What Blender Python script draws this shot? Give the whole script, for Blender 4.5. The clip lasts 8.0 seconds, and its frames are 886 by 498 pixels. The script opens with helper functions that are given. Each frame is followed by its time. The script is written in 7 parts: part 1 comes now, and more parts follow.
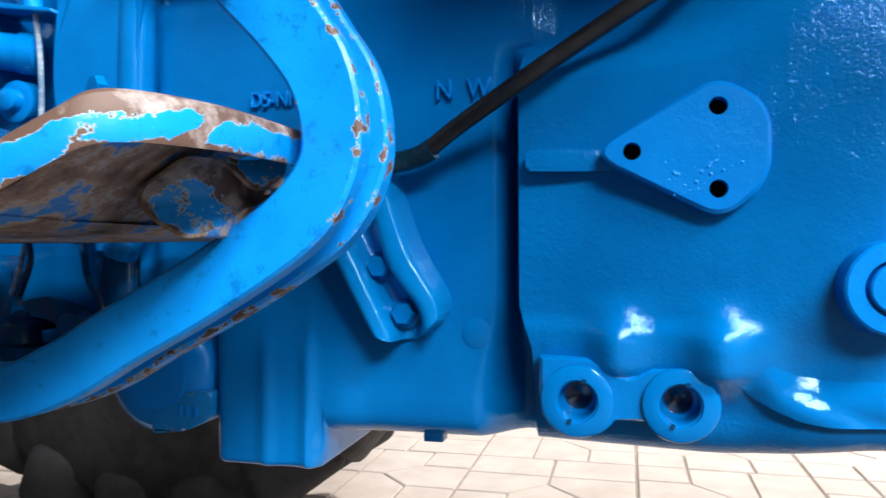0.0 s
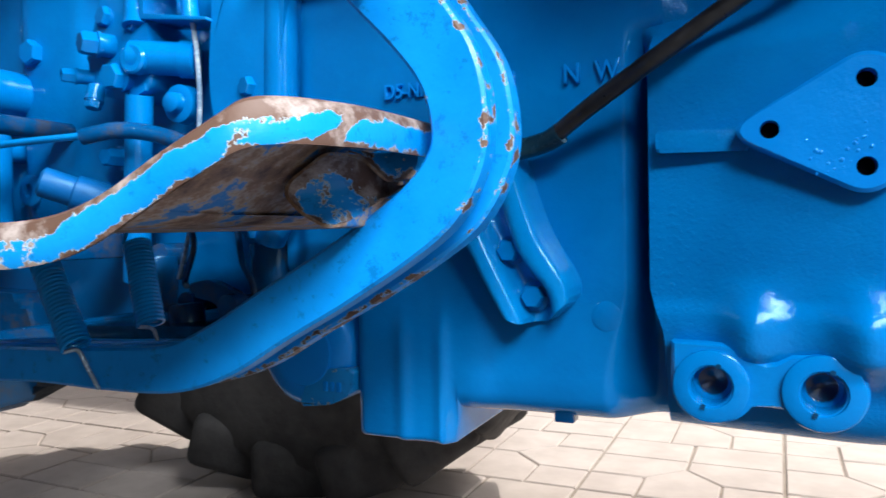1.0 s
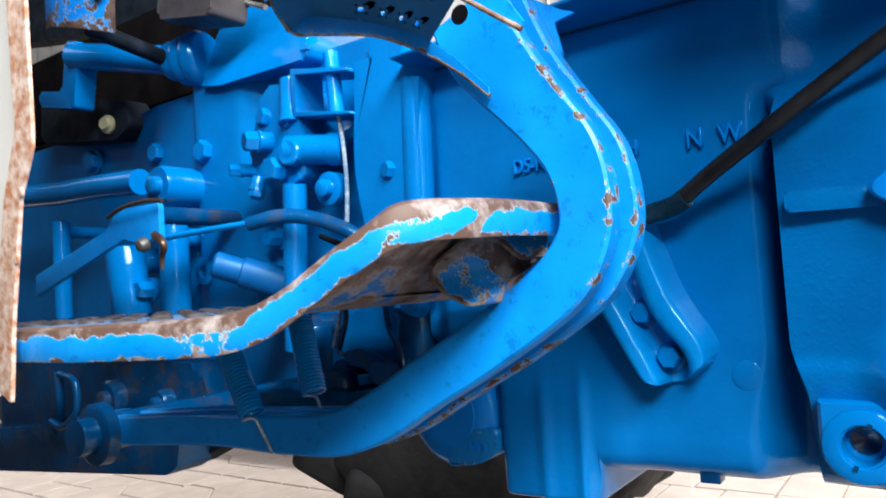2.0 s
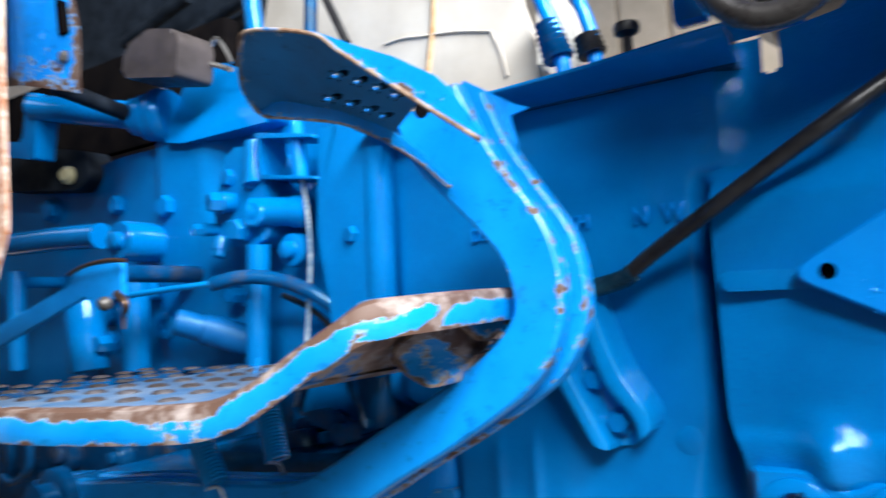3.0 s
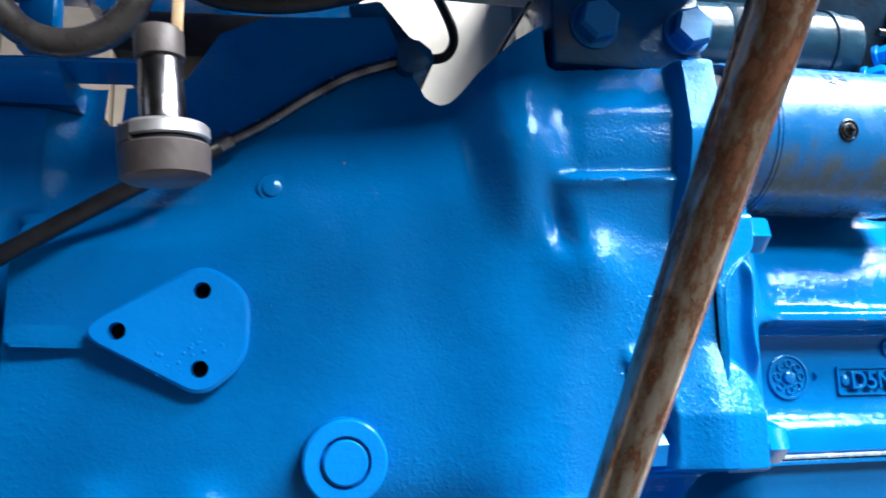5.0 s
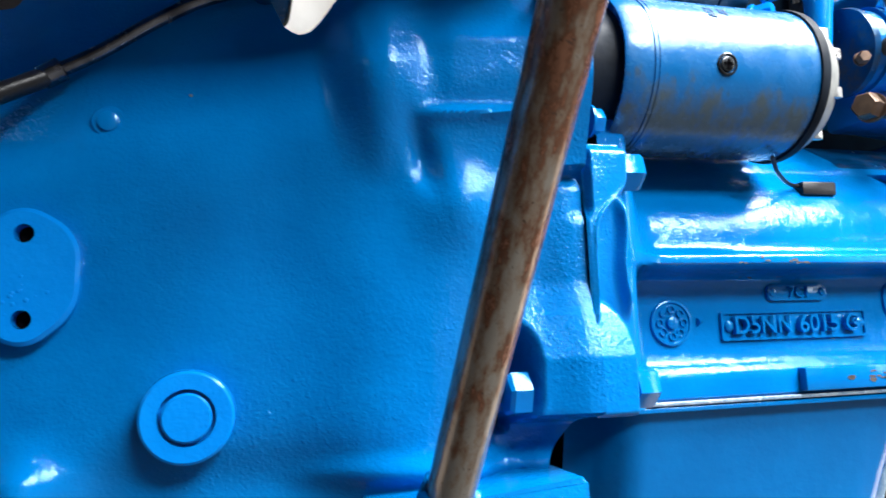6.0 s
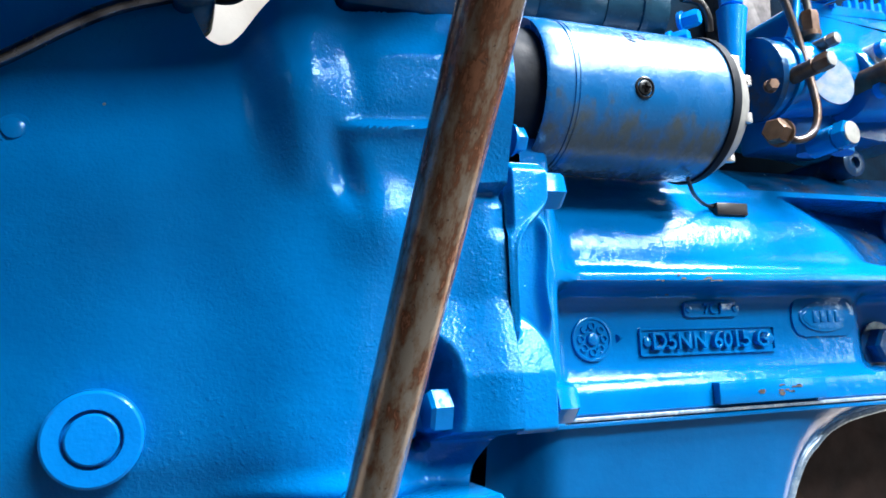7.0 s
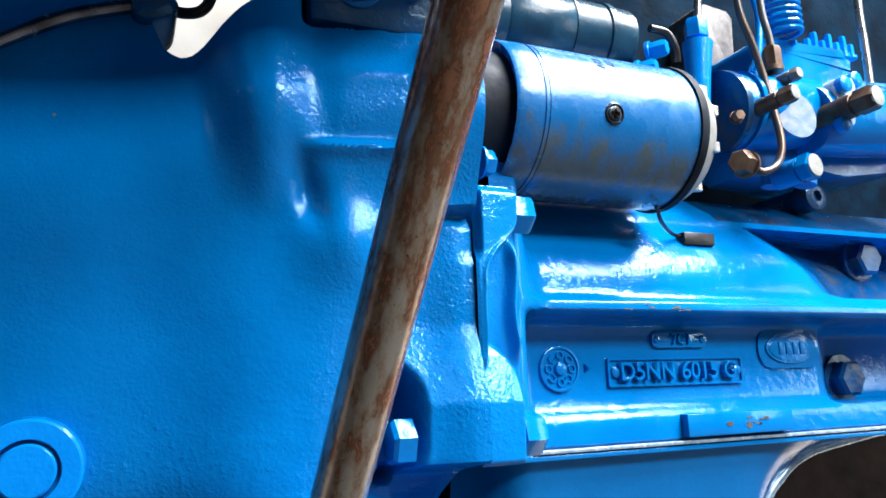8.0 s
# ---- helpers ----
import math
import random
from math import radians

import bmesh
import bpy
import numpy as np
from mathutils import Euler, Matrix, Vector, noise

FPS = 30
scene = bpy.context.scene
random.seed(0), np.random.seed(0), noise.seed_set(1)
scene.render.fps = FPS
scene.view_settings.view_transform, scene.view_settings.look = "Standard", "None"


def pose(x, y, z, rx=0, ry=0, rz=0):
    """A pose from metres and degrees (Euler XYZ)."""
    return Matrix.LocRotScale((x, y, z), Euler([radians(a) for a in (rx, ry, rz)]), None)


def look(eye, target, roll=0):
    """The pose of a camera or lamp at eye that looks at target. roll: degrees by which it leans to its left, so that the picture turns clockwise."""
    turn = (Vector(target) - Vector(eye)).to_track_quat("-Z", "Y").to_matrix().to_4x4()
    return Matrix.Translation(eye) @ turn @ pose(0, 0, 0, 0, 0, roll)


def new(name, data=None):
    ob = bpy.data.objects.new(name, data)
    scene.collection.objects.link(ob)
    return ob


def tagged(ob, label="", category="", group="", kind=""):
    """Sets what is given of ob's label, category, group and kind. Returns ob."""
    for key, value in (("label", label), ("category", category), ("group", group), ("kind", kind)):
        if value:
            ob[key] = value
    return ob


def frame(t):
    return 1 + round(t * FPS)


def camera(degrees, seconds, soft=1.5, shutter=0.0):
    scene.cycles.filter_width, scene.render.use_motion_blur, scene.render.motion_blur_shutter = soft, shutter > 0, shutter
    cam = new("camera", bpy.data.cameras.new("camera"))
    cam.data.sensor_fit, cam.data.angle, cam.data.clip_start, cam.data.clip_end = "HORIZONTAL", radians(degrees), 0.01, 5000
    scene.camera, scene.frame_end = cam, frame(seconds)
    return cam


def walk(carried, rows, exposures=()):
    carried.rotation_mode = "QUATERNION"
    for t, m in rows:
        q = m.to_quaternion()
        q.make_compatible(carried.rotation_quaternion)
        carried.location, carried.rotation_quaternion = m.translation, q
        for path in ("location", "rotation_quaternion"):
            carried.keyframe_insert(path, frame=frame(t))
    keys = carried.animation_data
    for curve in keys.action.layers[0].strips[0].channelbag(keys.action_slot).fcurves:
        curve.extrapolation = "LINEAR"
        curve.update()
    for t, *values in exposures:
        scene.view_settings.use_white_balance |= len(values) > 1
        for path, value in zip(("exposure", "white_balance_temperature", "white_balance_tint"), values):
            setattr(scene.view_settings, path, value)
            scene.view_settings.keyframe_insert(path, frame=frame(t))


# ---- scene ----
cam = camera(62.4, 8.0, shutter=0.4)
PATH = [
    (0, (-0.0016, 0.0, 0.6416), (-0.3928, 1.5512, 0.64), -0.3),
    (0.5, (0.0032, -0.008, 0.644), (-0.5256, 1.5016, 0.6208), -0.2),
    (1, (0.0064, -0.0128, 0.6456), (-0.6584, 1.4416, 0.604), -1.1),
    (1.5, (0.0128, -0.0232, 0.6488), (-0.7952, 1.3576, 0.6344), -2.4),
    (1.7, (0.0192, -0.0336, 0.6528), (-0.86, 1.3024, 0.6824), -2.9),
    (2.8, (0.0408, -0.0752, 0.6968), (-0.8864, 1.2224, 0.8248), -4.2),
    (3, (0.0448, -0.0768, 0.7008), (-0.7856, 1.284, 0.8376), -3.8),
    (3.5, (0.06, -0.0568, 0.6976), (-0.3472, 1.4824, 0.8568), -2.2),
    (4, (0.096, -0.044, 0.6952), (0.0152, 1.5376, 0.9224), -0.5),
    (4.5, (0.1136, -0.0304, 0.6856), (0.2928, 1.5376, 0.9456), -0.3),
    (4.7, (0.12, -0.0312, 0.684), (0.3616, 1.528, 0.9496), -0.5),
    (5.8, (0.1912, 0.0, 0.6624), (0.6008, 1.532, 0.8784), -1.8),
    (6, (0.208, 0.0008, 0.6568), (0.6304, 1.5296, 0.864), -2.0),
    (6.5, (0.2264, 0.0, 0.6536), (0.7216, 1.5072, 0.8624), -2.5),
    (7, (0.2184, -0.0008, 0.6576), (0.7736, 1.4808, 0.892), -2.2),
    (7.5, (0.2176, 0.0064, 0.656), (0.828, 1.4616, 0.92), -1.9),
    (8, (0.2224, 0.0184, 0.6536), (0.852, 1.4576, 0.9568), -1.9),
]
walk(cam, [(t, look(eye, target, roll)) for t, eye, target, roll in PATH], [(0.0, 0.08), (1.5, 0.11), (3.0, 0.24), (4.5, 0.22), (6.0, -0.04), (8.0, -0.06)])

# ---- world, sun, added lamps ----
SUN_UP, SUN_TURN = 55.0, 40.0
world = bpy.data.worlds.new("sky")
scene.world = world
world.use_nodes = True
wn, wl = world.node_tree.nodes, world.node_tree.links
sky = wn.new("ShaderNodeTexSky")
sky.sky_type, sky.sun_disc = "NISHITA", False
sky.sun_elevation, sky.sun_rotation = radians(SUN_UP), radians(SUN_TURN)
sky.dust_density = 4.0
wl.new(sky.outputs[0], wn["Background"].inputs[0])
wn["Background"].inputs[1].default_value = 0.15
sun = new("sun", bpy.data.lights.new("sun", "SUN"))
sun.data.energy, sun.data.angle, sun.data.color = 2.7, radians(0.6), (1.0, 0.95, 0.89)
sd = Vector((math.sin(radians(SUN_TURN)) * math.cos(radians(SUN_UP)), math.cos(radians(SUN_TURN)) * math.cos(radians(SUN_UP)), math.sin(radians(SUN_UP))))
sun.matrix_world = look(sd * 20, (0, 0, 0))


def added_lamp(name, eye, target, sx, sy, watts):
    """Area lamp added in an opening of the unseen shed."""
    la = bpy.data.lights.new(name, "AREA")
    la.shape, la.size, la.size_y, la.energy, la.color = "RECTANGLE", sx, sy, watts, (0.96, 0.98, 1.0)
    ob = new(name, la)
    ob.matrix_world = look(eye, target)
    return ob


ROOF, NEAR_WALL = 3.0, -4.5
# two lamps set where the highlights point; such roof openings are not seen
added_lamp("skylight_daylight", (2.0, -0.5, ROOF - 0.01), (2.0, -0.5, 0), 1.6, 2.0, 560)
added_lamp("front_skylight_daylight", (1.9, -2.9, ROOF - 0.01), (1.9, -2.9, 0), 1.8, 1.3, 440)
# weak fill lamps added from the left, the right and the front
added_lamp("rear_skylight_daylight", (-4.3, -1.0, ROOF - 0.01), (-4.3, -1.0, 0), 1.2, 2.0, 10)
added_lamp("door_daylight", (4.49, -1.9, 1.75), (-3, -1.9, 1.75), 0.6, 1.9, 35)
added_lamp("window_daylight", (2.2, NEAR_WALL + 0.01, 1.75), (2.2, 3, 1.75), 1.2, 1.3, 4)


# ---- materials ----
def material(name, rough=0.5, metal=0.0):
    m = bpy.data.materials.new(name)
    m.use_nodes = True
    b = m.node_tree.nodes["Principled BSDF"]
    b.inputs["Roughness"].default_value, b.inputs["Metallic"].default_value = rough, metal
    return m, m.node_tree.nodes, m.node_tree.links, b


def noise_tex(n, l, scale, detail=4.0, rough=0.55, coords=None):
    t = n.new("ShaderNodeTexNoise")
    t.inputs["Scale"].default_value, t.inputs["Detail"].default_value, t.inputs["Roughness"].default_value = scale, detail, rough
    if coords is None:
        g = n.new("ShaderNodeNewGeometry")
        coords = g.outputs["Position"]
    l.new(coords, t.inputs["Vector"])
    return t.outputs["Fac"]


def ramp(n, l, fac, stops):
    r = n.new("ShaderNodeValToRGB")
    while len(r.color_ramp.elements) < len(stops):
        r.color_ramp.elements.new(0.5)
    for e, (p, c) in zip(r.color_ramp.elements, stops):
        e.position = p
        e.color = (*c, 1) if len(c) == 3 else (c[0], c[0], c[0], 1)
    l.new(fac, r.inputs[0])
    return r.outputs["Color"]


def mix(n, l, fac, a, b):
    m = n.new("ShaderNodeMix")
    m.data_type = "RGBA"
    for sock, v in ((m.inputs[0], fac), (m.inputs[6], a), (m.inputs[7], b)):
        if hasattr(v, "is_output"):
            l.new(v, sock)
        else:
            sock.default_value = v if isinstance(v, float) else (*v, 1)
    return m.outputs[2]


def bump(n, l, b, height, strength, dist, before=None):
    k = n.new("ShaderNodeBump")
    k.inputs["Strength"].default_value, k.inputs["Distance"].default_value = strength, dist
    l.new(height, k.inputs["Height"])
    if before is not None:
        l.new(before, k.inputs["Normal"])
    l.new(k.outputs[0], b.inputs["Normal"])
    return k.outputs[0]


def paint(name, a, c, rough=0.28, peel=0.35, lumps=0.5, dirt=0.0, coat=0.0):
    """Brushed gloss paint over a casting: two tones, fine orange peel and soft lumps."""
    m, n, l, b = material(name, rough)
    col = ramp(n, l, noise_tex(n, l, 9, 5), [(0.35, a), (0.68, c)])
    if dirt:
        col = mix(n, l, ramp(n, l, noise_tex(n, l, 26, 7, 0.7), [(0.60 - dirt * 0.3, (0.0,)), (0.80 - dirt * 0.2, (1.0,))]), col, (0.05, 0.05, 0.05))
    l.new(col, b.inputs["Base Color"])
    l.new(ramp(n, l, noise_tex(n, l, 45, 4), [(0.3, (rough * 0.75,)), (0.75, (rough * 1.45,))]), b.inputs["Roughness"])
    patch = ramp(n, l, noise_tex(n, l, 11, 3), [(0.38, (0.38,)), (0.62, (1.0,))])
    k = bump(n, l, b, mix(n, l, patch, (0.5, 0.5, 0.5), noise_tex(n, l, 380, 3)), peel, 0.0008)
    k = bump(n, l, b, noise_tex(n, l, 75, 4), lumps, 0.0016, k)
    # runs and pimples gathered in patches
    spots = ramp(n, l, noise_tex(n, l, 210, 2, 0.5), [(0.52, (0.0,)), (0.80, (1.0,))])
    where = ramp(n, l, noise_tex(n, l, 7, 3, 0.6), [(0.50, (0.0,)), (0.66, (1.0,))])
    bump(n, l, b, mix(n, l, where, (0.0, 0.0, 0.0), spots), min(1.0, peel * 0.7), 0.0009, k)
    b.inputs["Specular IOR Level"].default_value = 0.5
    b.inputs["Specular Tint"].default_value = (0.46, 0.80, 1.0, 1)
    return m


def worn(name, a, c, bare, rust, amount=0.5, rough=0.35, shift=0.0):
    """Paint that is rubbed off where the mesh's own wear value is high, with rusty rims."""
    m, n, l, b = material(name, rough)
    at = n.new("ShaderNodeAttribute")
    at.attribute_name = "wear"
    ns = noise_tex(n, l, 70, 8, 0.66)
    sub = n.new("ShaderNodeMath")
    sub.operation = "MULTIPLY_ADD"
    l.new(ns, sub.inputs[0])
    sub.inputs[1].default_value = 1.1
    l.new(at.outputs["Fac"], sub.inputs[2])
    col = ramp(n, l, noise_tex(n, l, 14, 5), [(0.35, a), (0.68, c)])
    col = mix(n, l, ramp(n, l, noise_tex(n, l, 90, 8, 0.75), [(0.56, (0.0,)), (0.64, (0.55,))]), col, tuple(v * 0.45 for v in a))
    metalc = ramp(n, l, noise_tex(n, l, 34, 7, 0.7), [(0.40 + shift, rust), (0.52 + shift, tuple((v + w) / 2 for v, w in zip(rust, bare))), (0.64 + shift, bare)])
    e = 1.25 - amount * 0.5
    mask = ramp(n, l, sub.outputs[0], [(min(e, 0.985), (0.0,)), (min(e + 0.012, 1.0), (1.0,))])
    rim = ramp(n, l, sub.outputs[0], [(max(e - 0.022, 0), (0.0,)), (min(e - 0.008, 1.0), (1.0,))])
    col = mix(n, l, rim, col, (0.36, 0.44, 0.48))
    col = mix(n, l, mask, col, metalc)
    l.new(col, b.inputs["Base Color"])
    l.new(ramp(n, l, mask, [(0.0, (rough,)), (1.0, (0.62,))]), b.inputs["Roughness"])
    b.inputs["Specular IOR Level"].default_value = 0.4
    k = bump(n, l, b, noise_tex(n, l, 300, 4), 0.3, 0.0006)
    inv = n.new("ShaderNodeInvert")
    l.new(mask, inv.inputs["Color"])
    bump(n, l, b, inv.outputs[0], 0.6, 0.0006, k)
    return m


def plain(name, a, c, rough=0.5, metal=0.0, scale=20, bumps=0.3, fine=250, depth=0.0008, spec=0.5):
    m, n, l, b = material(name, rough, metal)
    b.inputs["Specular IOR Level"].default_value = spec
    l.new(ramp(n, l, noise_tex(n, l, scale, 6), [(0.35, a), (0.66, c)]), b.inputs["Base Color"])
    l.new(ramp(n, l, noise_tex(n, l, scale * 2.3, 4), [(0.3, (rough * 0.8,)), (0.75, (min(1.0, rough * 1.25),))]), b.inputs["Roughness"])
    bump(n, l, b, noise_tex(n, l, fine, 4), bumps, depth)
    return m


BLUE_A, BLUE_B = (0.0, 0.125, 0.39), (0.0, 0.160, 0.48)
M_blue = paint("gloss blue casting paint", BLUE_A, BLUE_B, 0.09, 0.22, 0.35)
M_rough = paint("blue paint on rough casting", BLUE_A, BLUE_B, 0.075, 0.80, 0.42)
M_wrinkle = paint("thick wrinkled blue brush paint", BLUE_A, BLUE_B, 0.08, 0.35, 0.45)
M_satin = paint("dull blue paint", (0.0, 0.095, 0.31), (0.0, 0.13, 0.40), 0.42, 0.4, 0.3)
# brighter copy of the casting blue, with stronger light put into its colour
M_blue_lit = paint("casting blue brightened as if lit", (0.0, 0.175, 0.50), (0.001, 0.21, 0.58), 0.13, 0.30, 0.5)
M_light = paint("bright blue machined face paint", (0.0, 0.18, 0.60), (0.001, 0.215, 0.68), 0.15, 0.35, 0.42)
# dirty paint whose blue is also darkened to stand for shade
M_dirty_shade = paint("dirty blue paint darkened for shade", (0.0, 0.030, 0.10), (0.0, 0.060, 0.185), 0.2, 0.4, 0.6, 0.35)
M_pedal = worn("chipped bright blue pedal paint", (0.0, 0.215, 0.66), (0.003, 0.285, 0.80), (0.15, 0.105, 0.088), (0.08, 0.035, 0.022), 0.58, 0.32)
M_step = worn("worn blue step paint", (0.0, 0.175, 0.50), (0.004, 0.215, 0.57), (0.40, 0.35, 0.33), (0.085, 0.046, 0.032), 0.55, 0.3, 0.08)
# chips and rust are wear; the duller blue is the underside's shade
M_padlow = worn("worn blue pad underside darkened for shade", (0.002, 0.11, 0.24), (0.006, 0.18, 0.40), (0.20, 0.17, 0.15), (0.08, 0.04, 0.026), 0.58, 0.45)
M_tread = plain("rusty tread dimple", (0.035, 0.025, 0.022), (0.09, 0.085, 0.095), 0.45, 0.3, 90)
M_treadtop = plain("tread paint worn to greyish blue", (0.05, 0.13, 0.26), (0.17, 0.22, 0.29), 0.35, 0.1, 30, 0.4)
M_under, un, ul, ub = material("rusty step underside", 0.65)
ul.new(ramp(un, ul, noise_tex(un, ul, 32, 8, 0.7), [(0.34, (0.08, 0.042, 0.028)), (0.47, (0.22, 0.13, 0.08)), (0.54, (0.33, 0.27, 0.22)), (0.58, (0.01, 0.15, 0.42))]), ub.inputs["Base Color"])
bump(un, ul, ub, noise_tex(un, ul, 160, 6), 0.5, 0.001)
M_steel = plain("bare steel", (0.35, 0.35, 0.35), (0.55, 0.54, 0.52), 0.3, 0.9, 30)
M_dull = plain("dull grey steel", (0.10, 0.095, 0.09), (0.19, 0.18, 0.17), 0.5, 0.6, 40)
M_black = plain("black rubber hose", (0.007, 0.007, 0.009), (0.018, 0.018, 0.021), 0.34, 0.0, 60, spec=0.42)
M_tyre = plain("dusty black tyre", (0.024, 0.024, 0.026), (0.052, 0.051, 0.052), 0.85, 0.0, 12, 0.5, 60, 0.004)
M_rusty, rn, rl, rb = material("rusty plated tube", 0.32, 0.75)
rg = rn.new("ShaderNodeNewGeometry")
rc = rn.new("ShaderNodeCombineXYZ")
for sock, axis in ((0, (1.0, 0.0, -0.062)), (1, (0.0, 0.807, 0.592)), (2, (0.018, -0.212, 0.288))):
    dp = rn.new("ShaderNodeVectorMath")
    dp.operation = "DOT_PRODUCT"
    rl.new(rg.outputs["Position"], dp.inputs[0])
    dp.inputs[1].default_value = axis
    rl.new(dp.outputs["Value"], rc.inputs[sock])
rstreak = noise_tex(rn, rl, 75, 8, 0.66, rc.outputs[0])
rsep = rn.new("ShaderNodeSeparateXYZ")
rl.new(rg.outputs["Position"], rsep.inputs[0])
rrise = rn.new("ShaderNodeMath")
rrise.operation = "MULTIPLY_ADD"
rl.new(ramp(rn, rl, rsep.outputs[2], [(0.58, (0.0,)), (1.0, (1.0,))]), rrise.inputs[0])
rrise.inputs[1].default_value = 0.23
rl.new(rstreak, rrise.inputs[2])
rdrop = rn.new("ShaderNodeMath")
rl.new(rrise.outputs[0], rdrop.inputs[0])
rdrop.inputs[1].default_value = -0.085
rstreak = rdrop.outputs[0]
rcol = ramp(rn, rl, rstreak, [(0.40, (0.36, 0.32, 0.27)), (0.48, (0.29, 0.205, 0.145)), (0.54, (0.18, 0.075, 0.040)), (0.66, (0.25, 0.11, 0.058))])
rspot = ramp(rn, rl, noise_tex(rn, rl, 330, 4, 0.65), [(0.62, (0.0,)), (0.70, (0.8,))])
rl.new(mix(rn, rl, rspot, rcol, (0.06, 0.035, 0.025)), rb.inputs["Base Color"])
rl.new(ramp(rn, rl, rstreak, [(0.52, (0.62,)), (0.62, (0.12,))]), rb.inputs["Metallic"])
rl.new(ramp(rn, rl, rstreak, [(0.50, (0.20,)), (0.64, (0.34,))]), rb.inputs["Roughness"])
bump(rn, rl, rb, noise_tex(rn, rl, 260, 6), 0.35, 0.0006)
M_white, fn, fl, fb = material("yellowed white paint with rust runs", 0.45)
fg = fn.new("ShaderNodeNewGeometry")
fm = fn.new("ShaderNodeMapping")
fm.inputs["Scale"].default_value = (1.0, 1.0, 0.16)
fl.new(fg.outputs["Position"], fm.inputs["Vector"])
fbase = ramp(fn, fl, noise_tex(fn, fl, 6, 5), [(0.35, (0.50, 0.48, 0.44)), (0.66, (0.60, 0.59, 0.55))])
fl.new(mix(fn, fl, ramp(fn, fl, noise_tex(fn, fl, 55, 7, 0.65, fm.outputs[0]), [(0.60, (0.0,)), (0.74, (0.75,))]), fbase, (0.42, 0.22, 0.09)), fb.inputs["Base Color"])
bump(fn, fl, fb, noise_tex(fn, fl, 220, 4), 0.2, 0.0006)
M_rustedge = plain("rusty white panel edge", (0.33, 0.13, 0.055), (0.58, 0.47, 0.40), 0.65, 0.0, 150)
M_dark = plain("near-black of dark parts and shaded gaps", (0.004, 0.007, 0.012), (0.012, 0.018, 0.028), 0.6, 0.0, 25, spec=0.12)
# near-black that stands for the dark inside holes and gaps
M_hole = plain("near-black fill for holes and shaded gaps", (0.003, 0.003, 0.004), (0.007, 0.006, 0.006), 1.0, spec=0.0)
M_tile = plain("cream paving", (0.52, 0.455, 0.415), (0.61, 0.54, 0.495), 0.75, 0.0, 9, 0.4, 180, 0.001)
M_joint = plain("paving joints", (0.30, 0.25, 0.21), (0.40, 0.35, 0.30), 0.9, 0.0, 30)
M_wall = plain("beige boards", (0.55, 0.48, 0.37), (0.66, 0.58, 0.47), 0.7, 0.0, 6)
M_bronze = plain("brown fitting", (0.06, 0.032, 0.02), (0.13, 0.08, 0.05), 0.45, 0.6, 50)
M_shed = plain("dark boards of the added shed", (0.016, 0.014, 0.0125), (0.030, 0.027, 0.024), 0.8, 0.0, 5)
# blue-black that stands for shade deep behind the engine parts
M_shade_black = plain("blue-black standing for shade", (0.001, 0.004, 0.009), (0.002, 0.014, 0.030), 0.8, 0.0, 14, 0.5, 90, 0.002, spec=0.02)
M_rubber = plain("dusty grey steel and rubber", (0.040, 0.034, 0.034), (0.066, 0.056, 0.057), 0.45, 0.0, 30, spec=0.3)
M_brass = plain("pale brass", (0.45, 0.40, 0.22), (0.60, 0.55, 0.35), 0.4, 0.4, 40)
M_darksteel = plain("dark blued steel", (0.03, 0.035, 0.04), (0.07, 0.075, 0.08), 0.25, 0.8, 40)
M_pipe = plain("brown fuel pipe", (0.05, 0.06, 0.08), (0.14, 0.09, 0.06), 0.35, 0.6, 25)
M_tag = plain("worn pale tag", (0.02, 0.10, 0.26), (0.13, 0.16, 0.18), 0.6, 0.0, 60, spec=0.3)
M_cap = plain("pale grey cast metal", (0.20, 0.21, 0.20), (0.34, 0.34, 0.32), 0.45, 0.2, 50)
M_can = plain("dark blue-green solenoid paint", (0.004, 0.022, 0.042), (0.012, 0.055, 0.09), 0.25, 0.0, 30, spec=0.25)
M_stain = plain("stained white paint", (0.46, 0.425, 0.375), (0.60, 0.57, 0.52), 0.5, 0.0, 7)
M_dim_floor = plain("floor darkened to cut bounce", (0.009, 0.0085, 0.008), (0.016, 0.015, 0.014), 0.7, 0.0, 4)
M_deep = plain("glossy dark blue of bores and the crossbar", (0.0, 0.022, 0.06), (0.0, 0.04, 0.11), 0.12, 0.0, 60, 0.2)
M_edge = plain("pale blue of edges, wires and the gasket glint", (0.16, 0.27, 0.40), (0.42, 0.52, 0.60), 0.25, 0.3, 70)
M_hose = plain("greyish rubber hose", (0.020, 0.018, 0.018), (0.036, 0.033, 0.032), 0.3, 0.0, 60, spec=0.5)
M_bright = plain("bright machined steel", (0.30, 0.30, 0.31), (0.46, 0.46, 0.48), 0.38, 0.7, 60, 0.1)
M_neck = plain("streaked steel", (0.07, 0.07, 0.08), (0.24, 0.24, 0.26), 0.24, 1.0, 45, 0.1)
M_scuff = plain("grey brown scuffed paint", (0.040, 0.034, 0.032), (0.12, 0.105, 0.10), 0.55, 0.0, 90)
M_rustdark = plain("dark rusty steel", (0.010, 0.007, 0.0065), (0.036, 0.021, 0.017), 0.6, 0.0, 16, spec=0.2)
M_run = plain("orange rust run on white paint", (0.40, 0.20, 0.07), (0.58, 0.45, 0.28), 0.6, 0.0, 60)
M_leaf = plain("hedge leaves", (0.20, 0.26, 0.06), (0.36, 0.40, 0.12), 0.6)


# ---- mesh helpers ----
def thing(name, label, category, at=(0, 0, 0), group="", kind=""):
    ob = new(name)
    ob.empty_display_size = 0.02
    ob.location = at
    return tagged(ob, label, category, group, kind)


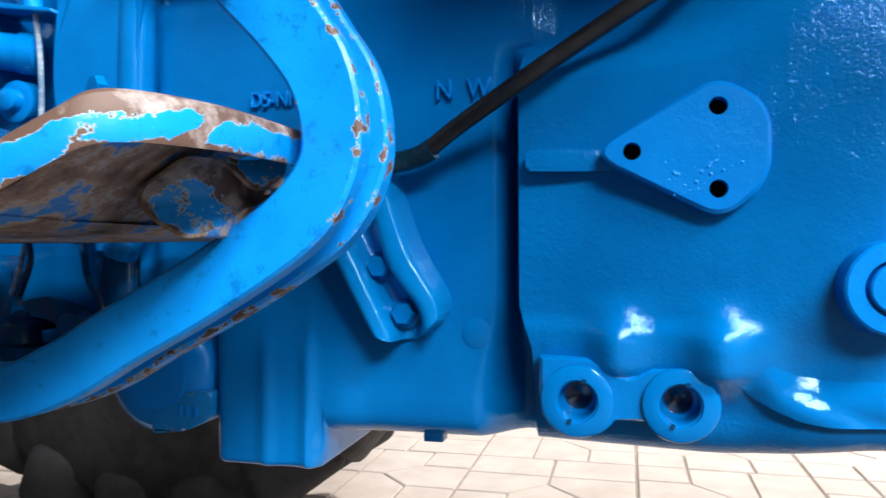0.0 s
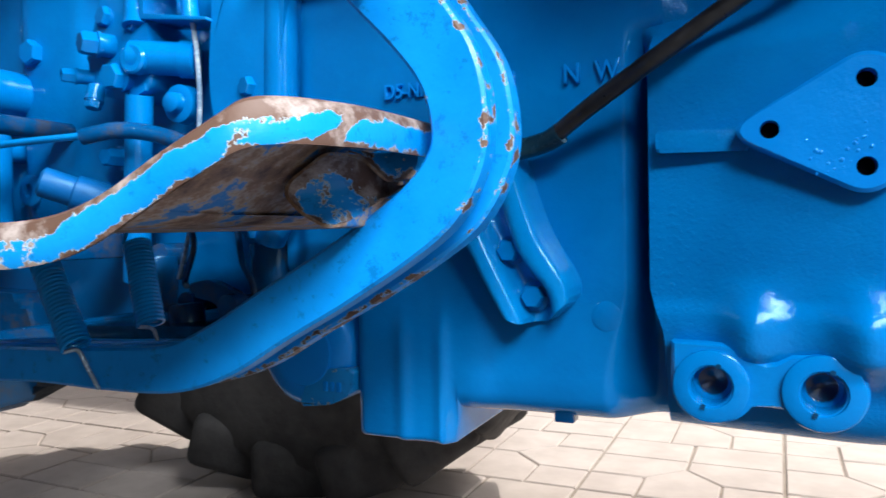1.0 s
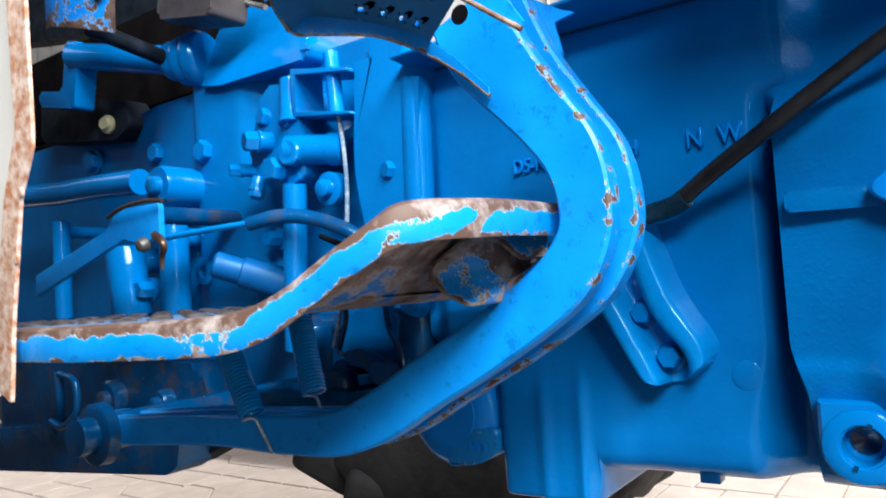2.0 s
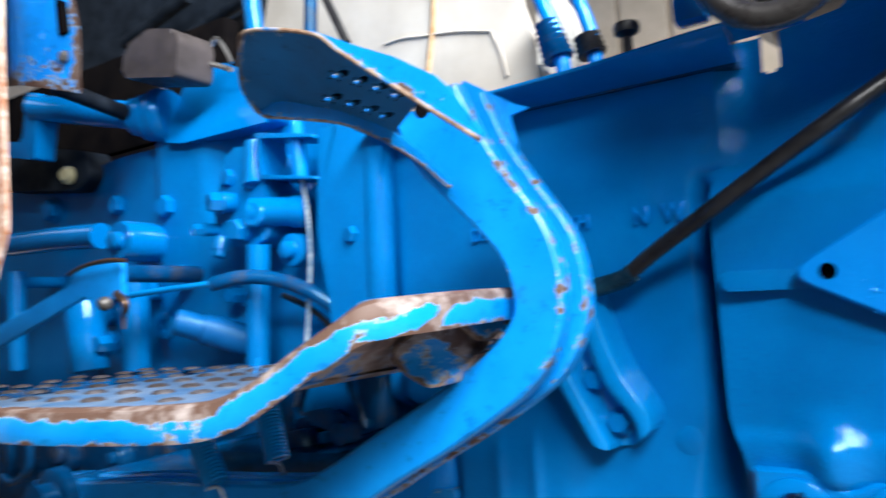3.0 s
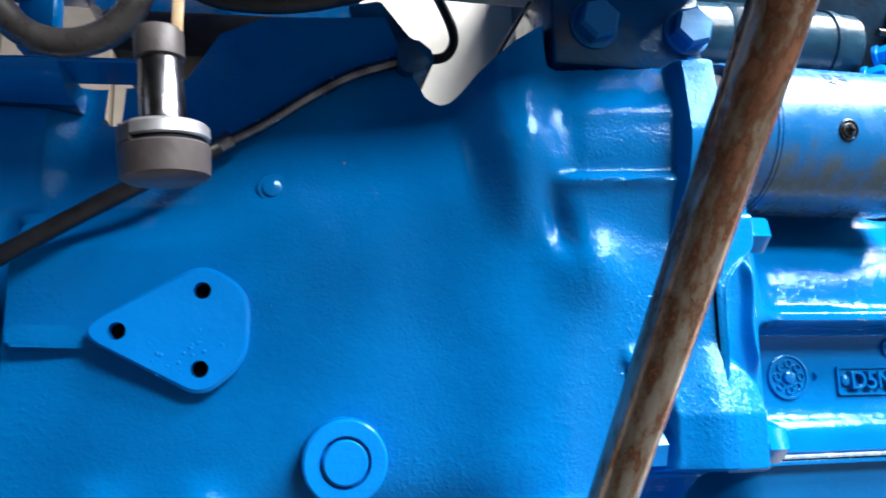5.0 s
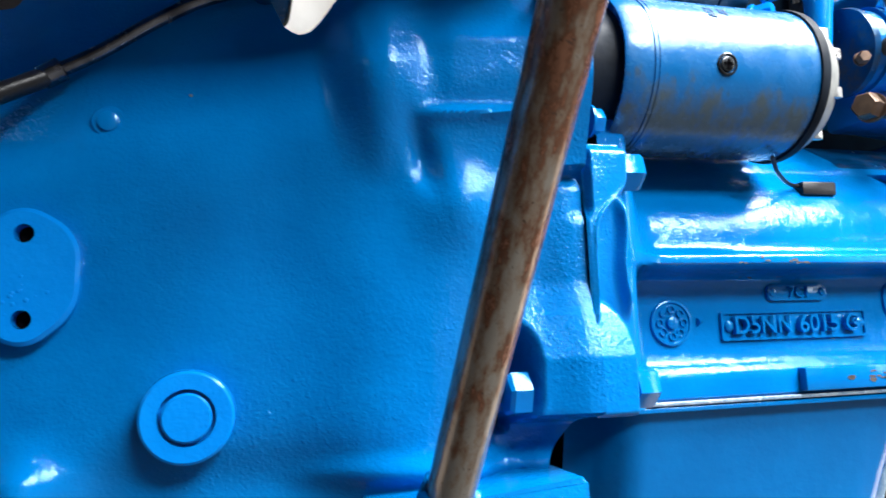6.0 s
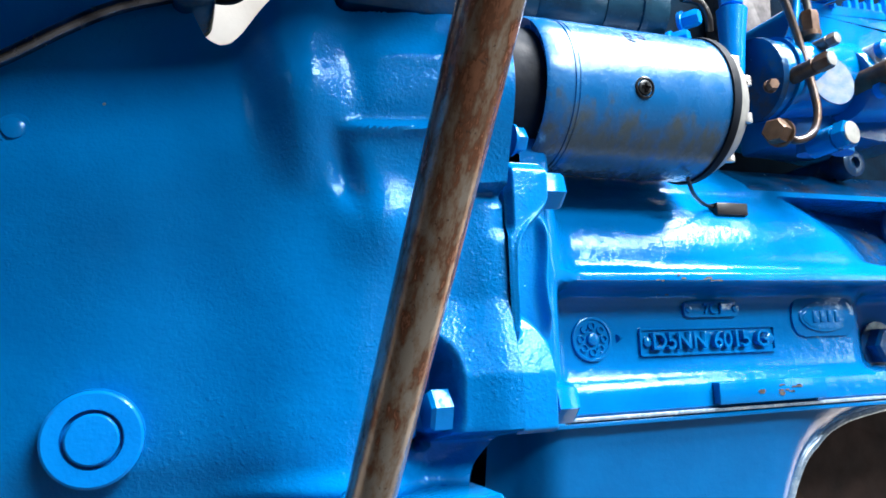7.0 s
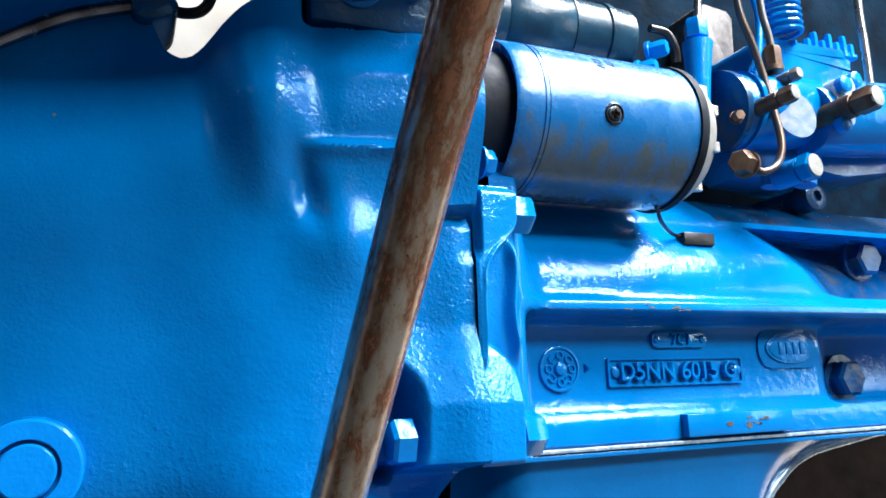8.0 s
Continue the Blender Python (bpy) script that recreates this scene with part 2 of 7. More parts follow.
def finish(name, bm, mat, smooth=38):
    bmesh.ops.recalc_face_normals(bm, faces=bm.faces)
    me = bpy.data.meshes.new(name)
    bm.to_mesh(me)
    bm.free()
    me.materials.append(mat)
    if smooth:
        me.shade_smooth()
        me.set_sharp_from_angle(angle=radians(smooth))
    return me


def part(name, bm, mat, parent=None, label="", smooth=38):
    ob = new(name, finish(name, bm, mat, smooth))
    if parent is not None:
        ob.parent = parent
        q, loc = parent, Vector((0, 0, 0))
        while q is not None:
            loc += q.location
            q = q.parent
        ob.location = -loc
    return tagged(ob, label)


def solo(name, bm, mat, label, category, group="", kind="", smooth=38):
    return tagged(new(name, finish(name, bm, mat, smooth)), label, category, group, kind)


def box(bm, lo, hi, bev=0.0, seg=2):
    lo, hi = Vector(lo), Vector(hi)
    r = bmesh.ops.create_cube(bm, size=1.0, matrix=Matrix.Translation((lo + hi) / 2) @ Matrix.Diagonal((*(hi - lo), 1)))
    if bev:
        es = {e for v in r["verts"] for e in v.link_edges}
        bmesh.ops.bevel(bm, geom=list(es), offset=bev, segments=seg, profile=0.5, affect="EDGES")
    return bm


def axis_matrix(p, d):
    return Matrix.Translation(p) @ Vector(d).to_track_quat("Z", "Y").to_matrix().to_4x4()


def cyl(bm, p0, p1, r, r2=None, seg=28, bev=0.0):
    p0, p1 = Vector(p0), Vector(p1)
    d = p1 - p0
    res = bmesh.ops.create_cone(bm, cap_ends=True, segments=seg, radius1=r, radius2=r if r2 is None else r2, depth=d.length, matrix=axis_matrix((p0 + p1) / 2, d))
    if bev:
        es = {e for v in res["verts"] for e in v.link_edges if len(e.link_faces) == 2 and max(len(f.verts) for f in e.link_faces) > 4}
        bmesh.ops.bevel(bm, geom=list(es), offset=bev, segments=2, profile=0.5, affect="EDGES")
    return bm


def lathe(bm, p, d, prof, seg=36):
    """Turned shape: prof is (distance along d, radius) pairs."""
    m = axis_matrix(p, d)
    rings = []
    for a, r in prof:
        rings.append([bm.verts.new(m @ Vector((max(r, 1e-5) * math.cos(2 * math.pi * k / seg), max(r, 1e-5) * math.sin(2 * math.pi * k / seg), a))) for k in range(seg)])
    for r0, r1 in zip(rings, rings[1:]):
        for k in range(seg):
            bm.faces.new((r0[k], r0[(k + 1) % seg], r1[(k + 1) % seg], r1[k]))
    bm.faces.new(rings[0][::-1])
    bm.faces.new(rings[-1])
    return bm


def hexbolt(bm, p, d, r, h, washer=0.0, turn=0.0):
    """Hex head with a chamfered crown, standing on p along d."""
    m = axis_matrix(p, d) @ Matrix.Rotation(turn, 4, "Z")
    z = 0.0
    if washer:
        lathe(bm, p, d, [(0, washer), (h * 0.18, washer), (h * 0.2, washer * 0.9)], 24)
        z = h * 0.2
    rings = []
    for a, s in ((z, 1.0), (h * 0.82, 1.0), (h, 0.84)):
        rings.append([bm.verts.new(m @ Vector((r * s * math.cos(math.pi * k / 3), r * s * math.sin(math.pi * k / 3), a))) for k in range(6)])
    for r0, r1 in zip(rings, rings[1:]):
        for k in range(6):
            bm.faces.new((r0[k], r0[(k + 1) % 6], r1[(k + 1) % 6], r1[k]))
    bm.faces.new(rings[-1])
    bm.faces.new(rings[0][::-1])
    return bm


def spline(pts, n=8):
    pts = [Vector(p) for p in pts]
    q = [pts[0] * 2 - pts[1]] + pts + [pts[-1] * 2 - pts[-2]]
    out = []
    for i in range(1, len(q) - 2):
        a, b, c, d = q[i - 1:i + 3]
        for k in range(n):
            t = k / n
            out.append(0.5 * (2 * b + (c - a) * t + (2 * a - 5 * b + 4 * c - d) * t * t + (3 * b - a - 3 * c + d) * t ** 3))
    return out + [pts[-1]]


def tube(bm, pts, r, seg=14, n=8, smooth=True):
    """Round tube along a smooth line."""
    line = spline(pts, n) if smooth else [Vector(p) for p in pts]
    rings, up = [], None
    for i, p in enumerate(line):
        d = (line[min(i + 1, len(line) - 1)] - line[max(i - 1, 0)]).normalized()
        if up is None:
            up = d.orthogonal().normalized()
        up = (up - d * up.dot(d)).normalized()
        side = d.cross(up)
        rr = r(i / (len(line) - 1)) if callable(r) else r
        rings.append([bm.verts.new(p + (up * math.cos(2 * math.pi * k / seg) + side * math.sin(2 * math.pi * k / seg)) * rr) for k in range(seg)])
    for r0, r1 in zip(rings, rings[1:]):
        for k in range(seg):
            bm.faces.new((r0[k], r0[(k + 1) % seg], r1[(k + 1) % seg], r1[k]))
    bm.faces.new(rings[0][::-1])
    bm.faces.new(rings[-1])
    return bm


def prism(bm, outline, y0, y1, bev=0.0, seg=2):
    """Plate with an outline in x and z, from depth y0 (front) to y1."""
    a = [bm.verts.new((x, y0, z)) for x, z in outline]
    b = [bm.verts.new((x, y1, z)) for x, z in outline]
    n = len(a)
    fs = [bm.faces.new(a), bm.faces.new(b[::-1])]
    for k in range(n):
        fs.append(bm.faces.new((a[k], b[k], b[(k + 1) % n], a[(k + 1) % n])))
    if bev:
        es = set(fs[0].edges)
        bmesh.ops.bevel(bm, geom=list(es), offset=bev, segments=seg, profile=0.5, affect="EDGES")
    return bm


def pierced(bm, outline, holes, y0, y1, deep):
    """Plate with round blind holes (x, z, radius) in its front face."""
    def loop(pts, y):
        vs = [bm.verts.new((x, y, z)) for x, z in pts]
        return vs, [bm.edges.new((vs[k], vs[(k + 1) % len(vs)])) for k in range(len(vs))]

    mid = sum((Vector(p) for p in outline), Vector((0, 0))) / len(outline)
    a, edges = loop([tuple(mid + (Vector(p) - mid) * (1 - 0.0030 / max(0.01, (Vector(p) - mid).length))) for p in outline], y0)
    c = [bm.verts.new((x, y0 + 0.0026, z)) for x, z in outline]
    for k in range(len(a)):
        j = (k + 1) % len(a)
        bm.faces.new((a[k], c[k], c[j], a[j]))
    a = c
    b = [bm.verts.new((x, y1, z)) for x, z in outline]
    for k in range(len(a)):
        j = (k + 1) % len(a)
        bm.faces.new((a[k], b[k], b[j], a[j]))
    for hx, hz, r in holes:
        ring = [(hx + r * math.cos(2 * math.pi * q / 24), hz + r * math.sin(2 * math.pi * q / 24)) for q in range(24)]
        h, es = loop(ring, y0)
        edges += es
        g = [bm.verts.new((x, y0 + deep, z)) for x, z in ring]
        for k in range(24):
            j = (k + 1) % 24
            bm.faces.new((h[k], g[k], g[j], h[j]))
        bm.faces.new(g)
    bmesh.ops.triangle_fill(bm, use_beauty=True, use_dissolve=False, edges=edges, normal=(0, -1, 0))
    return bm


def rounded(pts, r, n=5):
    """Closed outline with its corners rounded; r is one radius or one each."""
    out, m = [], len(pts)
    for i in range(m):
        p, a, b = Vector(pts[i]), Vector(pts[i - 1]), Vector(pts[(i + 1) % m])
        rr = r[i] if isinstance(r, (list, tuple)) else r
        u, v = (a - p), (b - p)
        k = min(rr, u.length * 0.48, v.length * 0.48)
        s, e = p + u.normalized() * k, p + v.normalized() * k
        for j in range(n + 1):
            t = j / n
            out.append(tuple((1 - t) ** 2 * s + 2 * t * (1 - t) * p + t * t * e))
    return out


def grid(bm, fn, us, vs):
    rows = [[bm.verts.new(fn(u, v)) for v in vs] for u in us]
    for r0, r1 in zip(rows, rows[1:]):
        for k in range(len(vs) - 1):
            bm.faces.new((r0[k], r0[k + 1], r1[k + 1], r1[k]))
    return bm


def steps(a, b, n):
    return [a + (b - a) * k / n for k in range(n + 1)]


def sm(a, b, x):
    t = min(1.0, max(0.0, (x - a) / (b - a)))
    return t * t * (3 - 2 * t)


def lettering(name, text, size, depth, m, mat, parent, squeeze=1.0):
    cu = bpy.data.curves.new(name, "FONT")
    cu.body, cu.size, cu.extrude, cu.bevel_depth, cu.bevel_resolution = text, size, depth, size * 0.012, 1
    cu.align_x, cu.align_y = "CENTER", "CENTER"
    tmp = bpy.data.objects.new(name, cu)
    me = bpy.data.meshes.new_from_object(tmp)
    bpy.data.objects.remove(tmp)
    me.transform(m @ Matrix.Diagonal((squeeze, 1, 1, 1)))
    me.materials.append(mat)
    ob = new(name, me)
    ob.parent = parent
    ob.location = -Vector(parent.location) if parent.parent is None else Vector((0, 0, 0))
    return ob


FACE = Matrix.Rotation(radians(90), 4, "X")  # lettering that faces the near side

# ---- ground ----
bm = bmesh.new()
box(bm, (-60, -60, -0.3), (60, 60, -0.006))
floor = solo("ground", bm, M_joint, "pale cement bed under cream paving", "ground", kind="structure", smooth=0)
# paving pieces come last in the file

# ---- background ----
bm = bmesh.new()
box(bm, (-9, 4.2, 0), (0.3, 4.4, 4.2))
for k in range(31):
    box(bm, (-9 + k * 0.3, 4.17, 0.0), (-9 + k * 0.3 + 0.28, 4.2, 4.2), 0.008, 1)
solo("wall_back", bm, M_wall, "beige boarded shed wall behind the tractor", "wall", kind="structure")
bm = bmesh.new()
rnd = random.Random(4)
for k in range(24000):
    p = Vector((rnd.uniform(0.1, 5), 6 + rnd.gauss(0, 0.4), abs(rnd.gauss(2.0, 0.9))))
    d = Vector((rnd.gauss(0, 1), rnd.gauss(0, 1), rnd.gauss(0, 1))).normalized() * 0.075
    e = d.orthogonal() * 0.5
    bm.faces.new([bm.verts.new(p + q) for q in (-d, e, d, -e)])
solo("hedge", bm, M_leaf, "sunlit green hedge beyond the tractor", "hedge", kind="stuff", smooth=0)

# ---- unseen shed added round the tractor to dim fill and reflections ----
bm = bmesh.new()
for lo, hi in (((-5, NEAR_WALL), (-4.9, 2.2)), ((-4.9, NEAR_WALL), (-3.7, -2.0)), ((-4.9, 0.0), (-3.7, 2.2)), ((-3.7, NEAR_WALL), (1.0, 2.2)), ((1.0, NEAR_WALL), (2.8, -3.55)), ((1.0, -2.25), (2.8, -1.5)), ((1.0, -1.5), (1.2, 2.2)), ((1.2, 0.5), (2.8, 2.2)), ((2.8, NEAR_WALL), (4.5, 2.2))):
    box(bm, (*lo, ROOF), (*hi, ROOF + 0.1))
solo("ceiling", bm, M_shed, "unseen dark roof, left open for three added lamps", "ceiling", kind="structure", smooth=0)
bm = bmesh.new()
for lo, hi in (((-5, 0), (1.6, ROOF + 0.1)), ((2.8, 0), (4.6, ROOF + 0.1)), ((1.6, 0), (2.8, 1.1)), ((1.6, 2.4), (2.8, ROOF + 0.1))):
    box(bm, (lo[0], NEAR_WALL - 0.1, lo[1]), (hi[0], NEAR_WALL, hi[1]))
solo("wall_near", bm, M_shed, "unseen dark wall with a gap for an added lamp", "wall", kind="structure", smooth=0)
bm = bmesh.new()
box(bm, (-5.1, NEAR_WALL, 0), (-5.0, 2.2, ROOF))
solo("wall_side", bm, M_shed, "unseen dark side wall", "wall", kind="structure", smooth=0)
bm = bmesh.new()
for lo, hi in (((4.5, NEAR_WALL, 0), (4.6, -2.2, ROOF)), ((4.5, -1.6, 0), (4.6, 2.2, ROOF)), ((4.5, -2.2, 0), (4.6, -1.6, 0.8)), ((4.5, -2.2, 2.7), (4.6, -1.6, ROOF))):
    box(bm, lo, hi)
solo("wall_end", bm, M_shed, "unseen dark end wall with a gap for an added lamp", "wall", kind="structure", smooth=0)
# unseen floor, kept very dark so little light bounces up
bm = bmesh.new()
box(bm, (-5, NEAR_WALL, -0.005), (4.5, 0.62, 0.004))
solo("shed_floor", bm, M_dim_floor, "unseen dark floor that cuts the bounced light", "floor", kind="structure", smooth=0)

# ---- transmission housing ----
Z0 = 0.493


BELL_X = ((-0.10, 0.594), (-0.05, 0.588), (0.06, 0.573), (0.17, 0.555), (0.30, 0.529), (0.40, 0.510), (0.46, 0.500))


def along(table, x):
    for (a, p), (b, q) in zip(table, table[1:]):
        if x <= b:
            return p + (q - p) * max(0.0, (x - a) / (b - a))
    return table[-1][1]


def rear_y(x, z):
    y = 0.628 + 0.015 * sm(-0.44, -0.47, x) + 0.02 * sm(0.88, 0.95, z)
    low = sm(0.60, 0.53, z)
    y -= low * (0.005 * sm(-0.384, -0.376, x) * sm(-0.225, -0.262, x) + 0.0040 * math.exp(-((x + 0.330) / 0.0075) ** 2) + 0.0040 * math.exp(-((x + 0.288) / 0.0075) ** 2))
    y += 0.014 * sm(-0.290, -0.274, x) * sm(0.505, 0.455, z)
    y += 0.06 * sm(-0.382, -0.390, x) * sm(0.61, 0.57, z)
    # soft valley before the free edge of the bell, wider towards the bottom
    start = -0.113 - 0.022 * sm(0.60, 0.50, z)
    y += 0.040 * sm(start, -0.090, x) * sm(0.822, 0.786, z)
    return y


LOBE_EDGE = ((0.590, 0.4040), (0.602, 0.4075), (0.611, 0.4105), (0.643, 0.4118), (0.655, 0.4105), (0.664, 0.4060), (0.672, 0.3980), (0.684, 0.3840))


def bell_y(x, z):
    y = along(BELL_X, x)
    y += 0.045 * sm(0.78, 0.99, z) * (1 - 0.5 * sm(0.2, 0.34, x))
    y += 0.020 * sm(0.57, 0.49, z)
    flush = sm(0.776, 0.818, z)
    y += 0.037 * flush * sm(0.12, -0.06, x)
    # starter pocket: bulge, rib, ledge and dent
    xl = 0.262 + 0.16 * max(0.0, 0.90 - z)
    y -= 0.032 * sm(xl - 0.006, xl + 0.030, x) * sm(0.775, 0.87, z)
    y -= 0.0045 * math.exp(-((x - 0.307) / 0.014) ** 2) * sm(0.770, 0.815, z) * sm(0.935, 0.895, z)
    y += 0.005 * math.exp(-((x - 0.336) / 0.014) ** 2) * sm(0.825, 0.86, z)
    wide = sm(0.326, 0.352, x) * sm(0.4285, 0.4255, x)
    y += wide * (0.007 * sm(0.822, 0.838, z) - 0.005 * math.exp(-((z - 0.827) / 0.0045) ** 2) - 0.004 * math.exp(-((z - 0.884) / 0.012) ** 2))
    y += 0.010 * math.exp(-((x - 0.337 - 0.25 * (0.80 - z)) / 0.009) ** 2 - ((z - 0.797) / 0.024) ** 2)
    y -= 0.014 * math.exp(-((x - 0.362) / 0.030) ** 2 - ((z - 0.762) / 0.032) ** 2) * sm(0.822, 0.806, z)
    y += 0.004 * (max(0.0, x - 0.428) / 0.027) ** 2 * sm(0.784, 0.780, z) * sm(0.742, 0.754, z)
    # cast bulges over the two bosses
    for c in (-0.012, 0.062):
        y -= 0.015 * math.exp(-((x - c) / 0.019) ** 2) * sm(0.612, 0.566, z) * sm(0.520, 0.548, z)
    y -= 0.004 * sm(0.590, 0.574, z) * sm(0.115, 0.075, x) * sm(0.534, 0.552, z)
    y -= 0.010 * math.exp(-((z - 0.567) / 0.010) ** 2) * sm(0.22, 0.32, x)
    # free rear edge, drawn in towards the bosses
    y += 0.075 * sm(-0.087, -0.099, x) * (1 - flush)
    merge = sm(-0.045, -0.092, x) * sm(0.806, 0.835, z)
    y += (rear_y(x, z) - 0.0005 - y) * merge
    # pocket beside the flange bolt, lobe round it, pad above, neck below
    xl = along(LOBE_EDGE, z)
    y += 0.034 * sm(0.384, 0.394, x) * sm(0.686, 0.668, z) * sm(0.588, 0.598, z) * sm(xl + 0.0005, xl - 0.0045, x)
    y -= sm(xl - 0.0045, xl + 0.0050, x) * (0.007 * sm(0.702, 0.675, z) + 0.0105 * min(1.0, max(0.0, (0.680 - z) / 0.036))) * sm(0.598, 0.606, z)
    y += 0.030 * sm(0.36, 0.40, x) * sm(0.604, 0.594, z)
    y -= 0.013 * sm(0.4265, 0.4305, x) * sm(0.782, 0.786, z)
    y += 0.045 * sm(0.922, 0.932, z) * sm(0.330, 0.345, x)
    y -= 0.006 * sm(0.415, 0.448, x) * sm(0.780, 0.770, z)
    # shallow valley before the flange swell, its shape added to darken this side
    y += 0.008 * math.exp(-((x - 0.245) / 0.05) ** 2) * sm(0.86, 0.78, z)
    # hollow above the lower lip
    y += 0.011 * math.exp(-((z - 0.562) / 0.024) ** 2) * sm(0.085, 0.135, x) * sm(0.35, 0.24, x)
    # lower shell edge
    ze = 0.530 - 0.026 * sm(0.10, 0.20, x)
    y -= 0.006 * sm(0.085, 0.125, x) * sm(ze + 0.010, ze - 0.008, z)
    return y


BELL_TOP = ((-0.1, 0.938), (0.03, 0.940), (0.06, 0.985), (0.10, 0.997), (0.208, 0.997), (0.229, 0.940), (0.240, 0.912), (0.250, 0.9045), (0.258, 0.9055), (0.266, 0.911), (0.278, 0.924), (0.307, 0.948), (0.329, 0.962), (0.348, 0.976), (0.37, 0.998), (0.46, 1.01))


def bell_top(x):
    return along(BELL_TOP, x)


def bell_low(x):
    """Underside of the housing, a little lower at the rear."""
    return 0.479 + 0.014 * sm(0.05, 0.19, x)


bell = thing("transmission_housing", "gloss blue cast iron tractor transmission housing", "transmission", (0.15, 0.75, 0.5))


def bell_pt(x, s):
    if s <= 1.0:
        top = bell_top(x)
        z = top - (top - 0.515) * s
        return (x - 0.030 * sm(0.606, 0.565, z) * max(0.0, x - 0.40) / 0.055 + 0.011 * sm(0.60, 0.552, z) * sm(-0.055, -0.088, x), bell_y(x, z), z)
    a = (s - 1.0)
    if a <= 1.0:
        y = bell_y(x, 0.515)
        return (x - 0.030 * max(0.0, x - 0.40) / 0.055 + 0.011 * sm(-0.055, -0.088, x), y + 0.026 * (1 - math.cos(a * math.pi / 2)), 0.515 - (0.515 - bell_low(x)) * math.sin(a * math.pi / 2))
    return (x + 0.011 * sm(-0.055, -0.088, x), bell_y(x, 0.515) + 0.026 + (a - 1) * 0.35, bell_low(x))


bm = bmesh.new()
grid(bm, bell_pt, steps(-0.099, 0.275, 94) + steps(0.2775, 0.360, 33) + steps(0.3615, 0.455, 62), steps(0, 0.4, 60) + steps(0.404, 1, 120) + steps(1.1, 2, 8) + [2.2, 2.6, 3.0])
bmesh.ops.delete(bm, geom=[f for f in bm.faces if abs(f.calc_center_median().x + 0.0315) < 0.0085 and f.calc_center_median().z > 0.899 + 90 * (f.calc_center_median().x + 0.0315) ** 2 and f.calc_center_median().y < 0.75], context="FACES")
bmesh.ops.delete(bm, geom=[f for f in bm.faces if f.calc_center_median().y < 0.66 and min((Vector((c, 0.5235)) - f.calc_center_median().xz).length for c in (-0.040, 0.036)) < 0.0175], context="FACES")
part("bell_casing", bm, M_rough, bell)


LIP = ((0.076, 0.540), (0.083, 0.533), (0.092, 0.5275), (0.10, 0.5235), (0.117, 0.5165), (0.135, 0.5140), (0.155, 0.5145), (0.19, 0.516), (0.34, 0.520))


def lip_pt(x, s):
    zb = along(LIP, x)
    top = zb + 0.040 * sm(0.074, 0.10, x) + 0.002
    out = 0.007 * sm(0.074, 0.105, x) * sm(0.34, 0.25, x)
    if s <= 1:
        z = top + (zb - top) * s
        return (x, bell_y(x, z) + 0.002 - (0.002 + out) * sm(0.0, 0.8, s), z)
    return (x, bell_y(x, zb) - out + 0.002 + (s - 1) * 0.06, zb - 0.0015 + 0.004 * (s - 1))


bm = bmesh.new()
grid(bm, lip_pt, steps(0.076, 0.20, 40) + steps(0.21, 0.34, 12), steps(0, 1, 16) + [1.02, 1.2, 2.0])
part("lower_lip", bm, M_blue, bell, "thin cast lip along the lower edge")


def rear_pt(x, s):
    foot = sm(-0.390, -0.384, x) * sm(-0.273, -0.280, x)
    low, r = 0.471 - 0.033 * foot, 0.026 - 0.019 * foot
    if s <= 1:
        z = 0.912 - (0.912 - low - r) * s
        return (x, rear_y(x, z), z)
    y = rear_y(x, low + r)
    if s <= 2:
        a = s - 1
        return (x, y + r * (1 - math.cos(a * math.pi / 2)), low + r - r * math.sin(a * math.pi / 2))
    # underside: the leg is a box of its own depth, the casing runs on behind it
    if s <= 3:
        return (x, y + r + (s - 2) * 0.13, low)
    if s <= 4:
        return (x, y + r + 0.13, low + (0.471 - low) * (s - 3))
    return (x, y + r + 0.13 + (s - 4) * 0.25, 0.471)


bm = bmesh.new()
grid(bm, rear_pt, steps(-0.48, -0.292, 50) + steps(-0.290, -0.270, 26) + steps(-0.267, -0.17, 24) + steps(-0.167, -0.08, 34), steps(0, 1, 90) + steps(1.125, 2, 7) + [2.2, 2.6, 3.0, 4.0, 5.0])
part("rear_casing", bm, M_blue, bell)
bm = bmesh.new()
box(bm, (-0.46, 0.72, 0.53), (0.45, 1.00, 0.87), 0.03, 3)
part("core", bm, M_dirty_shade, bell)
# stiffening rib and three-hole pad
bm = bmesh.new()
prism(bm, rounded([(-0.079, 0.719), (-0.012, 0.717), (-0.012, 0.700), (-0.079, 0.702)], 0.003), 0.5745, 0.60, 0.003)
part("rib", bm, M_rough, bell)
bm = bmesh.new()
tri = rounded([(-0.030, 0.7125), (0.062, 0.7655), (0.098, 0.744), (0.098, 0.688), (0.064, 0.661)], [0.022, 0.016, 0.02, 0.02, 0.016], 7)
HOLES = ((0.002, 0.7125), (0.0622, 0.7432), (0.0622, 0.6835))
pierced(bm, tri, [(x, z, 0.0066) for x, z in HOLES], 0.558, 0.60, 0.013)
pad = part("three_hole_pad", bm, M_light, bell, "bright blue machined triangular pad with three holes")
for hx, hz in HOLES:
    bm = bmesh.new()
    lathe(bm, (hx, 0.5705, hz), (0, -1, 0), [(0, 0.0064), (0.0004, 0.0062)], 24)
    part("hole", bm, M_hole, pad, "dark threaded hole")
bm = bmesh.new()
rnd = random.Random(11)
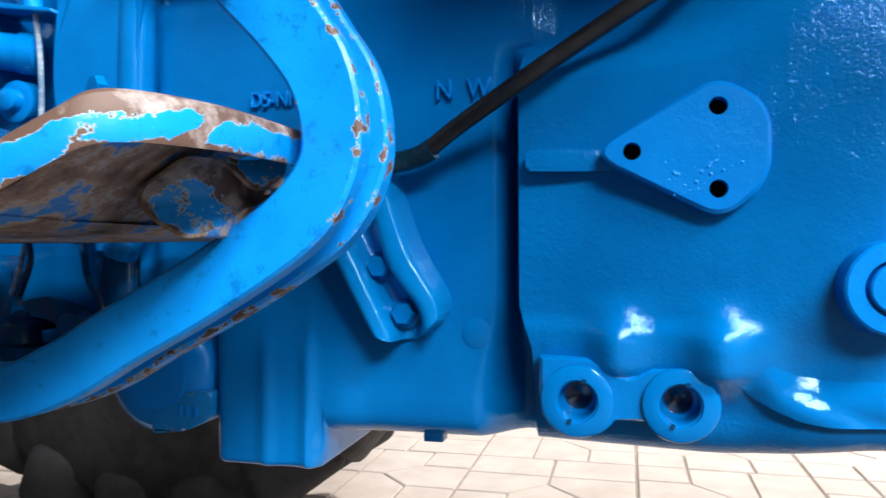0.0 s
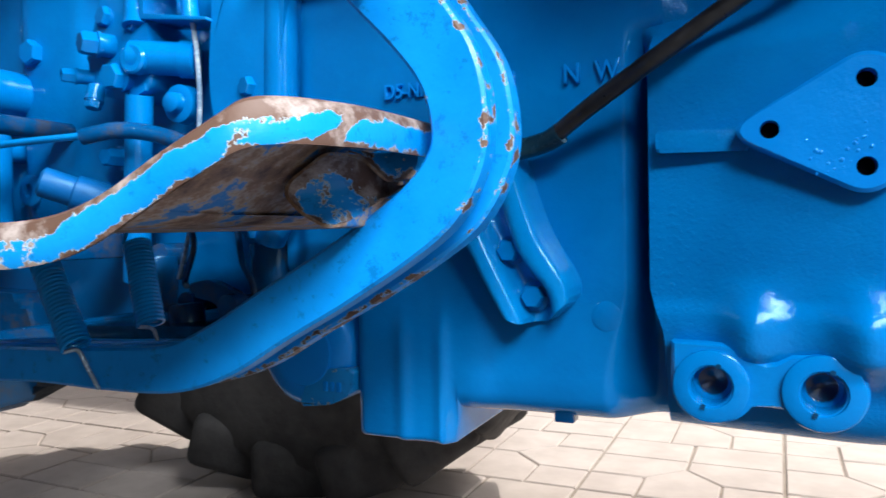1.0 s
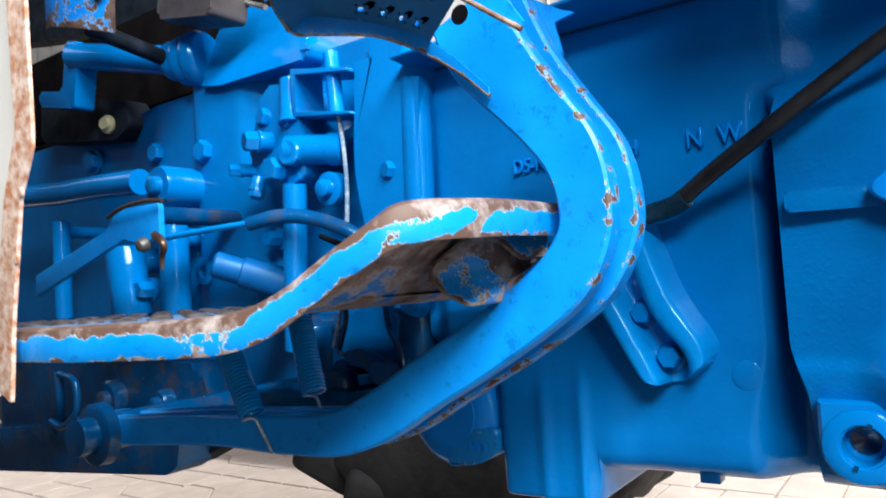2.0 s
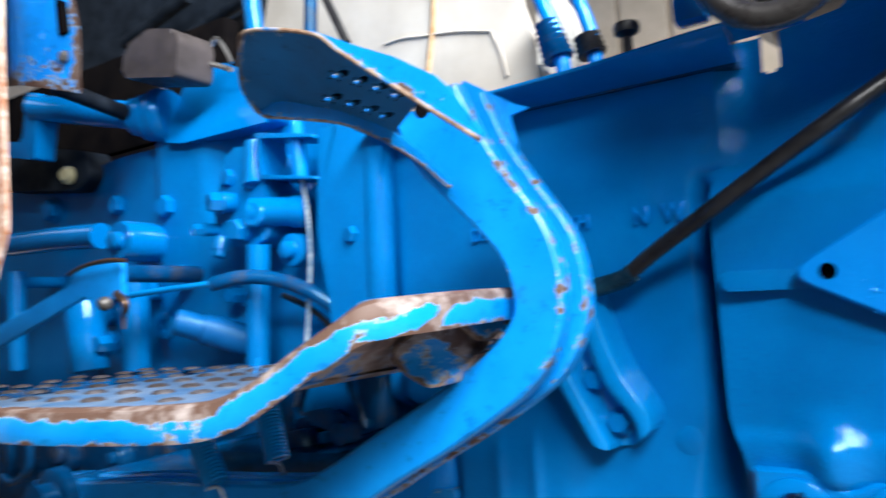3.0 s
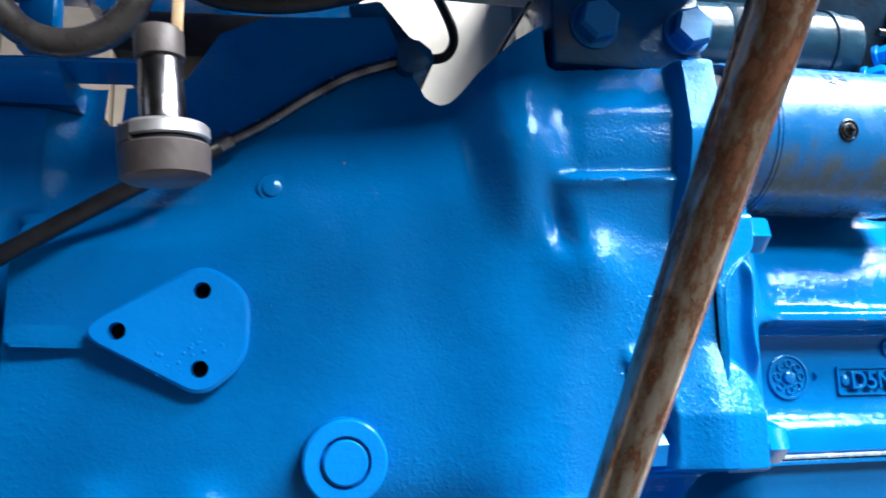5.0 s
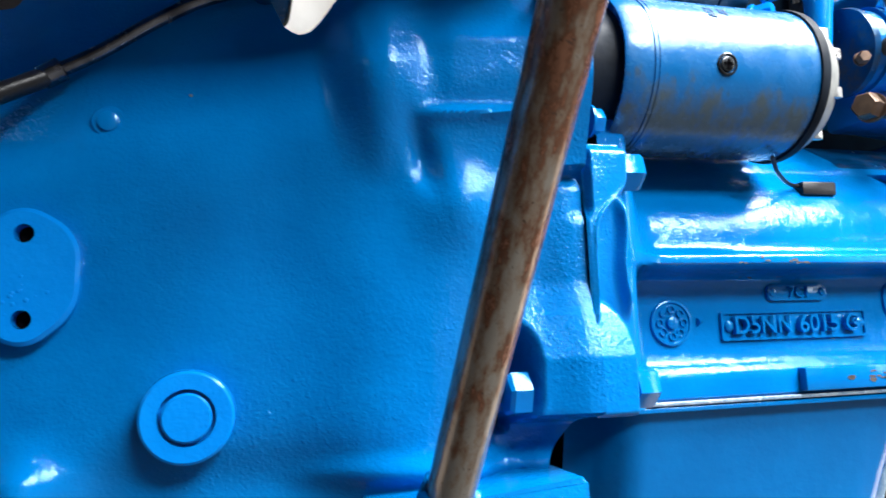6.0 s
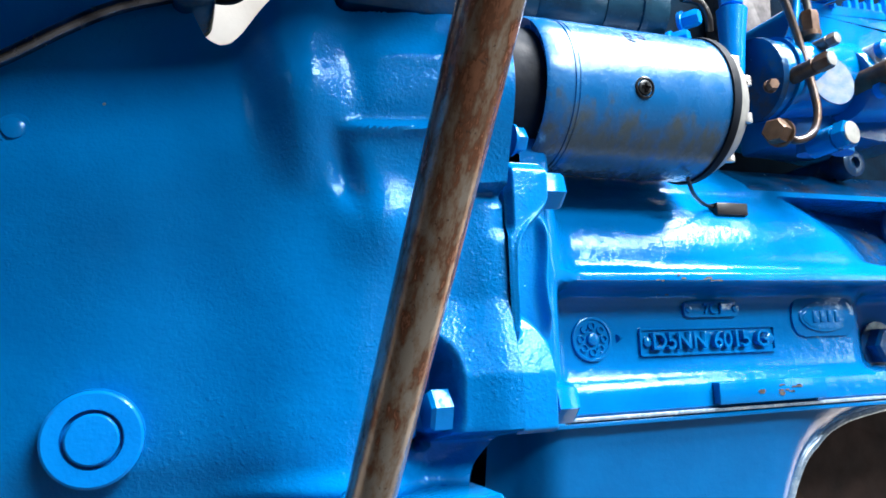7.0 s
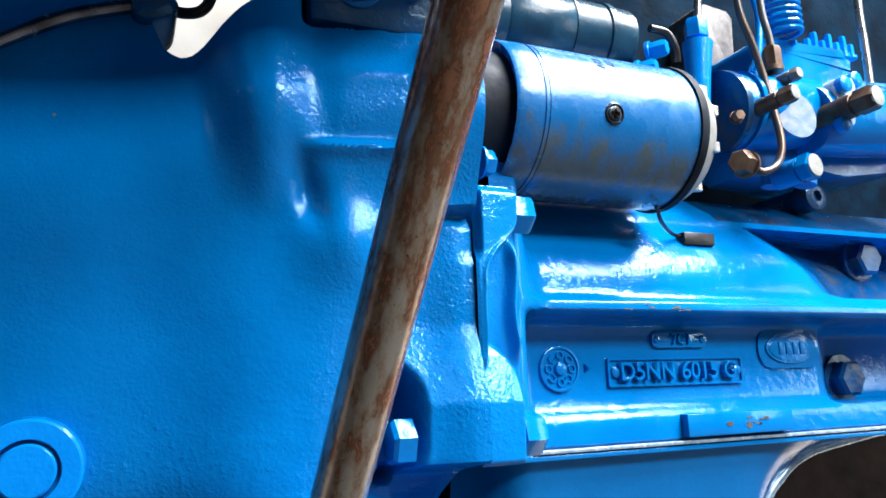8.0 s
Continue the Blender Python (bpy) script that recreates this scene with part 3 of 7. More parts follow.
for k in range(34):
    bx, bz, br = rnd.gauss(0.052, 0.017), rnd.gauss(0.692, 0.010), rnd.uniform(0.0007, 0.0019)
    if min(math.hypot(bx - hx, bz - hz) for hx, hz in HOLES) > 0.010 and abs(bx - 0.05) < 0.036:
        lathe(bm, (bx, 0.5582, bz), (0, -1, 0), [(0, br), (br * 0.35, br * 0.8), (br * 0.5, br * 0.4)], 8)
part("paint_blisters", bm, M_light, pad, "small paint blisters")
# round pivot boss
bm = bmesh.new()
lathe(bm, (0.171, 0.575, 0.613), (0, -1, 0), [(0, 0.036), (0.018, 0.033), (0.0335, 0.0318), (0.035, 0.030), (0.035, 0.0195), (0.027, 0.0190), (0.027, 0.0172), (0.036, 0.0168), (0.0372, 0.0155), (0.0375, 0.001)], 48)
part("pivot_boss", bm, M_light, bell, "bright blue round boss with an inset plug")
# small plug bolts on the shell
bm = bmesh.new()
lathe(bm, (0.112, 0.588, 0.829), (0, -1, 0), [(0, 0.0135), (0.0165, 0.0125), (0.0180, 0.011), (0.0180, 0.008), (0.0205, 0.0075), (0.0212, 0.006)], 24)
part("plug", bm, M_blue, bell)
bm = bmesh.new()
cx0, cy0, cz0 = (0.1700, 0.5730, 0.8510)
lathe(bm, (cx0, bell_y(cx0, cz0) + 0.0005, cz0), (0, -1, 0), [(0, 0.0016), (0.0009, 0.0012)], 8)
part("paint_chip", bm, M_tag, bell, "tiny pale chip in the paint")
# two lower bosses on one plate
bm = bmesh.new()
cx = (-0.040, 0.036)
out = [(-0.0690, 0.556)]
for k in range(15):
    a = math.pi + math.pi * k / 14 * 0.84
    out.append((cx[0] + 0.0295 * math.cos(a), 0.5235 + 0.0295 * math.sin(a)))
out += [(-0.006, 0.5095), (0.002, 0.5095)]
for k in range(23):
    a = math.pi * 1.16 + math.pi * k / 22 * 1.22
    out.append((cx[1] + 0.0295 * math.cos(a), 0.5235 + 0.0295 * math.sin(a)))
out += [(0.016, 0.5495), (0.006, 0.5440), (-0.002, 0.5425), (-0.010, 0.5440), (-0.020, 0.5500), (-0.032, 0.5560)]
pierced(bm, out, [(c, 0.5235, 0.0145) for c in cx], 0.5730, 0.66, 0.0260)
bosses = part("boss_plate", bm, M_blue, bell)
for c in cx:
    bm = bmesh.new()
    n = 44
    rings = []
    for r, y in ((0.0278, 0.5750), (0.0274, 0.5695), (0.0264, 0.5688), (0.0165, 0.5688), (0.0158, 0.5710), (0.0150, 0.5710), (0.0142, 0.576), (0.0138, 0.590), (0.0110, 0.592), (0.0105, 0.598)):
        rings.append([bm.verts.new((c + r * math.cos(2 * math.pi * k / n), y, 0.5235 + r * math.sin(2 * math.pi * k / n))) for k in range(n)])
    for r0, r1 in zip(rings, rings[1:]):
        for k in range(n):
            bm.faces.new((r0[k], r0[(k + 1) % n], r1[(k + 1) % n], r1[k]))
    part("boss", bm, M_blue, bosses)
    bm = bmesh.new()
    lathe(bm, (c, 0.5985, 0.5235), (0, -1, 0), [(0, 0.0128), (0.004, 0.0127), (0.0035, 0.009), (0.0006, 0.004)], 28)
    part("bore", bm, M_deep, bosses, "dark glossy stepped bore")
    for a in (20, 200):
        bm = bmesh.new()
        box(bm, (-0.0016, -0.0012, 0.0150), (0.0016, 0.004, 0.0185))
        bm.transform(Matrix.Translation((c, 0.5687, 0.5235)) @ Matrix.Rotation(radians(a), 4, "Y"))
        part("notch", bm, M_deep, bosses)
# cast letters, their highlights put into a lighter paint
for txt, x0, size in (("D5-NN", -0.319, 0.0205), ("06H", -0.224, 0.0205), ("N", -0.157, 0.0245), ("W", -0.126, 0.0245)):
    lettering("cast_letters", txt, size, 0.0045, Matrix.Translation((x0, 0.6270, 0.780 if size > 0.022 else 0.781)) @ FACE, M_light, bell, 0.82)
bm = bmesh.new()
lathe(bm, (-0.130, rear_y(-0.130, 0.567) + 0.006, 0.567), (0.05, -1, 0), [(0, 0.014), (0.0060, 0.0135), (0.0068, 0.0120)], 28)
part("cast_disc", bm, M_blue, bell)
# drain plug
bm = bmesh.new()
box(bm, (-0.182, 0.640, 0.4660), (-0.164, 0.658, 0.480), 0.001)
part("drain_plug", bm, M_dirty_shade, bell)

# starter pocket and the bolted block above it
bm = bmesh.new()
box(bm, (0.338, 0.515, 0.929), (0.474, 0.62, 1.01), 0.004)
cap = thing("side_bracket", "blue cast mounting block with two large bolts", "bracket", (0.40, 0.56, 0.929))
# the darkened paint carries the shade on this block
part("block", bm, M_dirty_shade, cap)
for bx in (0.374, 0.459):
    bm = bmesh.new()
    hexbolt(bm, (bx, 0.515, 0.964), (0, -1, 0), 0.0185, 0.018, 0.021, 0.3)
    part("bolt", bm, M_satin, cap)

# bolt in the flange pocket
bm = bmesh.new()
hexbolt(bm, (0.4065, 0.507, 0.6195), (-1, 0, 0), 0.0165, 0.016, 0, 0.2)
part("flange_bolt", bm, M_blue, bell)

# ---- engine block ----
block = thing("engine_block", "gloss blue cast iron engine block with raised numbers", "engine", (0.8, 0.8, 0.6))
bm = bmesh.new()


RIDGE = ((0.660, 0.4650), (0.690, 0.4655), (0.720, 0.4660), (0.737, 0.4668), (0.746, 0.4700), (0.755, 0.4765), (0.764, 0.4860), (0.771, 0.4925), (0.778, 0.4950), (0.807, 0.4955))
LOBE = ((0.600, 0.4920), (0.640, 0.4930), (0.655, 0.4920), (0.666, 0.4900), (0.675, 0.4840), (0.682, 0.4760), (0.690, 0.4640))


def end_flange(u, z):
    """Rear flange of the block: a bolt boss that narrows into a ridge, a lower boss, and a hollow web with a raised edge beside them."""
    x = 0.4574 - 0.0021 * sm(0.757, 0.742, z) * (1 - u / 0.0425 if u < 0.0425 else 0.0) + min(u, 0.0425)
    b1, b2 = along(RIDGE, z), along(LOBE, z)
    h1 = sm(b1 + 0.0020, b1 - 0.0050, x) * sm(0.650, 0.676, z)
    h2 = sm(b2 + 0.0015, b2 - 0.0060, x)
    swell = 0.009 * sm(0.700, 0.675, z) + 0.0105 * min(1.0, max(0.0, (0.680 - z) / 0.036))
    y = 0.5065 - max(0.0165 * h1, swell * h2)
    mid = sm(0.668, 0.690, z) * sm(0.772, 0.752, z)
    y -= 0.0022 * math.exp(-((x - b1 + 0.0040) / 0.0030) ** 2) * mid
    y -= 0.0085 * math.exp(-((x - 0.4915 - 0.0014 * math.sin(z * 95)) / 0.0042) ** 2) * mid
    y += 0.0012 * (1 - sm(0.0, 0.002, u)) + 0.008 * (1 - sm(0.0, 0.0045, u)) * sm(0.744, 0.758, z)
    y += 0.012 * sm(0.795, 0.8068, z) ** 2 + 0.006 * sm(0.604, 0.6003, z) ** 2
    y += 0.010 * sm(0.0365, 0.0425, u) ** 2
    return (x, y + max(0.0, u - 0.0425), z)


grid(bm, end_flange, steps(0, 0.0425, 64) + [0.045, 0.055, 0.07], [0.6002] + steps(0.601, 0.806, 150) + [0.8068])
part("end_flange", bm, M_rough, block, smooth=60)
bm = bmesh.new()
box(bm, (0.4480, 0.510, 0.6025), (0.490, 0.62, 0.8045))
part("flange_core", bm, M_blue, block)
for z in (0.787, 0.620):
    bm = bmesh.new()
    hexbolt(bm, (0.4925, 0.509, z), (1, 0, 0), 0.0165, 0.0185, 0, 0.25)
    part("bolt", bm, M_blue, block)
bm = bmesh.new()


def block_sec(x, k):
    """Side of the block: bulged cover, rail, recessed panel, foot rail."""
    prof = [(0.66, 0.86), (0.622, 0.835), (0.611, 0.825), (0.608, 0.8185), (0.6068, 0.8165), (0.606, 0.815), (0.594, 0.8025), (0.582, 0.790), (0.574, 0.779), (0.566, 0.768), (0.559, 0.748), (0.5575, 0.742), (0.556, 0.735), (0.552, 0.7285), (0.548, 0.7270), (0.546, 0.724), (0.546, 0.719), (0.549, 0.7165), (0.566, 0.7140), (0.5775, 0.7110), (0.585, 0.7060), (0.588, 0.6980), (0.588, 0.6455), (0.5860, 0.6360), (0.5820, 0.6300), (0.5775, 0.6255), (0.5755, 0.6205), (0.575, 0.616), (0.575, 0.603), (0.578, 0.6005), (0.62, 0.6)]
    y, z = prof[k]
    if 0.7400 <= z <= 0.8170:
        xb = 0.862 + 0.6 * (0.795 - z)
        y += 0.045 * sm(xb - 0.02, xb + 0.085, x) + 0.035 * sm(xb + 0.05, xb + 0.20, x)
    # far end of the panel bent away, so its shape darkens like cast shade
    if 0.628 < z < 0.713:
        y += 0.055 * sm(0.90, 0.99, x)
    e = sm(0.550, 0.508, x)
    return (x, y - e * max(0.0, y - 0.525), z)


grid(bm, block_sec, steps(0.486, 0.56, 16) + steps(0.58, 0.84, 8) + steps(0.85, 1.0, 31) + steps(1.02, 1.5, 13), list(range(31)))
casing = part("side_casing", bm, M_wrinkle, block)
# far recess and upper ledge take the darkened paint in place of shade
casing.data.materials.append(M_dirty_shade)
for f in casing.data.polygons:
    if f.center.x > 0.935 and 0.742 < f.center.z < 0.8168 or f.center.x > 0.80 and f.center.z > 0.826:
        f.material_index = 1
# raised plate with the casting number
bm = bmesh.new()
o = rounded([(0.651, 0.679), (0.822, 0.679), (0.822, 0.651), (0.651, 0.651)], 0.003)
i = rounded([(0.6535, 0.6765), (0.8195, 0.6765), (0.8195, 0.6535), (0.6535, 0.6535)], 0.002)
n = len(o)
va = [bm.verts.new((x, 0.616, z)) for x, z in o]
vb = [bm.verts.new((x, 0.6118, z)) for x, z in o]
vc = [bm.verts.new((x, 0.6118, z)) for x, z in i]
vd = [bm.verts.new((x, 0.6142, z)) for x, z in i]
for k in range(n):
    j = (k + 1) % n
    for a, b in ((va, vb), (vb, vc), (vc, vd)):
        bm.faces.new((a[k], a[j], b[j], b[k]))
bm.faces.new(vd)
plate = part("number_plate", bm, M_blue, block, "raised cast number plate")
lettering("number", "D5NN 6015 G", 0.0242, 0.0044, Matrix.Translation((0.736, 0.6120, 0.6645)) @ FACE, M_wrinkle, plate)
for x in (0.660, 0.814):
    bm = bmesh.new()
    lathe(bm, (x, 0.6145, 0.665), (0, -1, 0), [(0, 0.0056), (0.003, 0.0050), (0.0045, 0.0026)], 16)
    part("rivet", bm, M_wrinkle, plate)
bm = bmesh.new()
prism(bm, rounded([(0.706, 0.7045), (0.776, 0.7045), (0.776, 0.6885), (0.706, 0.6885)], 0.006), 0.6115, 0.618, 0.0015)
date = part("date_plate", bm, M_blue, block, "small raised date plate")
lettering("date_code", "7C1", 0.0150, 0.0018, Matrix.Translation((0.7415, 0.6105, 0.6965)) @ FACE, M_wrinkle, date)
for x in (0.7115, 0.7705):
    bm = bmesh.new()
    lathe(bm, (x, 0.612, 0.6965), (0, -1, 0), [(0, 0.004), (0.0018, 0.0035), (0.0024, 0.001)], 14)
    part("rivet", bm, M_wrinkle, date)
bm = bmesh.new()
lathe(bm, (0.5975, 0.617, 0.6695), (0, -1, 0), [(0, 0.0222), (0.0045, 0.0215), (0.0052, 0.0200), (0.0050, 0.0190), (0.0036, 0.0184), (0.0036, 0.0066), (0.0070, 0.0056), (0.0085, 0.002)], 36)
dial = part("date_dial", bm, M_blue, block, "raised round cast date dial")
for k in range(8):
    a = 2 * math.pi * k / 8
    lettering("dial_mark", "C" if k % 2 else "O", 0.0105, 0.0016, Matrix.Translation((0.5975 + 0.0122 * math.cos(a), 0.6132, 0.6695 + 0.0122 * math.sin(a))) @ FACE @ Matrix.Rotation(a - math.pi / 2, 4, "Z"), M_wrinkle, dial)
bm = bmesh.new()
lathe(bm, (0.628, 0.616, 0.6695), (0, -1, 0), [(0, 0.0055), (0.003, 0.0042), (0.0055, 0.001)], 3)
pointer = part("pointer", bm, M_wrinkle, block, "small raised cast pointer")
# oval emblem as plain rings
bm = bmesh.new()
prism(bm, rounded([(0.853, 0.708), (0.933, 0.708), (0.940, 0.6865), (0.933, 0.665), (0.853, 0.665), (0.846, 0.6865)], 0.014, 6), 0.6125, 0.618, 0.0015)
emblem = part("emblem_pad", bm, M_blue, block, "raised pad with a plain oval emblem")
for k, (a, b, y) in enumerate(((0.036, 0.0165, 0.6105), (0.0325, 0.0135, 0.6098))):
    bm = bmesh.new()
    ell = [(0.893 + a * math.cos(2 * math.pi * q / 36), 0.6865 + b * math.sin(2 * math.pi * q / 36)) for q in range(36)]
    prism(bm, ell, y, 0.614, 0.0008)
    part("oval", bm, M_wrinkle, emblem)
for k in range(4):
    bm = bmesh.new()
    box(bm, (0.874 + k * 0.0105, 0.6085, 0.680), (0.880 + k * 0.0105, 0.611, 0.693), 0.0008)
    part("bar", bm, M_blue, emblem)
# foot rail with a stepped machined pad
bm = bmesh.new()
box(bm, (0.703, 0.566, 0.6035), (0.835, 0.60, 0.6245), 0.0015)
part("machined_pad", bm, M_blue, block)
bm = bmesh.new()
box(bm, (0.495, 0.572, 0.5972), (1.5, 0.66, 0.6005), 0.0008)
# pale colour paints in the white glint along this edge
part("gasket", bm, M_edge, block, "gasket edge under the block, its glint in the pale colour")
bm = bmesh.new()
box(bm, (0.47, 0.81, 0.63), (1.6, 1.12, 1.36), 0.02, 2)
part("core", bm, M_dirty_shade, block)
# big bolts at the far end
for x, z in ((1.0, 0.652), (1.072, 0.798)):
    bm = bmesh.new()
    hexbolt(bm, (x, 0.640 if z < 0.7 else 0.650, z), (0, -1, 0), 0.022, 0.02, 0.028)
    part("bolt", bm, M_dirty_shade, block)

# the lettering and plates sit on the recessed panel
SINK = Matrix.Translation((0.22, 0.0, 0.656)) @ Matrix.Scale(0.956, 4) @ Matrix.Translation((-0.22, 0.0, -0.656))
for ob in [plate, date, dial, emblem, pointer] + [c for q in (plate, date, dial, emblem) for c in q.children]:
    ob.data.transform(SINK)

rnd = random.Random(8)
for x0, x1, y, z0, z1, n in ((0.636, 0.700, 0.5800, 0.7085, 0.7110, 14), (0.625, 0.695, 0.5455, 0.7175, 0.7235, 9), (0.735, 0.800, 0.5655, 0.6090, 0.6185, 16)):
    bm = bmesh.new()
    for k in range(n):
        x, z = rnd.uniform(x0, x1), rnd.uniform(z0, z1)
        w, h = rnd.uniform(0.003, 0.009), rnd.uniform(0.0008, 0.002)
        prism(bm, rounded([(x, z), (x + w, z + rnd.uniform(-0.001, 0.001)), (x + w * 0.9, z + h), (x + 0.001, z + h)], 0.0006, 2), y, y + (0.006 if 0.57 < y else 0.001))
    tagged(part("worn_marks", bm, M_scuff, block, "brown worn marks on the paint"), "brown worn marks on the paint", kind="stuff")

# ---- oil pan ----
bm = bmesh.new()


PAN_EDGE = ((0.790, 0.40), (0.815, 0.44), (0.838, 0.495), (0.850, 0.518), (0.861, 0.533), (0.871, 0.5425), (0.882, 0.550), (0.896, 0.5605), (0.911, 0.567), (0.930, 0.5735), (0.956, 0.578), (1.04, 0.589), (1.4, 0.591))


def pan_pt(x, s):
    z1 = along(PAN_EDGE, x)
    z = 0.5950 - (0.5950 - z1) * s
    return (x, 0.585 + 0.05 * s + 0.05 * sm(0.545, 0.495, x), z)


grid(bm, pan_pt, steps(0.495, 0.78, 24) + steps(0.79, 1.06, 50) + [1.3], steps(0, 1, 16))
pan = thing("oil_pan", "gloss blue pressed oil pan under the engine", "oil pan", (0.9, 0.6, 0.5))
part("shell", bm, M_blue, pan)
bm = bmesh.new()
box(bm, (0.495, 0.574, 0.5915), (1.35, 0.62, 0.5958), 0.001)
part("lip", bm, M_blue, pan)
bm = bmesh.new()
tube(bm, [tuple(Vector(pan_pt(x, 1.0)) + Vector((0, -0.002, 0))) for x in steps(0.82, 1.05, 26)], 0.0056, 10, 3)
part("rim", bm, M_edge, pan, "pale worn rim of the pan")

bm = bmesh.new()
prism(bm, rounded([(0.93, 0.60), (1.6, 0.62), (1.6, 0.36), (1.1, 0.36), (0.99, 0.45)], 0.02), 0.76, 0.90, 0.012, 3)
part("frame_rail", bm, M_rustdark, block, "dark oily frame rail beyond the oil pan")
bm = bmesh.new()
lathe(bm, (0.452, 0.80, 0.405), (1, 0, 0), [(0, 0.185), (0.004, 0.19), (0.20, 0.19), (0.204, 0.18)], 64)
solo("flywheel_cover", bm, M_shade_black, "near-black edge of the flywheel cover", "cover")

# ---- starter motor ----
SA = (0.556, 0.884)  # axis: y and z
starter = thing("starter_motor", "blue and bare steel cylindrical starter motor", "starter motor", (0.6, 0.553, 0.80))
bm = bmesh.new()
lathe(bm, (0.497, *SA), (1, 0, 0), [(0.004, 0.060), (0.0, 0.0662), (0.003, 0.0676), (0.023, 0.0680), (0.0235, 0.0670), (0.0255, 0.0670), (0.026, 0.0680), (0.028, 0.0680), (0.0284, 0.0673), (0.0296, 0.0673), (0.030, 0.0680), (0.186, 0.0680), (0.188, 0.064)], 72)
M_start, sn, sl, sb = material("starter paint rubbed to steel", 0.25)
sg = sn.new("ShaderNodeNewGeometry")
sx = sn.new("ShaderNodeSeparateXYZ")
sl.new(sg.outputs["Position"], sx.inputs[0])
sr = sn.new("ShaderNodeMapRange")
sl.new(sx.outputs[2], sr.inputs[0])
sr.inputs[1].default_value, sr.inputs[2].default_value, sr.inputs[3].default_value, sr.inputs[4].default_value = 0.900, 0.828, -0.24, 0.24
sadd = sn.new("ShaderNodeMath")
sl.new(sr.outputs[0], sadd.inputs[0])
sm_ = sn.new("ShaderNodeMapping")
sm_.inputs["Scale"].default_value = (1.0, 0.5, 0.5)
sl.new(sg.outputs["Position"], sm_.inputs["Vector"])
sl.new(noise_tex(sn, sl, 55, 7, 0.65, sm_.outputs[0]), sadd.inputs[1])
smask = ramp(sn, sl, sadd.outputs[0], [(0.54, (0.0,)), (0.72, (1.0,))])
sl.new(mix(sn, sl, smask, (0.0, 0.105, 0.315), (0.080, 0.115, 0.140)), sb.inputs["Base Color"])
sl.new(ramp(sn, sl, smask, [(0.0, (0.0,)), (1.0, (0.35,))]), sb.inputs["Metallic"])
sl.new(ramp(sn, sl, noise_tex(sn, sl, 60, 5), [(0.3, (0.18,)), (0.7, (0.34,))]), sb.inputs["Roughness"])
sb.inputs["Specular IOR Level"].default_value = 0.85
sb.inputs["Specular Tint"].default_value = (0.66, 0.88, 1.0, 1)
sk = bump(sn, sl, sb, noise_tex(sn, sl, 300, 3), 0.35, 0.0006)
bump(sn, sl, sb, noise_tex(sn, sl, 70, 5), 0.22, 0.0014, sk)
part("body", bm, M_start, starter)
bm = bmesh.new()
lathe(bm, (0.455, *SA), (1, 0, 0), [(0, 0.058), (0.046, 0.058), (0.048, 0.05)], 48)
# near-black paints in the shadow between tube and starter body
part("drive_end", bm, M_dark, starter, "drive end, near-black for the shadow it stands in")
bm = bmesh.new()
lathe(bm, (0.683, *SA), (1, 0, 0), [(0, 0.0690), (0.006, 0.0693), (0.010, 0.067), (0.016, 0.064), (0.024, 0.059), (0.026, 0.02)], 64)
part("end_cap", bm, M_cap, starter, "pale grey end cap")
bm = bmesh.new()
lathe(bm, (0.681, *SA), (1, 0, 0), [(0, 0.0700), (0.004, 0.0705), (0.008, 0.0700)], 64)
part("end_band", bm, M_dark, starter)
bm = bmesh.new()
lathe(bm, (0.588, SA[0] - 0.0668, 0.875), (0, -0.99, -0.12), [(0, 0.0095), (0.0012, 0.0095), (0.002, 0.0085), (0.002, 0.0078), (0.0, 0.0074), (0.0, 0.0066), (0.0018, 0.0062), (0.0024, 0.004)], 28)
scr = part("screw", bm, M_darksteel, starter, "cross-slotted steel screw")
bm = bmesh.new()
box(bm, (0.5840, 0.4862, 0.8735), (0.5920, 0.4875, 0.8759))
box(bm, (0.5868, 0.4862, 0.8707), (0.5892, 0.4875, 0.8787))
part("slot", bm, M_hole, scr)
for a in (-62, -22, 12, 38):
    a = radians(a)
    bm = bmesh.new()
    box(bm, (0.698, SA[0] - 0.058 * math.cos(a) - 0.003, SA[1] + 0.058 * math.sin(a) - 0.005), (0.711, SA[0] - 0.058 * math.cos(a) + 0.003, SA[1] + 0.058 * math.sin(a) + 0.005), 0.001)
    part("clip", bm, M_steel, starter)
for txt, x, a in (("12V", 0.585, 38), ("77", 0.598, 40)):
    q = radians(a)
    lettering("stamp", txt, 0.011, 0.0002, Matrix.Translation((x, SA[0] - 0.0681 * math.cos(q), SA[1] + 0.0681 * math.sin(q))) @ Matrix.Rotation(-q, 4, "X") @ FACE @ Matrix.Rotation(radians(-90), 4, "Z"), M_dirty_shade, starter)
bm = bmesh.new()
lathe(bm, (0.4555, SA[0] + 0.006, SA[1]), (1, 0, 0), [(0, 0.076), (0.010, 0.075), (0.012, 0.072)], 40)
part("mount_flange", bm, M_blue, starter)
bm = bmesh.new()
hexbolt(bm, (0.468, 0.505, 0.826), (1, 0, 0), 0.0105, 0.012, 0.013)
part("bolt", bm, M_blue, starter)

# ---- solenoid and injection pump beyond the starter ----
sol = thing("starter_solenoid", "dark steel cylindrical solenoid on top of the starter", "solenoid", (0.6, 0.56, 0.95))
bm = bmesh.new()
SO = (0.585, 0.995)
lathe(bm, (0.47, *SO), (1, 0, 0), [(0, 0.034), (0.06, 0.036), (0.061, 0.034)], 40)
part("nose", bm, M_can, sol)
bm = bmesh.new()
lathe(bm, (0.53, *SO), (1, 0, 0), [(0, 0.036), (0.002, 0.0375), (0.070, 0.0375), (0.072, 0.036)], 40)
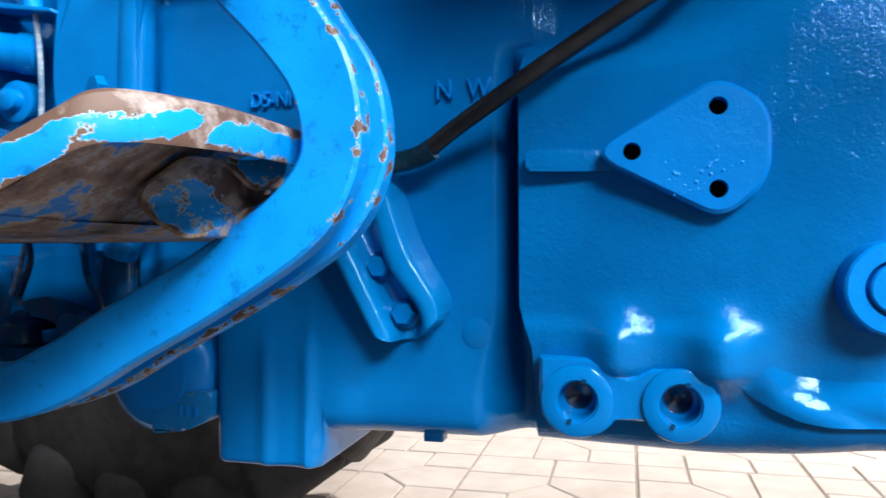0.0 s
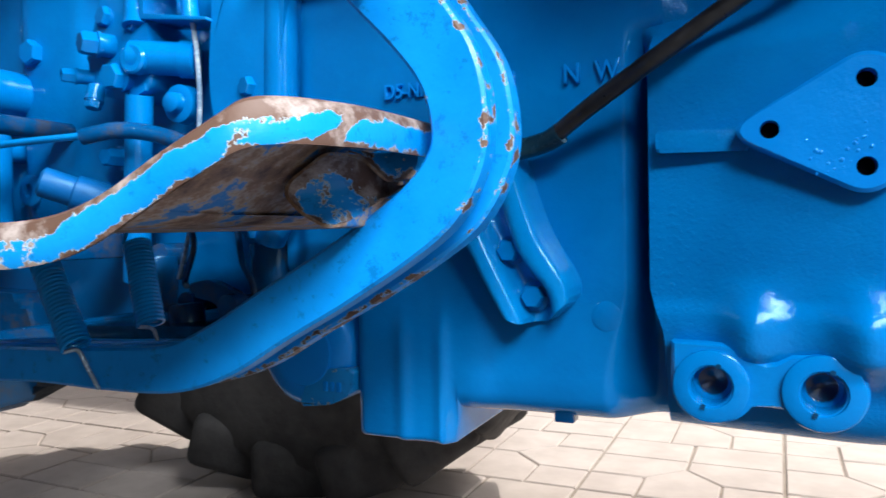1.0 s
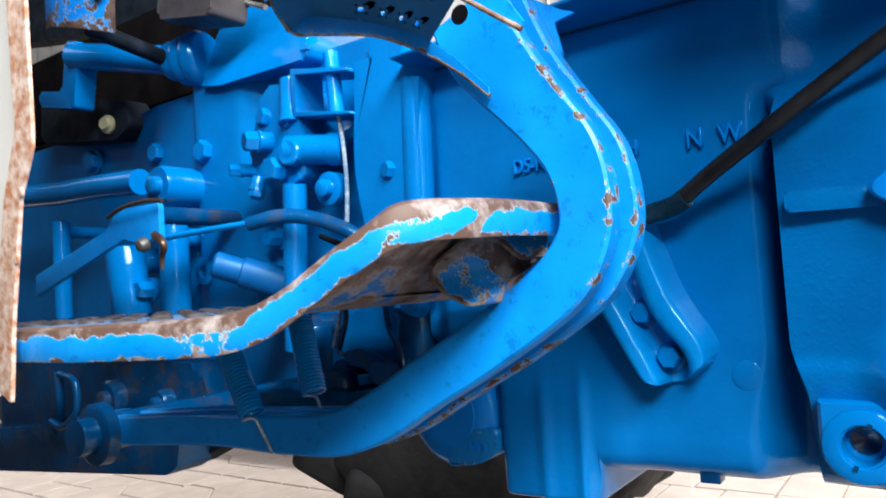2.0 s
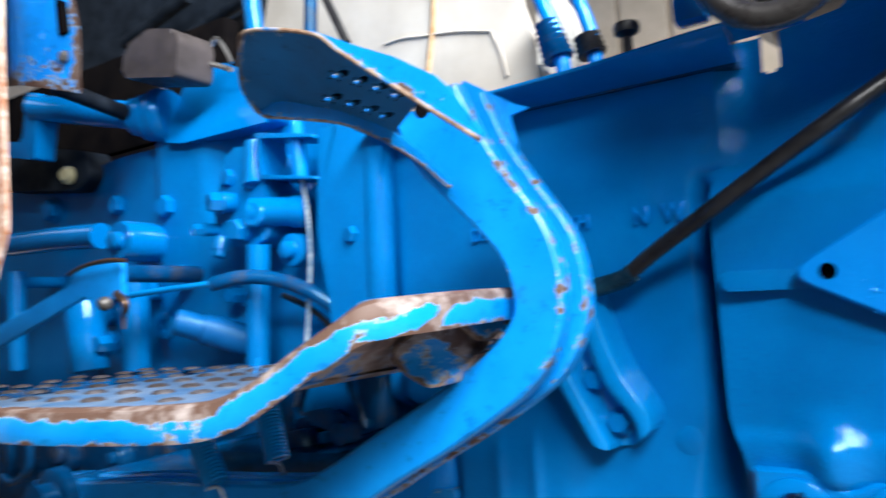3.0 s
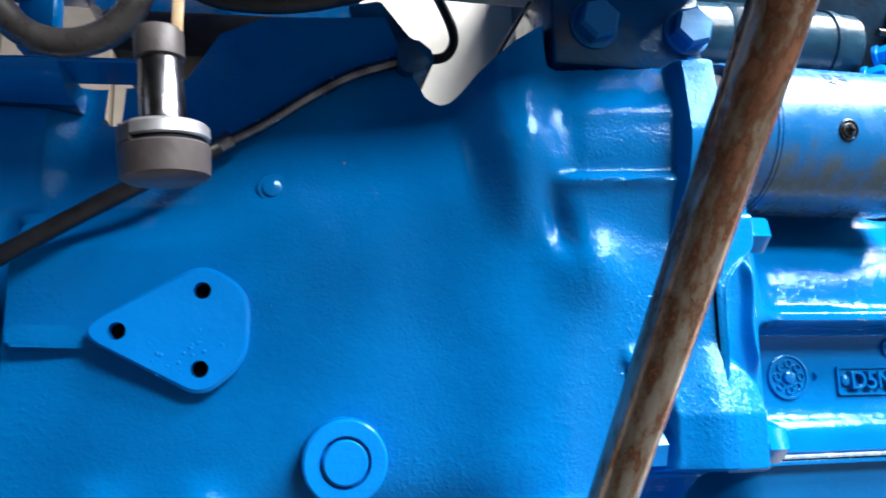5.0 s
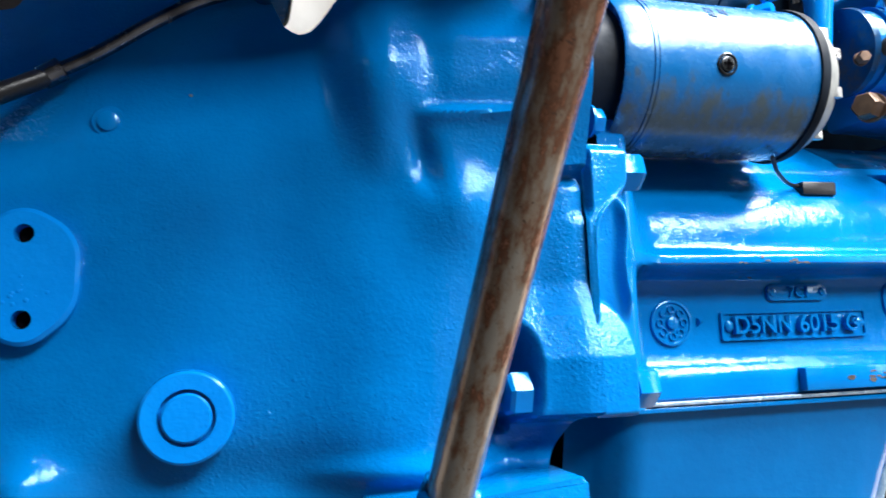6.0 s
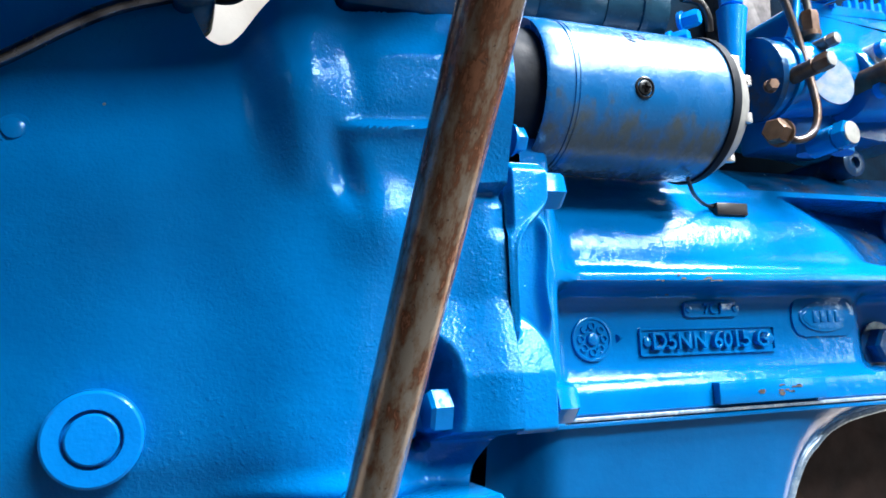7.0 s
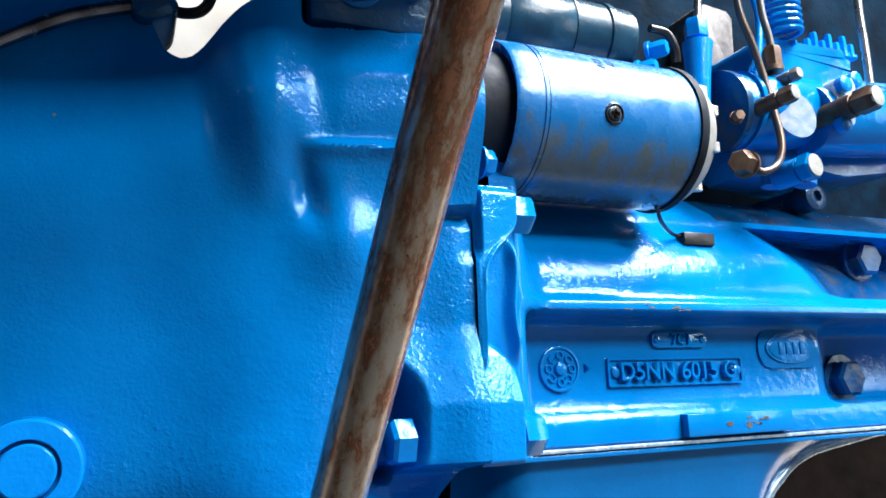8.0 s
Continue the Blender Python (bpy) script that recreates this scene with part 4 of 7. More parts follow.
part("can", bm, M_can, sol)
bm = bmesh.new()
lathe(bm, (0.601, *SO), (1, 0, 0), [(0, 0.038), (0.004, 0.038), (0.0045, 0.0365), (0.040, 0.0360), (0.041, 0.0380), (0.048, 0.0378), (0.049, 0.0358), (0.072, 0.0350), (0.074, 0.031)], 40)
part("cap", bm, M_can, sol)
bm = bmesh.new()
box(bm, (0.50, 0.565, 0.945), (0.62, 0.61, 0.965), 0.003)
part("saddle", bm, M_dark, sol)
for q in ((0.6750, 0.5500, 0.9560), (0.6900, 0.5500, 0.9790)):
    bm = bmesh.new()
    hexbolt(bm, Vector(q) + Vector((0, 0.01, 0)), (0.6, -1, 0), 0.0085, 0.02, 0.011)
    part("terminal", bm, M_light, sol)
bm = bmesh.new()
tube(bm, [(0.6870, 0.5500, 1.0000), (0.7080, 0.5500, 0.9980), (0.7170, 0.5500, 0.9840), (0.7220, 0.5550, 0.9720)], 0.004, 10)
part("lead", bm, M_black, sol)
bm = bmesh.new()
tube(bm, [(0.6620, 0.5350, 0.8120), (0.6800, 0.5500, 0.8010), (0.7120, 0.5750, 0.7980), (0.7330, 0.5850, 0.7980)], 0.0020, 8)
plug = thing("wire_plug", "small black wire connector lying on the block", "connector", (0.7650, 0.5850, 0.7960))
part("wire", bm, M_black, plug)
bm = bmesh.new()
a, b = Vector((0.7300, 0.5850, 0.7960)), Vector((0.7690, 0.5850, 0.7950))
box(bm, (a.x, 0.577, a.z - 0.0075), (b.x, 0.595, a.z + 0.0055), 0.0015)
part("shell", bm, M_black, plug)

pump = thing("injection_pump", "blue inline fuel injection pump with pipes", "injection pump", (0.9, 0.64, 0.86))
bm = bmesh.new()
prism(bm, rounded([(0.8940, 1.0540), (1.0530, 1.0600), (1.0470, 1.0200), (1.1650, 1.0290), (1.1370, 0.9100), (1.0100, 0.8910), (0.8710, 0.9060)], 0.014), 0.605, 0.72, 0.012, 3)
part("body", bm, M_wrinkle, pump)
bm = bmesh.new()
cyl(bm, (0.8190, 0.6000, 0.9460), (0.9470, 0.6000, 0.9590), 0.0432, seg=40, bev=0.004)
lathe(bm, (0.8360, 0.6000, 0.9480), (1, 0, 0), [(0, 0.0470), (0.006, 0.0470), (0.007, 0.0419)], 40)
part("governor_drum", bm, M_wrinkle, pump)
bm = bmesh.new()
lathe(bm, (0.8120, 0.6000, 0.9455), (1, 0, 0.1), [(0, 0.030), (0.001, 0.0455), (0.008, 0.0462), (0.009, 0.040)], 40)
# darkened paint puts this end's shade into its colour
part("end_plate", bm, M_dirty_shade, pump, "blue end plate, darkened for its shaded face")
bm = bmesh.new()
cyl(bm, (0.9270, 0.5850, 0.9440), (1.1490, 0.5850, 0.9630), 0.0407, seg=40, bev=0.004)
part("cam_drum", bm, M_wrinkle, pump)
bm = bmesh.new()
lathe(bm, Vector((0.8790, 0.5450, 0.9360)) + Vector((0, 0.0105, 0)), (-0.25, -1, 0.25), [(0, 0.031), (0.0016, 0.031)], 36)
for v in bm.verts:
    v.co.x = 0.879 + (v.co.x - 0.879) * 0.7
part("name_tag", bm, M_tag, pump, "pale worn oval tag")
bm = bmesh.new()
prism(bm, rounded([(0.9370, 0.9830), (0.9700, 0.9890), (0.9640, 0.9290), (0.9340, 0.9190)], 0.012), 0.545, 0.60, 0.003)
part("side_flange", bm, M_edge, pump, "pale scuffed side flange")
for q in ((0.9440, 0.5450, 0.9730), (0.9350, 0.5450, 0.9260), (0.9830, 0.5600, 0.9900)):
    bm = bmesh.new()
    lathe(bm, q, (0, -1, 0), [(0, 0.010), (0.008, 0.0095), (0.010, 0.006)], 18)
    part("stud", bm, M_light, pump)
for q, r, h, mt in (((0.8370, 0.5150, 0.9400), 0.0095, 0.050, M_bronze), ((0.9400, 0.5000, 0.9440), 0.0145, 0.070, M_bronze), ((0.8840, 0.5450, 0.9810), 0.0075, 0.030, M_dull), ((0.8580, 0.5200, 0.8660), 0.0150, 0.045, M_blue)):
    q, d = Vector(q), Vector((0.12, -1, 0.05)).normalized()
    bm = bmesh.new()
    lathe(bm, q - d * h, d, [(0, r * 0.92), (h * 0.62, r * 0.92), (h * 0.63, r * 0.8), (h * 0.7, r * 0.8)], 24)
    hexbolt(bm, q - d * h * 0.32, d, r, h * 0.30)
    bolt = part("banjo_bolt", bm, mt, pump)
    bm = bmesh.new()
    lathe(bm, q - d * h * 0.04, d, [(0, r * 0.80), (h * 0.03, r * 0.78), (h * 0.035, r * 0.70)], 24)
    part("end_face", bm, M_cap, bolt, "bright bare steel end face")
bm = bmesh.new()
box(bm, (0.8430, 0.6000, 0.8760), (0.9450, 0.6600, 0.9150), 0.006)
cyl(bm, (0.8510, 0.5700, 0.8750), (0.8480, 0.5700, 0.8550), 0.010, seg=14)
cyl(bm, (0.9030, 0.5700, 0.8800), (0.8990, 0.5700, 0.8610), 0.012, seg=14)
part("lower_block", bm, M_satin, pump)
for k in range(7):
    q = Vector((0.9960, 0.6200, 1.0840)).lerp(Vector((1.0740, 0.6200, 1.0890)), k / 6)
    bm = bmesh.new()
    hexbolt(bm, q - Vector((0, 0, 0.03)), (0, 0, 1), 0.0052, 0.020 + 0.010 * (k % 2), 0.008)
    part("delivery_stud", bm, M_light, pump)
bm = bmesh.new()
pts = []
c0 = Vector((0.9320, 0.6000, 1.0540))
for q in range(12 * 6 + 1):
    a = 2 * math.pi * q / 12
    pts.append(c0 + Vector((0.021 * math.cos(a), 0.021 * math.sin(a), 0.0007 * q)))
tube(bm, pts, 0.003, 7, 1, False)
part("coil", bm, M_blue, pump)
bm = bmesh.new()
lathe(bm, (0.7790, 0.5900, 0.9440), Vector((0.7870, 0.5900, 1.0310)) - Vector((0.7790, 0.5900, 0.9440)), [(0, 0.012), (0.04, 0.0135), (0.075, 0.0165), (0.076, 0.014)], 24)
hexbolt(bm, (0.7860, 0.5900, 1.0250), (0, 0, 1), 0.013, 0.022)
part("filter_stem", bm, M_light, pump)
for pts, r, mt in ((((0.8190, 0.5600, 1.1030), (0.8210, 0.5600, 1.0490), (0.8350, 0.5600, 1.0110), (0.8460, 0.5600, 0.9730), (0.8490, 0.5550, 0.9330), (0.8480, 0.5500, 0.8970), (0.8380, 0.5500, 0.8730), (0.8160, 0.5500, 0.8630), (0.8110, 0.5600, 0.8720)), 0.0042, M_pipe), (((0.8780, 0.5800, 1.1270), (0.8780, 0.5800, 1.0700), (0.8850, 0.5800, 1.0360), (0.8860, 0.5800, 1.0080)), 0.0042, M_dull), (((1.0360, 0.5700, 1.1560), (1.0310, 0.5700, 1.0940), (1.0320, 0.5700, 1.0490), (1.0310, 0.5700, 0.9980)), 0.0048, M_steel), (((0.8030, 0.6000, 1.1230), (0.8040, 0.6000, 1.0870), (0.7980, 0.6000, 1.0450)), 0.0045, M_steel), (((0.8760, 0.6000, 1.1390), (0.8940, 0.6000, 1.0830), (0.8880, 0.6000, 1.0320), (0.8730, 0.6000, 1.0010)), 0.0045, M_light)):
    bm = bmesh.new()
    tube(bm, pts, r, 10)
    part("fuel_pipe", bm, mt, pump)
for q, d, r, h in (((0.8060, 0.5600, 0.8730), (-1, -0.4, 0), 0.0135, 0.02), ((0.8850, 0.5800, 0.9960), (0, 0, 1), 0.0105, 0.030), ((0.7660, 0.5300, 0.9080), (-0.3, -1, 0), 0.006, 0.01)):
    bm = bmesh.new()
    hexbolt(bm, q, d, r, h, r * 1.1)
    part("union_nut", bm, M_bronze, pump)
bm = bmesh.new()
prism(bm, rounded([(0.9050, 1.1500), (0.9600, 1.1450), (0.9550, 1.0550), (0.9000, 1.0600)], 0.008), 0.70, 0.765, 0.004)
part("side_cover", bm, M_scuff, block, "pale grey cast cover behind the pump")
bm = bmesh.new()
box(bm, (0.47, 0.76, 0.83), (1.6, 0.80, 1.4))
# wall coloured as the black shadow behind starter and pump
part("cylinder_wall", bm, M_shade_black, block)
bm = bmesh.new()
lathe(bm, (0.9770, 0.6400, 0.8680), (0, -1, 0), [(0, 0.018), (0.02, 0.017), (0.022, 0.012), (0.022, 0.007), (0.016, 0.006)], 20)
cyl(bm, (0.9770, 0.6400, 0.8680), Vector((0.9770, 0.6400, 0.8680)) + Vector((0, 0.15, 0)), 0.014, seg=14)
part("core_plug", bm, M_dirty_shade, block)

# ---- rusty tube in front of the bell housing ----
bm = bmesh.new()
RP0, RP1 = Vector((0.334, 0.470, 0.553)), Vector((0.352, 0.255, 0.845))
cyl(bm, RP0, RP1 + (RP1 - RP0) * 0.9, 0.0155, seg=40)
rod = thing("steel_tube", "rusty plated steel tube welded to a blue bracket", "tube", tuple(RP0))
part("tube", bm, M_rusty, rod)
bm = bmesh.new()
rd = (RP1 - RP0).normalized()
e1 = rd.orthogonal().normalized()
e2 = rd.cross(e1)
wr = random.Random(5)
tube(bm, [RP0 + rd * (0.012 + wr.uniform(-0.003, 0.003)) + (e1 * math.cos(a) + e2 * math.sin(a)) * 0.0165 for a in steps(0, 2 * math.pi, 18)], lambda t: 0.0035 + 0.0012 * math.sin(t * 40), 8)
part("weld", bm, M_rough, rod, "lumpy blue weld bead")
bm = bmesh.new()
prism(bm, rounded([(0.29, 0.552), (0.432, 0.5655), (0.434, 0.52), (0.29, 0.515)], 0.004), 0.466, 0.56, 0.004)
lug = solo("tube_bracket", bm, M_rough, "blue welded bracket at the foot of the tube", "bracket")

# ---- brake pedals ----
ARM = [(-0.80, 0.528, 0.03), (-0.70, 0.532, 0.03), (-0.62, 0.538, 0.030), (-0.548, 0.541, 0.029), (-0.476, 0.542, 0.033), (-0.406, 0.546, 0.036), (-0.358, 0.562, 0.040), (-0.309, 0.589, 0.040), (-0.260, 0.615, 0.040), (-0.213, 0.643, 0.040), (-0.186, 0.664, 0.040), (-0.170, 0.690, 0.037), (-0.168, 0.716, 0.038), (-0.176, 0.746, 0.041), (-0.195, 0.774, 0.044), (-0.220, 0.806, 0.052), (-0.238, 0.832, 0.060), (-0.250, 0.862, 0.060)]


def arm_mesh(y0, y1, dx=0.0, bare=0.0):
    line = spline([(x, w, z) for x, z, w in ARM], 6)
    bm = bmesh.new()
    wear = bm.verts.layers.float.new("wear")
    rings = []
    for i, p in enumerate(line):
        d = (line[min(i + 1, len(line) - 1)] - line[max(i - 1, 0)])
        d = Vector((d.x, d.z)).normalized()
        nrm = Vector((-d.y, d.x))
        c, h = Vector((p.x, p.z)), p.y / 2
        ring = []
        b = 0.0022
        chip = 0.09 * sm(50, 62, i)
        for s, y, e in ((h - b, y0, 0.16), (h - 3 * b, y0, 0.0), (0, y0, 0.0), (-h + 0.011, y0, 0.04 + chip * 0.5), (-h + 3 * b, y0, 0.02 + chip), (-h + b, y0, 0.22 + chip), (-h, y0 + b, 0.24 + chip * 0.5), (-h, y1 - b, 0.22), (-h + b, y1, 0.12), (h - b, y1, 0.1), (h, y1 - b, 0.1), (h, y0 + b, 0.2)):
            q = c + nrm * s
            v = bm.verts.new((q.x + dx, y, q.y))
            v[wear] = e + (0.06 if i > 60 else 0.0) * (1 if e else 0) + (bare * sm(0.640, 0.610, q.y) if s < 0.001 - h + b else 0.0)
            ring.append(v)
        rings.append(ring)
    m = len(rings[0])
    for r0, r1 in zip(rings, rings[1:]):
        for k in range(m):
            bm.faces.new((r0[k], r0[(k + 1) % m], r1[(k + 1) % m], r1[k]))
    bm.faces.new(rings[0][::-1])
    bm.faces.new(rings[-1])
    return bm


NEAR_TOP = [(-0.1610, 0.8090), (-0.1810, 0.8400), (-0.1920, 0.8520), (-0.2230, 0.8720), (-0.2550, 0.8880), (-0.2920, 0.9080), (-0.3580, 0.9270)]
NEAR_LOW = [(-0.1630, 0.8050), (-0.1920, 0.8270), (-0.2200, 0.8490), (-0.2470, 0.8700), (-0.2700, 0.8880), (-0.2950, 0.9070), (-0.3580, 0.9250)]
FAR_LOW = [(-0.2290, 0.7930), (-0.2540, 0.8160), (-0.2790, 0.8340), (-0.3000, 0.8470), (-0.3340, 0.8630), (-0.3910, 0.8780), (-0.4180, 0.8860)]
FAR_TOP = [(-0.2290, 0.7990), (-0.2550, 0.8260), (-0.2800, 0.8470), (-0.3020, 0.8590), (-0.3330, 0.8740), (-0.3860, 0.8920), (-0.4260, 0.9030)]


def run(table, u):
    k = min(len(table) - 2, int(u * (len(table) - 1)))
    f = u * (len(table) - 1) - k
    return Vector(table[k]).lerp(Vector(table[k + 1]), f)


def pad_pt(u, v, y0, y1, lift=0.0):
    """Pedal pad: u along its length from root to tip, v across from the near side."""
    a, b = run(NEAR_TOP, u), run(FAR_TOP, u)
    p = a.lerp(b, v)
    end = sm(0.88, 1.0, u)
    return Vector((p.x - 0.012 * end * math.sin(math.pi * v), y0 + (y1 - y0) * v, p.y + lift - 0.012 * end * v))


def pedal_pad(y0, y1, shift):
    bm = bmesh.new()
    wear = bm.verts.layers.float.new("wear")
    nu, nv = 22, 8
    holes = {(u, v) for u in (9, 11, 13, 15) for v in (3, 6)}
    th = 0.0022
    V = {}

    def vert(u, v, low):
        key = (round(u, 4), round(v, 4), low)
        if key not in V:
            V[key] = bm.verts.new(pad_pt(u, v, y0, y1, -th if low else 0.0))
            V[key][wear] = 0.34 if (v < 0.03 or v > 0.97 or u > 0.97) else 0.08
        return V[key]

    for a in range(7, nu):
        for b in range(nv):
            u0, u1, v0, v1 = a / nu, (a + 1) / nu, b / nv, (b + 1) / nv
            for low in (False, True):
                if (a, b) in holes:
                    um, vm = (u0 + u1) / 2, (v0 + v1) / 2
                    per = [(u0, v0), (um, v0), (u1, v0), (u1, vm), (u1, v1), (um, v1), (u0, v1), (u0, vm)]
                    inn = [(um + (p[0] - um) * (0.50 if k % 2 else 0.36), vm + (p[1] - vm) * (0.50 if k % 2 else 0.36)) for k, p in enumerate(per)]
                    for k in range(8):
                        j = (k + 1) % 8
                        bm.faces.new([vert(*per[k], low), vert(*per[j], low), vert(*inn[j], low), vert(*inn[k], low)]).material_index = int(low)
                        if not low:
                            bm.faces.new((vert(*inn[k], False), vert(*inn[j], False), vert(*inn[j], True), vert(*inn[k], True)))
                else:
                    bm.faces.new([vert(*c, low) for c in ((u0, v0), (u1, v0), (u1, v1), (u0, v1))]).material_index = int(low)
    # side flanges
    for top, low, y in ((NEAR_TOP, NEAR_LOW, y0), (FAR_TOP, FAR_LOW, y1 - 0.002)):
        rows = []
        for k in range(31):
            a, b = run(top, k / 30), run(low, k / 30)
            row = []
            for p, dy, w in ((a, 0, 0.15), (b, 0, 0.36), (b, 0.0022, 0.36), (a, 0.0022, 0.1)):
                q = bm.verts.new((p.x, y + dy, p.y))
                q[wear] = w
                row.append(q)
            rows.append(row)
        for r0, r1 in zip(rows, rows[1:]):
            for k in range(4):
                bm.faces.new((r0[k], r0[(k + 1) % 4], r1[(k + 1) % 4], r1[k]))
        bm.faces.new(rows[0])
        bm.faces.new(rows[-1][::-1])
    return bm


for k, (y0, y1) in enumerate(((0.392, 0.411), (0.428, 0.447))):
    ped = thing("brake_pedal", "chipped bright blue steel brake pedal arm with perforated pad" if k == 0 else "chipped blue brake pedal arm close behind the first", "brake pedal", (-0.45, y0, 0.5), "brake pedals")
    part("arm", arm_mesh(y0, y1, 0.004 * k, 0.20 * k), M_pedal, ped)
    if k == 0:
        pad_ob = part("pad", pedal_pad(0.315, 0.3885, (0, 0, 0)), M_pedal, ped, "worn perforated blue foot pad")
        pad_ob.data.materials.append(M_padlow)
        bm = bmesh.new()
        rim = [Vector((*NEAR_LOW[q], 0)) for q in range(7)]
        rim = [(v.x, 0.3155, v.y) for v in rim]
        tip = [tuple(pad_pt(1.0, v, 0.315, 0.3885) + Vector((-0.001, 0, 0))) for v in (0.25, 0.5, 0.75)]
        rim += tip + [(q[0], 0.388, q[1]) for q in FAR_LOW[::-1]]
        tube(bm, rim, 0.0017, 8, 5)
        part("rim", bm, M_under, ped, "rusty chipped pad edge")
        bm = bmesh.new()
        lathe(bm, (-0.252, 0.3921, 0.858), (0, -1, 0), [(0, 0.0075), (0.0005, 0.007)], 20)
        part("hole", bm, M_hole, ped)
    else:
        bm = bmesh.new()
        wl_ = bm.verts.layers.float.new("wear")
        prism(bm, rounded([(-0.245, 0.893), (-0.198, 0.862), (-0.186, 0.857), (-0.204, 0.854), (-0.198, 0.827), (-0.212, 0.828), (-0.25, 0.86)], 0.003, 2), 0.4465, 0.4495)
        for v in bm.verts:
            v[wl_] = 0.16
        part("pad", bm, M_pedal, ped, "edge of the second blue pad")
# cross shaft through both pedals
bm = bmesh.new()
cyl(bm, (-0.745, 0.36, 0.528), (-0.745, 0.80, 0.528), 0.020)
lathe(bm, (-0.745, 0.392, 0.528), (0, -1, 0), [(0, 0.034), (0.012, 0.033), (0.014, 0.030), (0.014, 0.02)], 32)
solo("pedal_shaft", bm, M_dirty_shade, "blue pedal cross shaft with end collar", "shaft")

# ---- return springs ----
for k, (a, b, hook) in enumerate((((-0.545, 0.40, 0.625), (-0.493, 0.386, 0.560), (-0.474, 0.390, 0.527)), ((-0.500, 0.455, 0.64), (-0.468, 0.438, 0.572), (-0.452, 0.434, 0.550)))):
    a, b, hook = Vector(a), Vector(b), Vector(hook)
    d = (b - a).normalized()
    e = d.orthogonal().normalized()
    f = d.cross(e)
    turns = 22
    pts = [a - d * 0.03]
    for q in range(turns * 12 + 1):
        t = q / (turns * 12)
        ang = 2 * math.pi * turns * t
        pts.append(a + (b - a) * t + (e * math.cos(ang) + f * math.sin(ang)) * 0.0105)
    spring = thing("return_spring", "blue painted coil return spring hooked on the pedal", "spring", tuple(b), "pedal return springs")
    bm = bmesh.new()
    tube(bm, pts, 0.0016, 7, 1, False)
    part("coil", bm, M_blue_lit, spring)
    bm = bmesh.new()
    tube(bm, [pts[-1], b + d * 0.004, b.lerp(hook, 0.5), hook], 0.0017, 8)
    part("hook_wire", bm, M_edge, spring, "pale straight hook wire")

# ---- footstep ----
step = thing("foot_step", "worn blue steel foot step with dimpled tread", "foot step", (-0.35, 0.4, 0.62))
EDGE = [(-0.60, 0.2055, 0.652), (-0.52, 0.2055, 0.652), (-0.45, 0.208, 0.652), (-0.36, 0.222, 0.653), (-0.320, 0.230, 0.656), (-0.290, 0.236, 0.666), (-0.258, 0.243, 0.685), (-0.233, 0.249, 0.699), (-0.217, 0.257, 0.7085), (-0.205, 0.275, 0.7115), (-0.196, 0.310, 0.713), (-0.194, 0.350, 0.7145), (-0.196, 0.425, 0.716)]
line = spline(EDGE, 5)
bm, under = bmesh.new(), bmesh.new()
wear = bm.verts.layers.float.new("wear")
rows, low_rows = [], []
for i, p in enumerate(line):
    d = line[min(i + 1, len(line) - 1)] - line[max(i - 1, 0)]
    out = Vector((d.y, -d.x, 0)).normalized()
    inn = Vector((p.x, 0.60, p.z)) if p.x < -0.30 else Vector((min(p.x, -0.30) - 0.02, 0.60, 0.660)).lerp(Vector((-0.26, 0.43, 0.700)), sm(-0.30, -0.21, p.x))
    inn.z = p.z if p.x < -0.30 else min(p.z, inn.z)
    r = []
    near = 0.24 if 36 < i < 47 else 0.20 if 14 < i < 22 else 0.0
    for a, dz, w in ((0.003, -0.0225, 0.55), (0.0, -0.0235, 0.50), (-0.001, -0.0205, 0.32), (-0.001, -0.016, 0.10 + near), (-0.001, -0.011, 0.16 + near), (0.0, -0.0065, 0.44 + near), (0.0015, -0.002, 0.68), (0.005, 0.0, 0.70), (0.016, 0.0, 0.50), (0.03, 0.0, 0.24)):
        v = bm.verts.new(p - out * a + Vector((0, 0, dz)))
        v[wear] = w + (0.4 if abs(i - 53 - dz * 220) < 0.8 else 0.0)
        r.append(v)
    for t in (0.35, 0.7, 1.0):
        v = bm.verts.new((p - out * 0.03).lerp(inn, t))
        v[wear] = 0.30
        r.append(v)
    rows.append(r)
    low_rows.append([under.verts.new(p - out * 0.003 + Vector((0, 0, -0.0232)))] + [under.verts.new((p - out * 0.0035).lerp(inn, t) + Vector((0, 0, -0.0035))) for t in (0, 0.3, 0.65, 1.0)])
for rs, b in ((rows, bm), (low_rows, under)):
    for r0, r1 in zip(rs, rs[1:]):
        for k in range(len(r0) - 1):
            b.faces.new((r0[k], r0[k + 1], r1[k + 1], r1[k]))
tread = part("tread_plate", bm, M_step, step)
tread.data.materials.append(M_treadtop)
for f in tread.data.polygons:
    if f.index % 12 >= 8:
        f.material_index = 1
part("underside", under, M_under, step, "rusty unpainted underside")
# raised dimples of the tread
for a in range(12):
    for b in range(7):
        x, y = -0.78 + a * 0.044 + (b % 2) * 0.022, 0.255 + b * 0.045
        if x > -0.322 or y < 0.262 + (x + 0.326) * 0.19:
            continue
        bm = bmesh.new()
        lathe(bm, (x, y, 0.6520), (0, 0, 1), [(0, 0.0095), (0.0016, 0.0084), (0.0024, 0.006), (0.0010, 0.004)], 14)
        part("dimple", bm, M_tread, step)
# bent channel bracket under the step
bm = bmesh.new()
